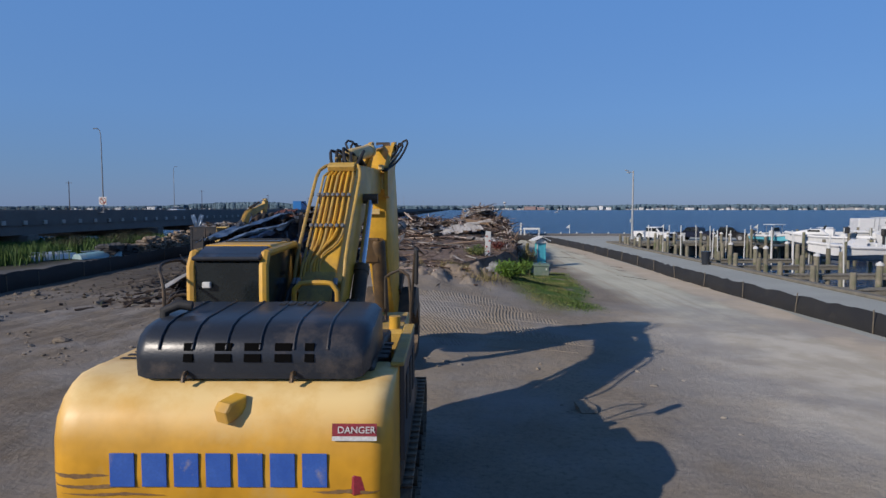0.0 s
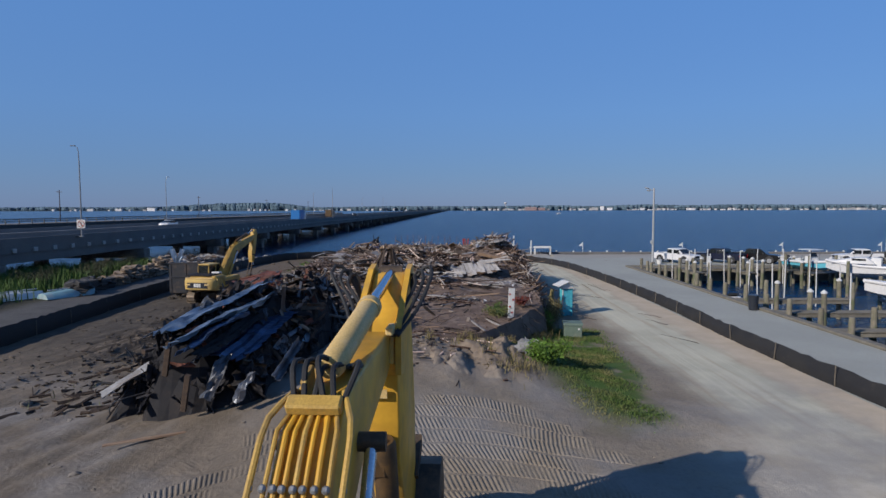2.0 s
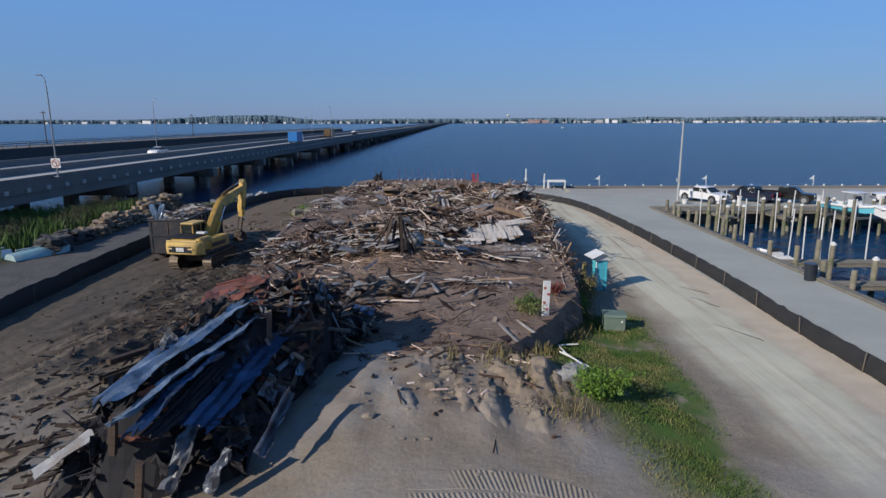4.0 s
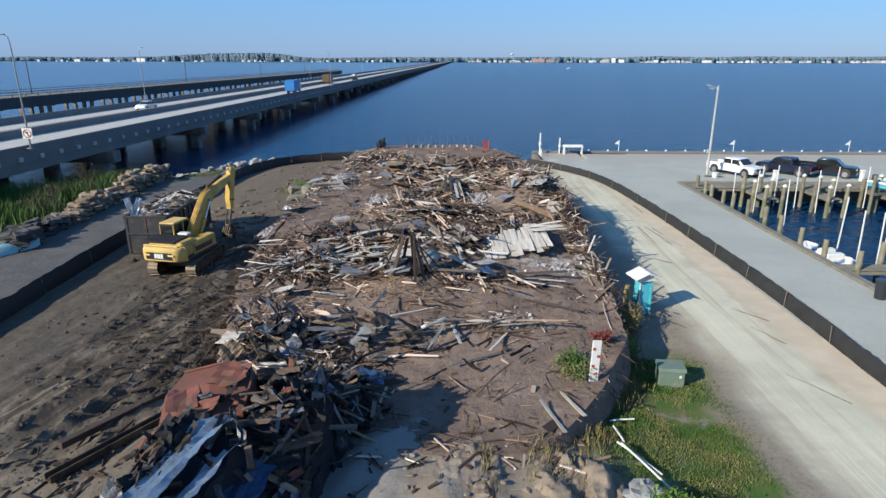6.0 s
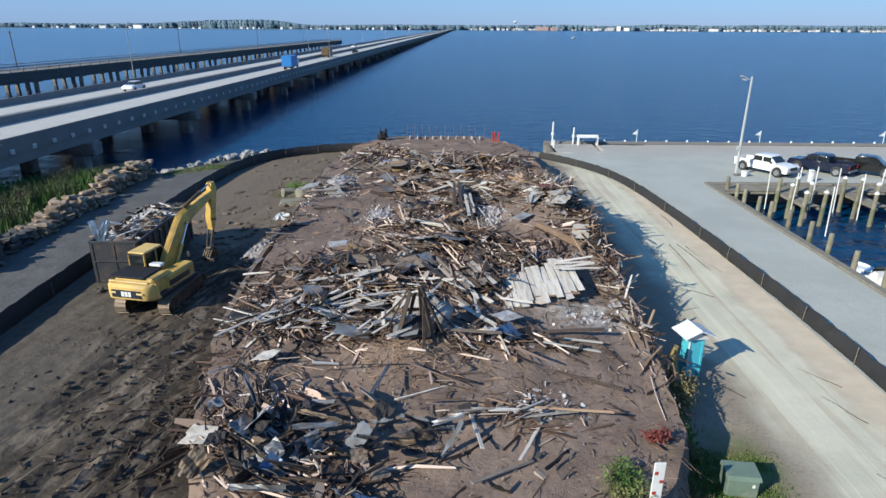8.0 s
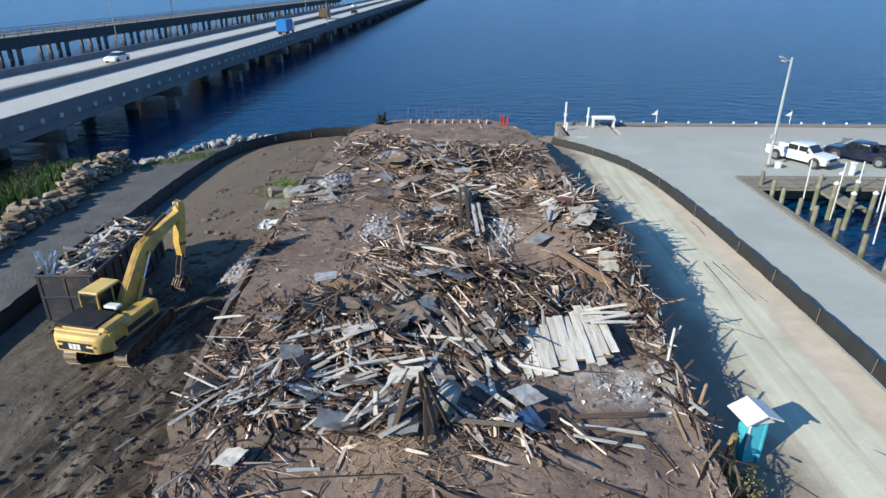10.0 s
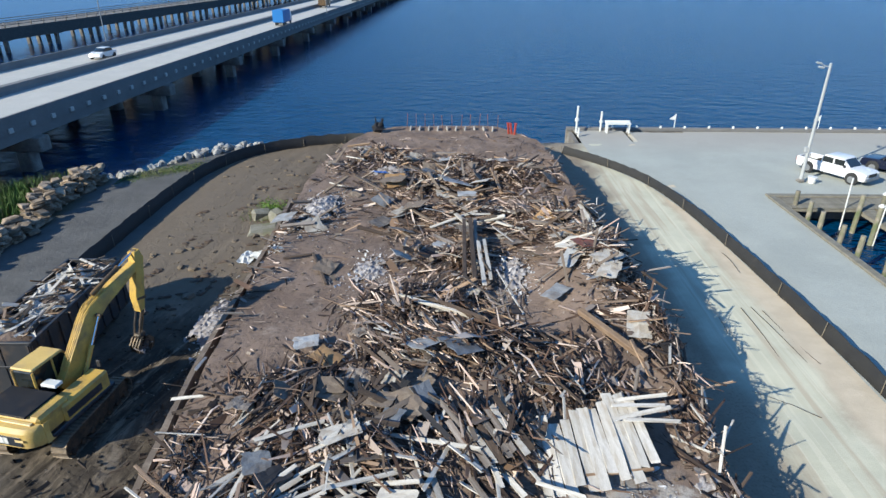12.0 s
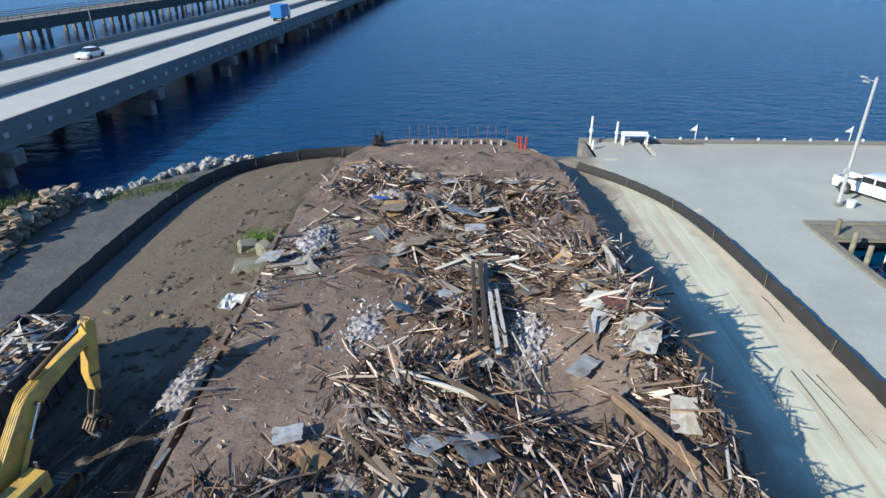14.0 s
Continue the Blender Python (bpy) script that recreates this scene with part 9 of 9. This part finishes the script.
def pickup(name, material, at, label):
    """A crew-cab pickup about 5.8 m long, nose towards +x."""
    t = thing(name, label, "pickup truck", "parked pickups")
    t.matrix_basis = at
    side = [(-2.78, 0.5), (-2.8, 0.72), (-0.95, 0.72), (-0.9, 1.12), (1.2, 1.14), (2.5, 1.08), (2.74, 0.98), (2.8, 0.6), (2.7, 0.42), (-2.7, 0.42)]
    R = Matrix.Rotation(radians(-90), 4, "Z")
    part("body", rounded(side, -0.96, 0.96, 0.06).moved(R), material, t, smooth=True)
    for s_ in (-1, 1):
        part("bed_side", Geo().box((-1.85, s_ * 0.9, 0.93), (1.94, 0.12, 0.46), ch=0.04), material, t)
    part("tailgate", Geo().box((-2.76, 0, 0.93), (0.09, 1.68, 0.46), ch=0.03), material, t)
    part("cab", rounded([(-0.92, 1.1), (-0.8, 1.66), (-0.62, 1.78), (0.6, 1.78), (0.8, 1.72), (1.5, 1.14)], -0.84, 0.84, 0.1).moved(R), material, t, smooth=True)
    part("windscreen", Geo().add([(1.44, -0.72, 1.2), (1.44, 0.72, 1.2), (0.86, 0.66, 1.7), (0.86, -0.66, 1.7), (1.40, -0.72, 1.18), (1.40, 0.72, 1.18), (0.82, 0.66, 1.68), (0.82, -0.66, 1.68)], [(0, 1, 2, 3), (4, 7, 6, 5), (0, 4, 5, 1), (1, 5, 6, 2), (2, 6, 7, 3), (3, 7, 4, 0)]), M_GLASS, t)
    part("rear_window", Geo().box((-0.885, 0, 1.42), (0.03, 1.3, 0.36), rot(0, 12, 0)), M_GLASS, t)
    for s_ in (-1, 1):
        for x0, w in ((-0.3, 0.85), (0.62, 0.8)):
            part("side_window", Geo().box((x0 - 0.05, s_ * 0.822, 1.42), (w, 0.05, 0.46), rot(0, 0, 0), ch=0.015), M_GLASS, t)
        part("mirror", Geo().box((1.1, s_ * 1.04, 1.26), (0.12, 0.18, 0.2), ch=0.03), M_RUBBER, t)
        part("headlight", Geo().box((2.74, s_ * 0.75, 0.92), (0.12, 0.34, 0.16), ch=0.03), M_WHITE, t)
        part("tail_light", Geo().box((-2.8, s_ * 0.89, 0.95), (0.08, 0.14, 0.34), ch=0.02), M_TAILRED, t)
        for x0 in (-1.75, 1.8):
            w_ = part("wheel", Geo().tube([(x0, s_ * 0.72, 0.4), (x0, s_ * 1.01, 0.4)], 0.41, 18), M_RUBBER, t, smooth=True)
            part("wheel_arch", Geo().tube([(x0, s_ * 0.8, 0.46), (x0, s_ * 0.986, 0.46)], 0.49, 18), M_RUBBER, t)
            part("rim", Geo().tube([(x0, s_ * 1.0, 0.4), (x0, s_ * 1.03, 0.4)], 0.26, 14), M_GALV, w_, smooth=True)
    part("bed_floor", Geo().box((-1.84, 0, 0.735), (1.78, 1.66, 0.03)), M_RUBBER, t, "black bed liner")
    part("grille", Geo().box((2.79, 0, 0.84), (0.06, 1.0, 0.26), ch=0.02), M_RUBBER, t)
    part("bumper", Geo().box((2.8, 0, 0.55), (0.16, 1.9, 0.22), ch=0.05), M_GALV, t)
    part("bumper", Geo().box((-2.83, 0, 0.55), (0.16, 1.85, 0.2), ch=0.05), M_GALV, t)
    return t


pickup("pickup_truck", M_WHITECAR, pose(27.5, 79.9, 0, 0, 0, -60), "white crew-cab pickup truck parked by the light pole")
pickup("pickup_truck", M_NAVYCAR, pose(33.0, 80.3, 0, 0, 0, 128), "dark navy crew-cab pickup truck parked on the quay")
pickup("pickup_truck", M_BLACKCAR, pose(36.8, 79.6, 0, 0, 0, -40), "black crew-cab pickup truck parked on the quay")
pickup("pickup_truck", M_WHITECAR, pose(48.8, 78.5, 0, 0, 0, 166), "white crew-cab pickup truck parked behind the boats")
v = thing("box_trailer", "long white box trailer parked behind the boats", "trailer")
v.matrix_basis = pose(57.0, 79.2, 0, 0, 0, -8)
part("body", Geo().box((0, 0, 1.75), (7.5, 2.4, 2.3), ch=0.08), M_WHITECAR, v)
for x in (-0.8, 0.3):
    part("wheel", Geo().tube([(x, -1.22, 0.36), (x, -0.95, 0.36)], 0.36, 16), M_RUBBER, v, smooth=True)
part("skirt", Geo().box((0, 0, 0.55), (7.3, 2.2, 0.14)), M_RUBBER, v)

# ---- the boat basin ----
PILE = Geo().tube([(0, 0, -3.5), (0, 0, 0.6), (0, 0, 1.0)], [0.17, 0.16, 0.145], 10).mesh("piling", M_PILE)
q = random.Random(19)


def piling(x, y, h=0.0, capped=False):
    t = tagged(new("piling", PILE), "weathered greenish timber piling in the boat basin", "piling", "dock pilings")
    t.matrix_basis = pose(x, y, h, q.uniform(-1.5, 1.5), q.uniform(-1.5, 1.5), q.uniform(0, 360))
    if capped:
        part("cap", Geo().tube([(0, 0, 0.99), (0, 0, 1.08), (0, 0, 1.22)], [0.2, 0.2, 0.03], 10), M_WHITE, t, "white cone cap", True)


for y in (73.2, 71.5, 69.6, 67.4, 65.4, 63.0, 60.4, 58.0, 55.4, 52.6, 49.6, 46.4, 43.6, 40.6, 37.6, 34.4, 31.0, 27.5, 24.0, 20.0):
    piling(20.85 + q.uniform(0, 0.35), y, q.uniform(-0.15, 0.15))


def dock(name_at, length, width, heading, label):
    """A plank walkway on stringers."""
    t = thing("dock", label, "dock", "finger docks")
    t.matrix_basis = name_at
    for s_ in (-1, 1):
        part("stringer", Geo().box((length / 2, s_ * (width / 2 - 0.1), -0.17), (length, 0.08, 0.22), ch=0.01), M_DOCK, t)
    pm = Geo().box((0, 0, 0), (0.14, width, 0.045), ch=0.006).mesh("plank", M_DOCK)
    for i in range(int(length / 0.16)):
        ob = new("plank", pm)
        ob.parent = t
        ob.matrix_basis = pose(0.08 + 0.16 * i, q.uniform(-0.02, 0.02), 0, 0, 0, q.uniform(-0.8, 0.8))
    return t


dock(pose(20.5, 73.6, 0.0), 34.0, 2.0, 0, "grey plank dock along the bulkhead")
for x in (25.6, 31.0, 36.5, 42.0, 48.0):
    dock(pose(x, 72.5, -0.02, 0, 0, -90), 4.6, 1.1, 0, "narrow grey plank finger dock")
    for y in (72.0, 70.0, 67.9):
        for dx in (-0.75, 0.75):
            piling(x + dx, y, q.uniform(0, 0.3), q.random() < 0.6)
for y in (50.0, 44.5, 38.5, 31.5, 25.0):
    dock(pose(20.5, y, -0.02), 8.5, 1.1, 0, "narrow grey plank finger dock")
    for x in (23.2, 28.6):
        for dy in (-0.75, 0.75):
            piling(x, y + dy, q.uniform(0, 0.3), q.random() < 0.6)
PVC = Geo().tube([(0, 0, -0.5), (0, 0, 3.6)], 0.05, 8).mesh("mooring_pole", M_WHITE)
for x, y in ((29.6, 71.7), (30.4, 69.7), (25.9, 58.9), (25.6, 54.3), (28.4, 57.7), (34.6, 64.6), (30.4, 56.5), (31.7, 55.4), (24.3, 72.6), (25.0, 69.9), (25.4, 65.4), (24.7, 54.9), (37.8, 63.2), (40.9, 62.6), (27.0, 47.0), (29.4, 46.6), (27.2, 41.2), (29.6, 36.0), (44.0, 63.0), (33.0, 71.6), (36.0, 71.8), (26.6, 72.2), (28.0, 72.3)):
    ob = tagged(new("mooring_pole", PVC), "slender white plastic guide pole standing in the basin", "pole", "guide poles")
    ob.matrix_basis = pose(x, y, -1.4, q.uniform(-2, 2), q.uniform(-2, 2), 0)
for x, y in ((29.7, 76.0), (38.3, 76.2), (44.8, 76.0)):
    t = thing("dock_pedestal", "white power pedestal on the dock", "pedestal", "dock pedestals")
    t.matrix_basis = pose(x, y, 0)
    part("body", Geo().box((0, 0, 0.5), (0.35, 0.35, 1.0), ch=0.05), M_WHITE, t)
    part("hood", Geo().box((0, 0, 1.05), (0.45, 0.45, 0.16), ch=0.06), M_WHITE, t)
t = thing("trash_bin", "grey plastic trash bin beside the bulkhead", "bin")
t.matrix_basis = pose(19.5, 45.2, 0)
part("body", Geo().tube([(0, 0, 0), (0, 0, 0.9)], 0.27, 14, 0.33), M_CHARCOAL, t, smooth=True)
part("lid", Geo().tube([(0, 0, 0.9), (0, 0, 0.98)], 0.35, 14), M_CHARCOAL, t)


def motor_boat(at, hull_mat, label, length=7.0, top=True, lift=True):
    t = thing("motor_boat", label, "boat", "boats on lifts")
    t.matrix_basis = at
    k_ = length / 7.0
    us = [-3.4, -2.2, -0.8, 0.8, 2.0, 2.9, 3.5]
    g = Geo()
    vs = []
    for u_ in us:
        f = max((u_ - 0.3) / 3.2, 0)
        w = 1.2 * (1 - f ** 2.4) + 0.03
        kz = 0.0 + 0.75 * f ** 2.2
        sh = 1.05 + 0.35 * f ** 1.3
        for y, z in ((-w, sh), (-w * 0.92, 0.55 * (1 - f) + kz), (-w * 0.55, 0.22 + kz), (0, kz), (w * 0.55, 0.22 + kz), (w * 0.92, 0.55 * (1 - f) + kz), (w, sh)):
            vs.append((u_ * k_, y * k_, min(z, sh) * k_))
    n = 7
    fs = [(a * n + i, a * n + i + 1, (a + 1) * n + i + 1, (a + 1) * n + i) for a in range(6) for i in range(6)] + [tuple(range(7)), tuple(range(42, 49))]
    fs += [(a * n, a * n + 6, (a + 1) * n + 6, (a + 1) * n) for a in range(6)]
    part("hull", g.add(vs, fs), hull_mat, t, smooth=True)
    part("gunwale", Geo().tube([(vs[a * n][0], vs[a * n][1], vs[a * n][2]) for a in range(7)], 0.13, 8), M_BOATHULL, t, smooth=True)
    part("gunwale", Geo().tube([(vs[a * n + 6][0], vs[a * n + 6][1], vs[a * n + 6][2]) for a in range(7)], 0.13, 8), M_BOATHULL, t, smooth=True)
    part("console", Geo().prism([(-0.5 * k_, 1.0 * k_), (-0.5 * k_, 1.75 * k_), (0.1 * k_, 1.8 * k_), (0.5 * k_, 1.35 * k_), (0.6 * k_, 1.0 * k_)], -0.45, 0.45, Matrix.Rotation(radians(-90), 4, "Z")), M_BOATHULL, t)
    part("windshield", Geo().box((0.25 * k_, 0, 1.95 * k_), (0.05, 0.85, 0.4), rot(0, -25, 0)), M_GLASS, t)
    part("seat", Geo().box((-1.3 * k_, 0, 1.15 * k_), (0.5, 1.3, 0.5), ch=0.08), M_WHITE, t)
    part("bow_deck", Geo().box((2.0 * k_, 0, 1.27 * k_), (1.6 * k_, 1.3 * k_, 0.08), ch=0.03), M_BOATHULL, t)
    for s_ in (-0.35, 0.35) if length > 7 else (0.0,):
        part("outboard", Geo().box((-3.6 * k_, s_, 1.25 * k_), (0.45, 0.35, 0.7), ch=0.1).box((-3.6 * k_, s_, 0.6 * k_), (0.2, 0.14, 0.9), ch=0.03), M_BOATHULL if not top else M_RUBBER, t, "outboard motor")
    if top:
        for x in (-0.8, 0.5):
            for y in (-0.6, 0.6):
                part("top_leg", Geo().tube([(x * k_, y, 1.1 * k_), (x * k_ * 0.9, y, 2.55 * k_)], 0.03, 6), M_GALV, t)
        part("hard_top", Geo().box((-0.15 * k_, 0, 2.6 * k_), (2.0 * k_, 1.6, 0.08), ch=0.03), M_BOATHULL, t)
    if lift:
        for x in (-1.9, 1.6):
            part("lift_beam", Geo().box((x * k_, 0, -0.12), (0.2, 3.4, 0.22), ch=0.02), M_GALV, t)
            for y in (-1.75, 1.75):
                part("lift_post", Geo().tube([(x * k_, y, -3.0), (x * k_, y, 1.6)], 0.14, 9), M_PILE, t)
    return t


motor_boat(pose(37.0, 68.4, 0.25, 0, 0, -72), M_BOATTURQ, "turquoise and white motor boat on a lift", 5.7, True)
cruiser = motor_boat(pose(38.3, 61.0, 0.2, 0, 0, 138), M_BOATHULL, "white motor cruiser with a low cabin on a lift", 7.6, False)
part("cabin", rounded([(-0.2, 1.35), (0.5, 1.95), (1.7, 1.85), (3.2, 1.5), (3.3, 1.35)], -0.85, 0.85, 0.1).moved(Matrix.Rotation(radians(-90), 4, "Z")), M_BOATHULL, cruiser, smooth=True)
for s_ in (-0.8, 0.8):
    part("side_window", Geo().box((1.1, s_, 1.72), (1.1, 0.14, 0.2), ch=0.03), M_GLASS, cruiser, "dark cabin window")
motor_boat(pose(49.5, 68.8, 0.4, 0, 0, -14), M_BOATHULL, "white motor boat with outboard on a lift", 7.4, True)
motor_boat(pose(32.9, 48.6, 0.0, 0, 0, 172), M_BOATHULL, "white open motor boat on a lift", 7.2, False)
motor_boat(pose(45.0, 56.5, 0.4, 0, 0, 6), M_BOATHULL, "white hard-top motor boat on a lift", 8.6, True)
motor_boat(pose(54.5, 66.0, 0.4, 0, 0, 172), M_BOATHULL, "white hard-top motor boat on a lift", 8.0, True)
motor_boat(pose(23.4, 56.2, WATER_Z - 0.2, 0, 0, 96), M_BOATHULL, "small white open boat tied beside the bulkhead", 4.2, False, False)
motor_boat(pose(162, 900, WATER_Z - 0.3, 0, 0, 40), M_BOATHULL, "white motor boat far out on the bay", 9.0, True, False)

# ---- lamps and traffic on the bridge ----
def bridge_lamp(y, near, sign=False):
    t = thing("bridge_lamp", "tall slender grey lamp post on the bridge parapet" if not sign else "tall slender lamp post with a no-turn sign on the bridge parapet", "street lamp", "bridge lamps")
    x = bridge_x(y) + (0.55 if near else -20.8)
    t.matrix_basis = pose(x, y, 3.7)
    s_ = -1 if near else 1
    part("mast", Geo().tube([(0, 0, 0), (0, 0, 7.8), (s_ * 0.03, 0, 9.0), (s_ * 0.12, 0, 9.5), (s_ * 0.45, 0, 9.7)], [0.085, 0.06, 0.05, 0.04, 0.035], 8), M_GALV, t, smooth=True)
    part("lamp_head", Geo().box((s_ * 0.6, 0, 9.7), (0.55, 0.22, 0.1), ch=0.05), M_GALV, t)
    part("flange", Geo().box((-0.2 * (1 if near else 0), 0, 0.02), (0.75 if near else 0.35, 0.35, 0.1), ch=0.02), M_GALV, t)
    if sign:
        b_ = part("sign", Geo().box((0.05, -0.16, 1.35), (0.92, 0.04, 0.92), ch=0.02), M_WHITE, t, "white square sign with a red ring")
        part("ring", Geo().tube([(0.05 + 0.34 * math.cos(a * math.pi / 12), -0.19, 1.35 + 0.34 * math.sin(a * math.pi / 12)) for a in range(25)], 0.035, 6), M_PAINTRED, b_)
        part("slash", Geo().box((0.05, -0.195, 1.35), (0.66, 0.02, 0.06), rot(0, 45, 0)), M_PAINTRED, b_)
        part("arrow", Geo().box((0.1, -0.188, 1.3), (0.07, 0.012, 0.4)).box((0.0, -0.188, 1.48), (0.26, 0.012, 0.07)), M_RUBBER, b_)


for i in range(9):
    bridge_lamp(70.9 + 131 * i, True, i == 0)
    bridge_lamp(134.5 + 131 * i, False)
for y in (168, 250, 330, 410):
    t = thing("utility_pole", "thin dark utility pole on the old bridge", "pole", "old bridge poles")
    t.matrix_basis = pose(-96.5 + 0.045 * (y - 165) - 7.9, y, 3.28)
    part("mast", Geo().tube([(0, 0, 0), (0, 0, 8.5)], 0.13, 7, 0.09), M_WOODDARK, t)
    part("crossarm", Geo().box((0, 0, 8.0), (1.6, 0.1, 0.12)), M_WOODDARK, t)


def road_car(at, material, label, truck=None):
    t = thing("car" if not truck else "truck", label, "car" if not truck else "truck", "bridge traffic")
    t.matrix_basis = at
    if truck:
        part("cargo_body", Geo().box((0, -1.0, 1.95), (2.4, 5.6, 2.5), ch=0.06), truck, t)
        part("cab", rounded([(1.9, 0.7), (1.9, 2.6), (2.9, 2.6), (3.4, 1.8), (3.6, 0.7)], -1.1, 1.1, 0.08), material, t, smooth=True)
        part("windscreen", Geo().box((0, 3.2, 2.15), (1.8, 0.06, 0.7), rot(32, 0, 0)), M_GLASS, t)
        part("chassis", Geo().box((0, 0, 0.62), (1.2, 7.2, 0.25)), M_RUBBER, t)
        ys = (-2.6, -1.5, 2.7)
        r_ = 0.48
    else:
        part("body", rounded([(-2.2, 0.35), (-2.25, 0.8), (-2.1, 0.95), (1.3, 0.98), (2.1, 0.8), (2.25, 0.45), (2.1, 0.32), (-2.0, 0.3)], -0.88, 0.88, 0.1), material, t, smooth=True)
        part("cabin", rounded([(-1.7, 0.92), (-1.1, 1.38), (0.2, 1.42), (1.1, 0.96)], -0.74, 0.74, 0.12), M_GLASS, t, smooth=True)
        part("roof", Geo().box((0, -0.45, 1.42), (1.3, 1.3, 0.06), ch=0.02), material, t)
        ys = (-1.4, 1.4)
        r_ = 0.33
    for x in (-0.85, 0.85):
        for y in ys:
            part("wheel", Geo().tube([(x - 0.12, y, r_), (x + 0.12, y, r_)], r_, 14), M_RUBBER, t, smooth=True)


road_car(pose(bridge_x(176) - 3.6, 176, 3.1, 0, 0, -1), M_WHITECAR, "blue box truck with a white cab driving on the bridge", M_BLUETRUCK)
road_car(pose(bridge_x(236) - 7.4, 236, 3.1, 0, 0, -1), M_BLACKCAR, "dark brown dump truck driving on the bridge", M_BROWNSTEEL)
road_car(pose(bridge_x(122) - 14.5, 122, 3.1, 0, 0, 179), M_WHITECAR, "white saloon car driving on the bridge")
road_car(pose(bridge_x(270) - 3.8, 270, 3.1, 0, 0, -1), M_BLACKCAR, "dark saloon car driving on the bridge")
road_car(pose(bridge_x(330) - 14.5, 330, 3.1, 0, 0, 179), M_WHITECAR, "white saloon car driving on the bridge")
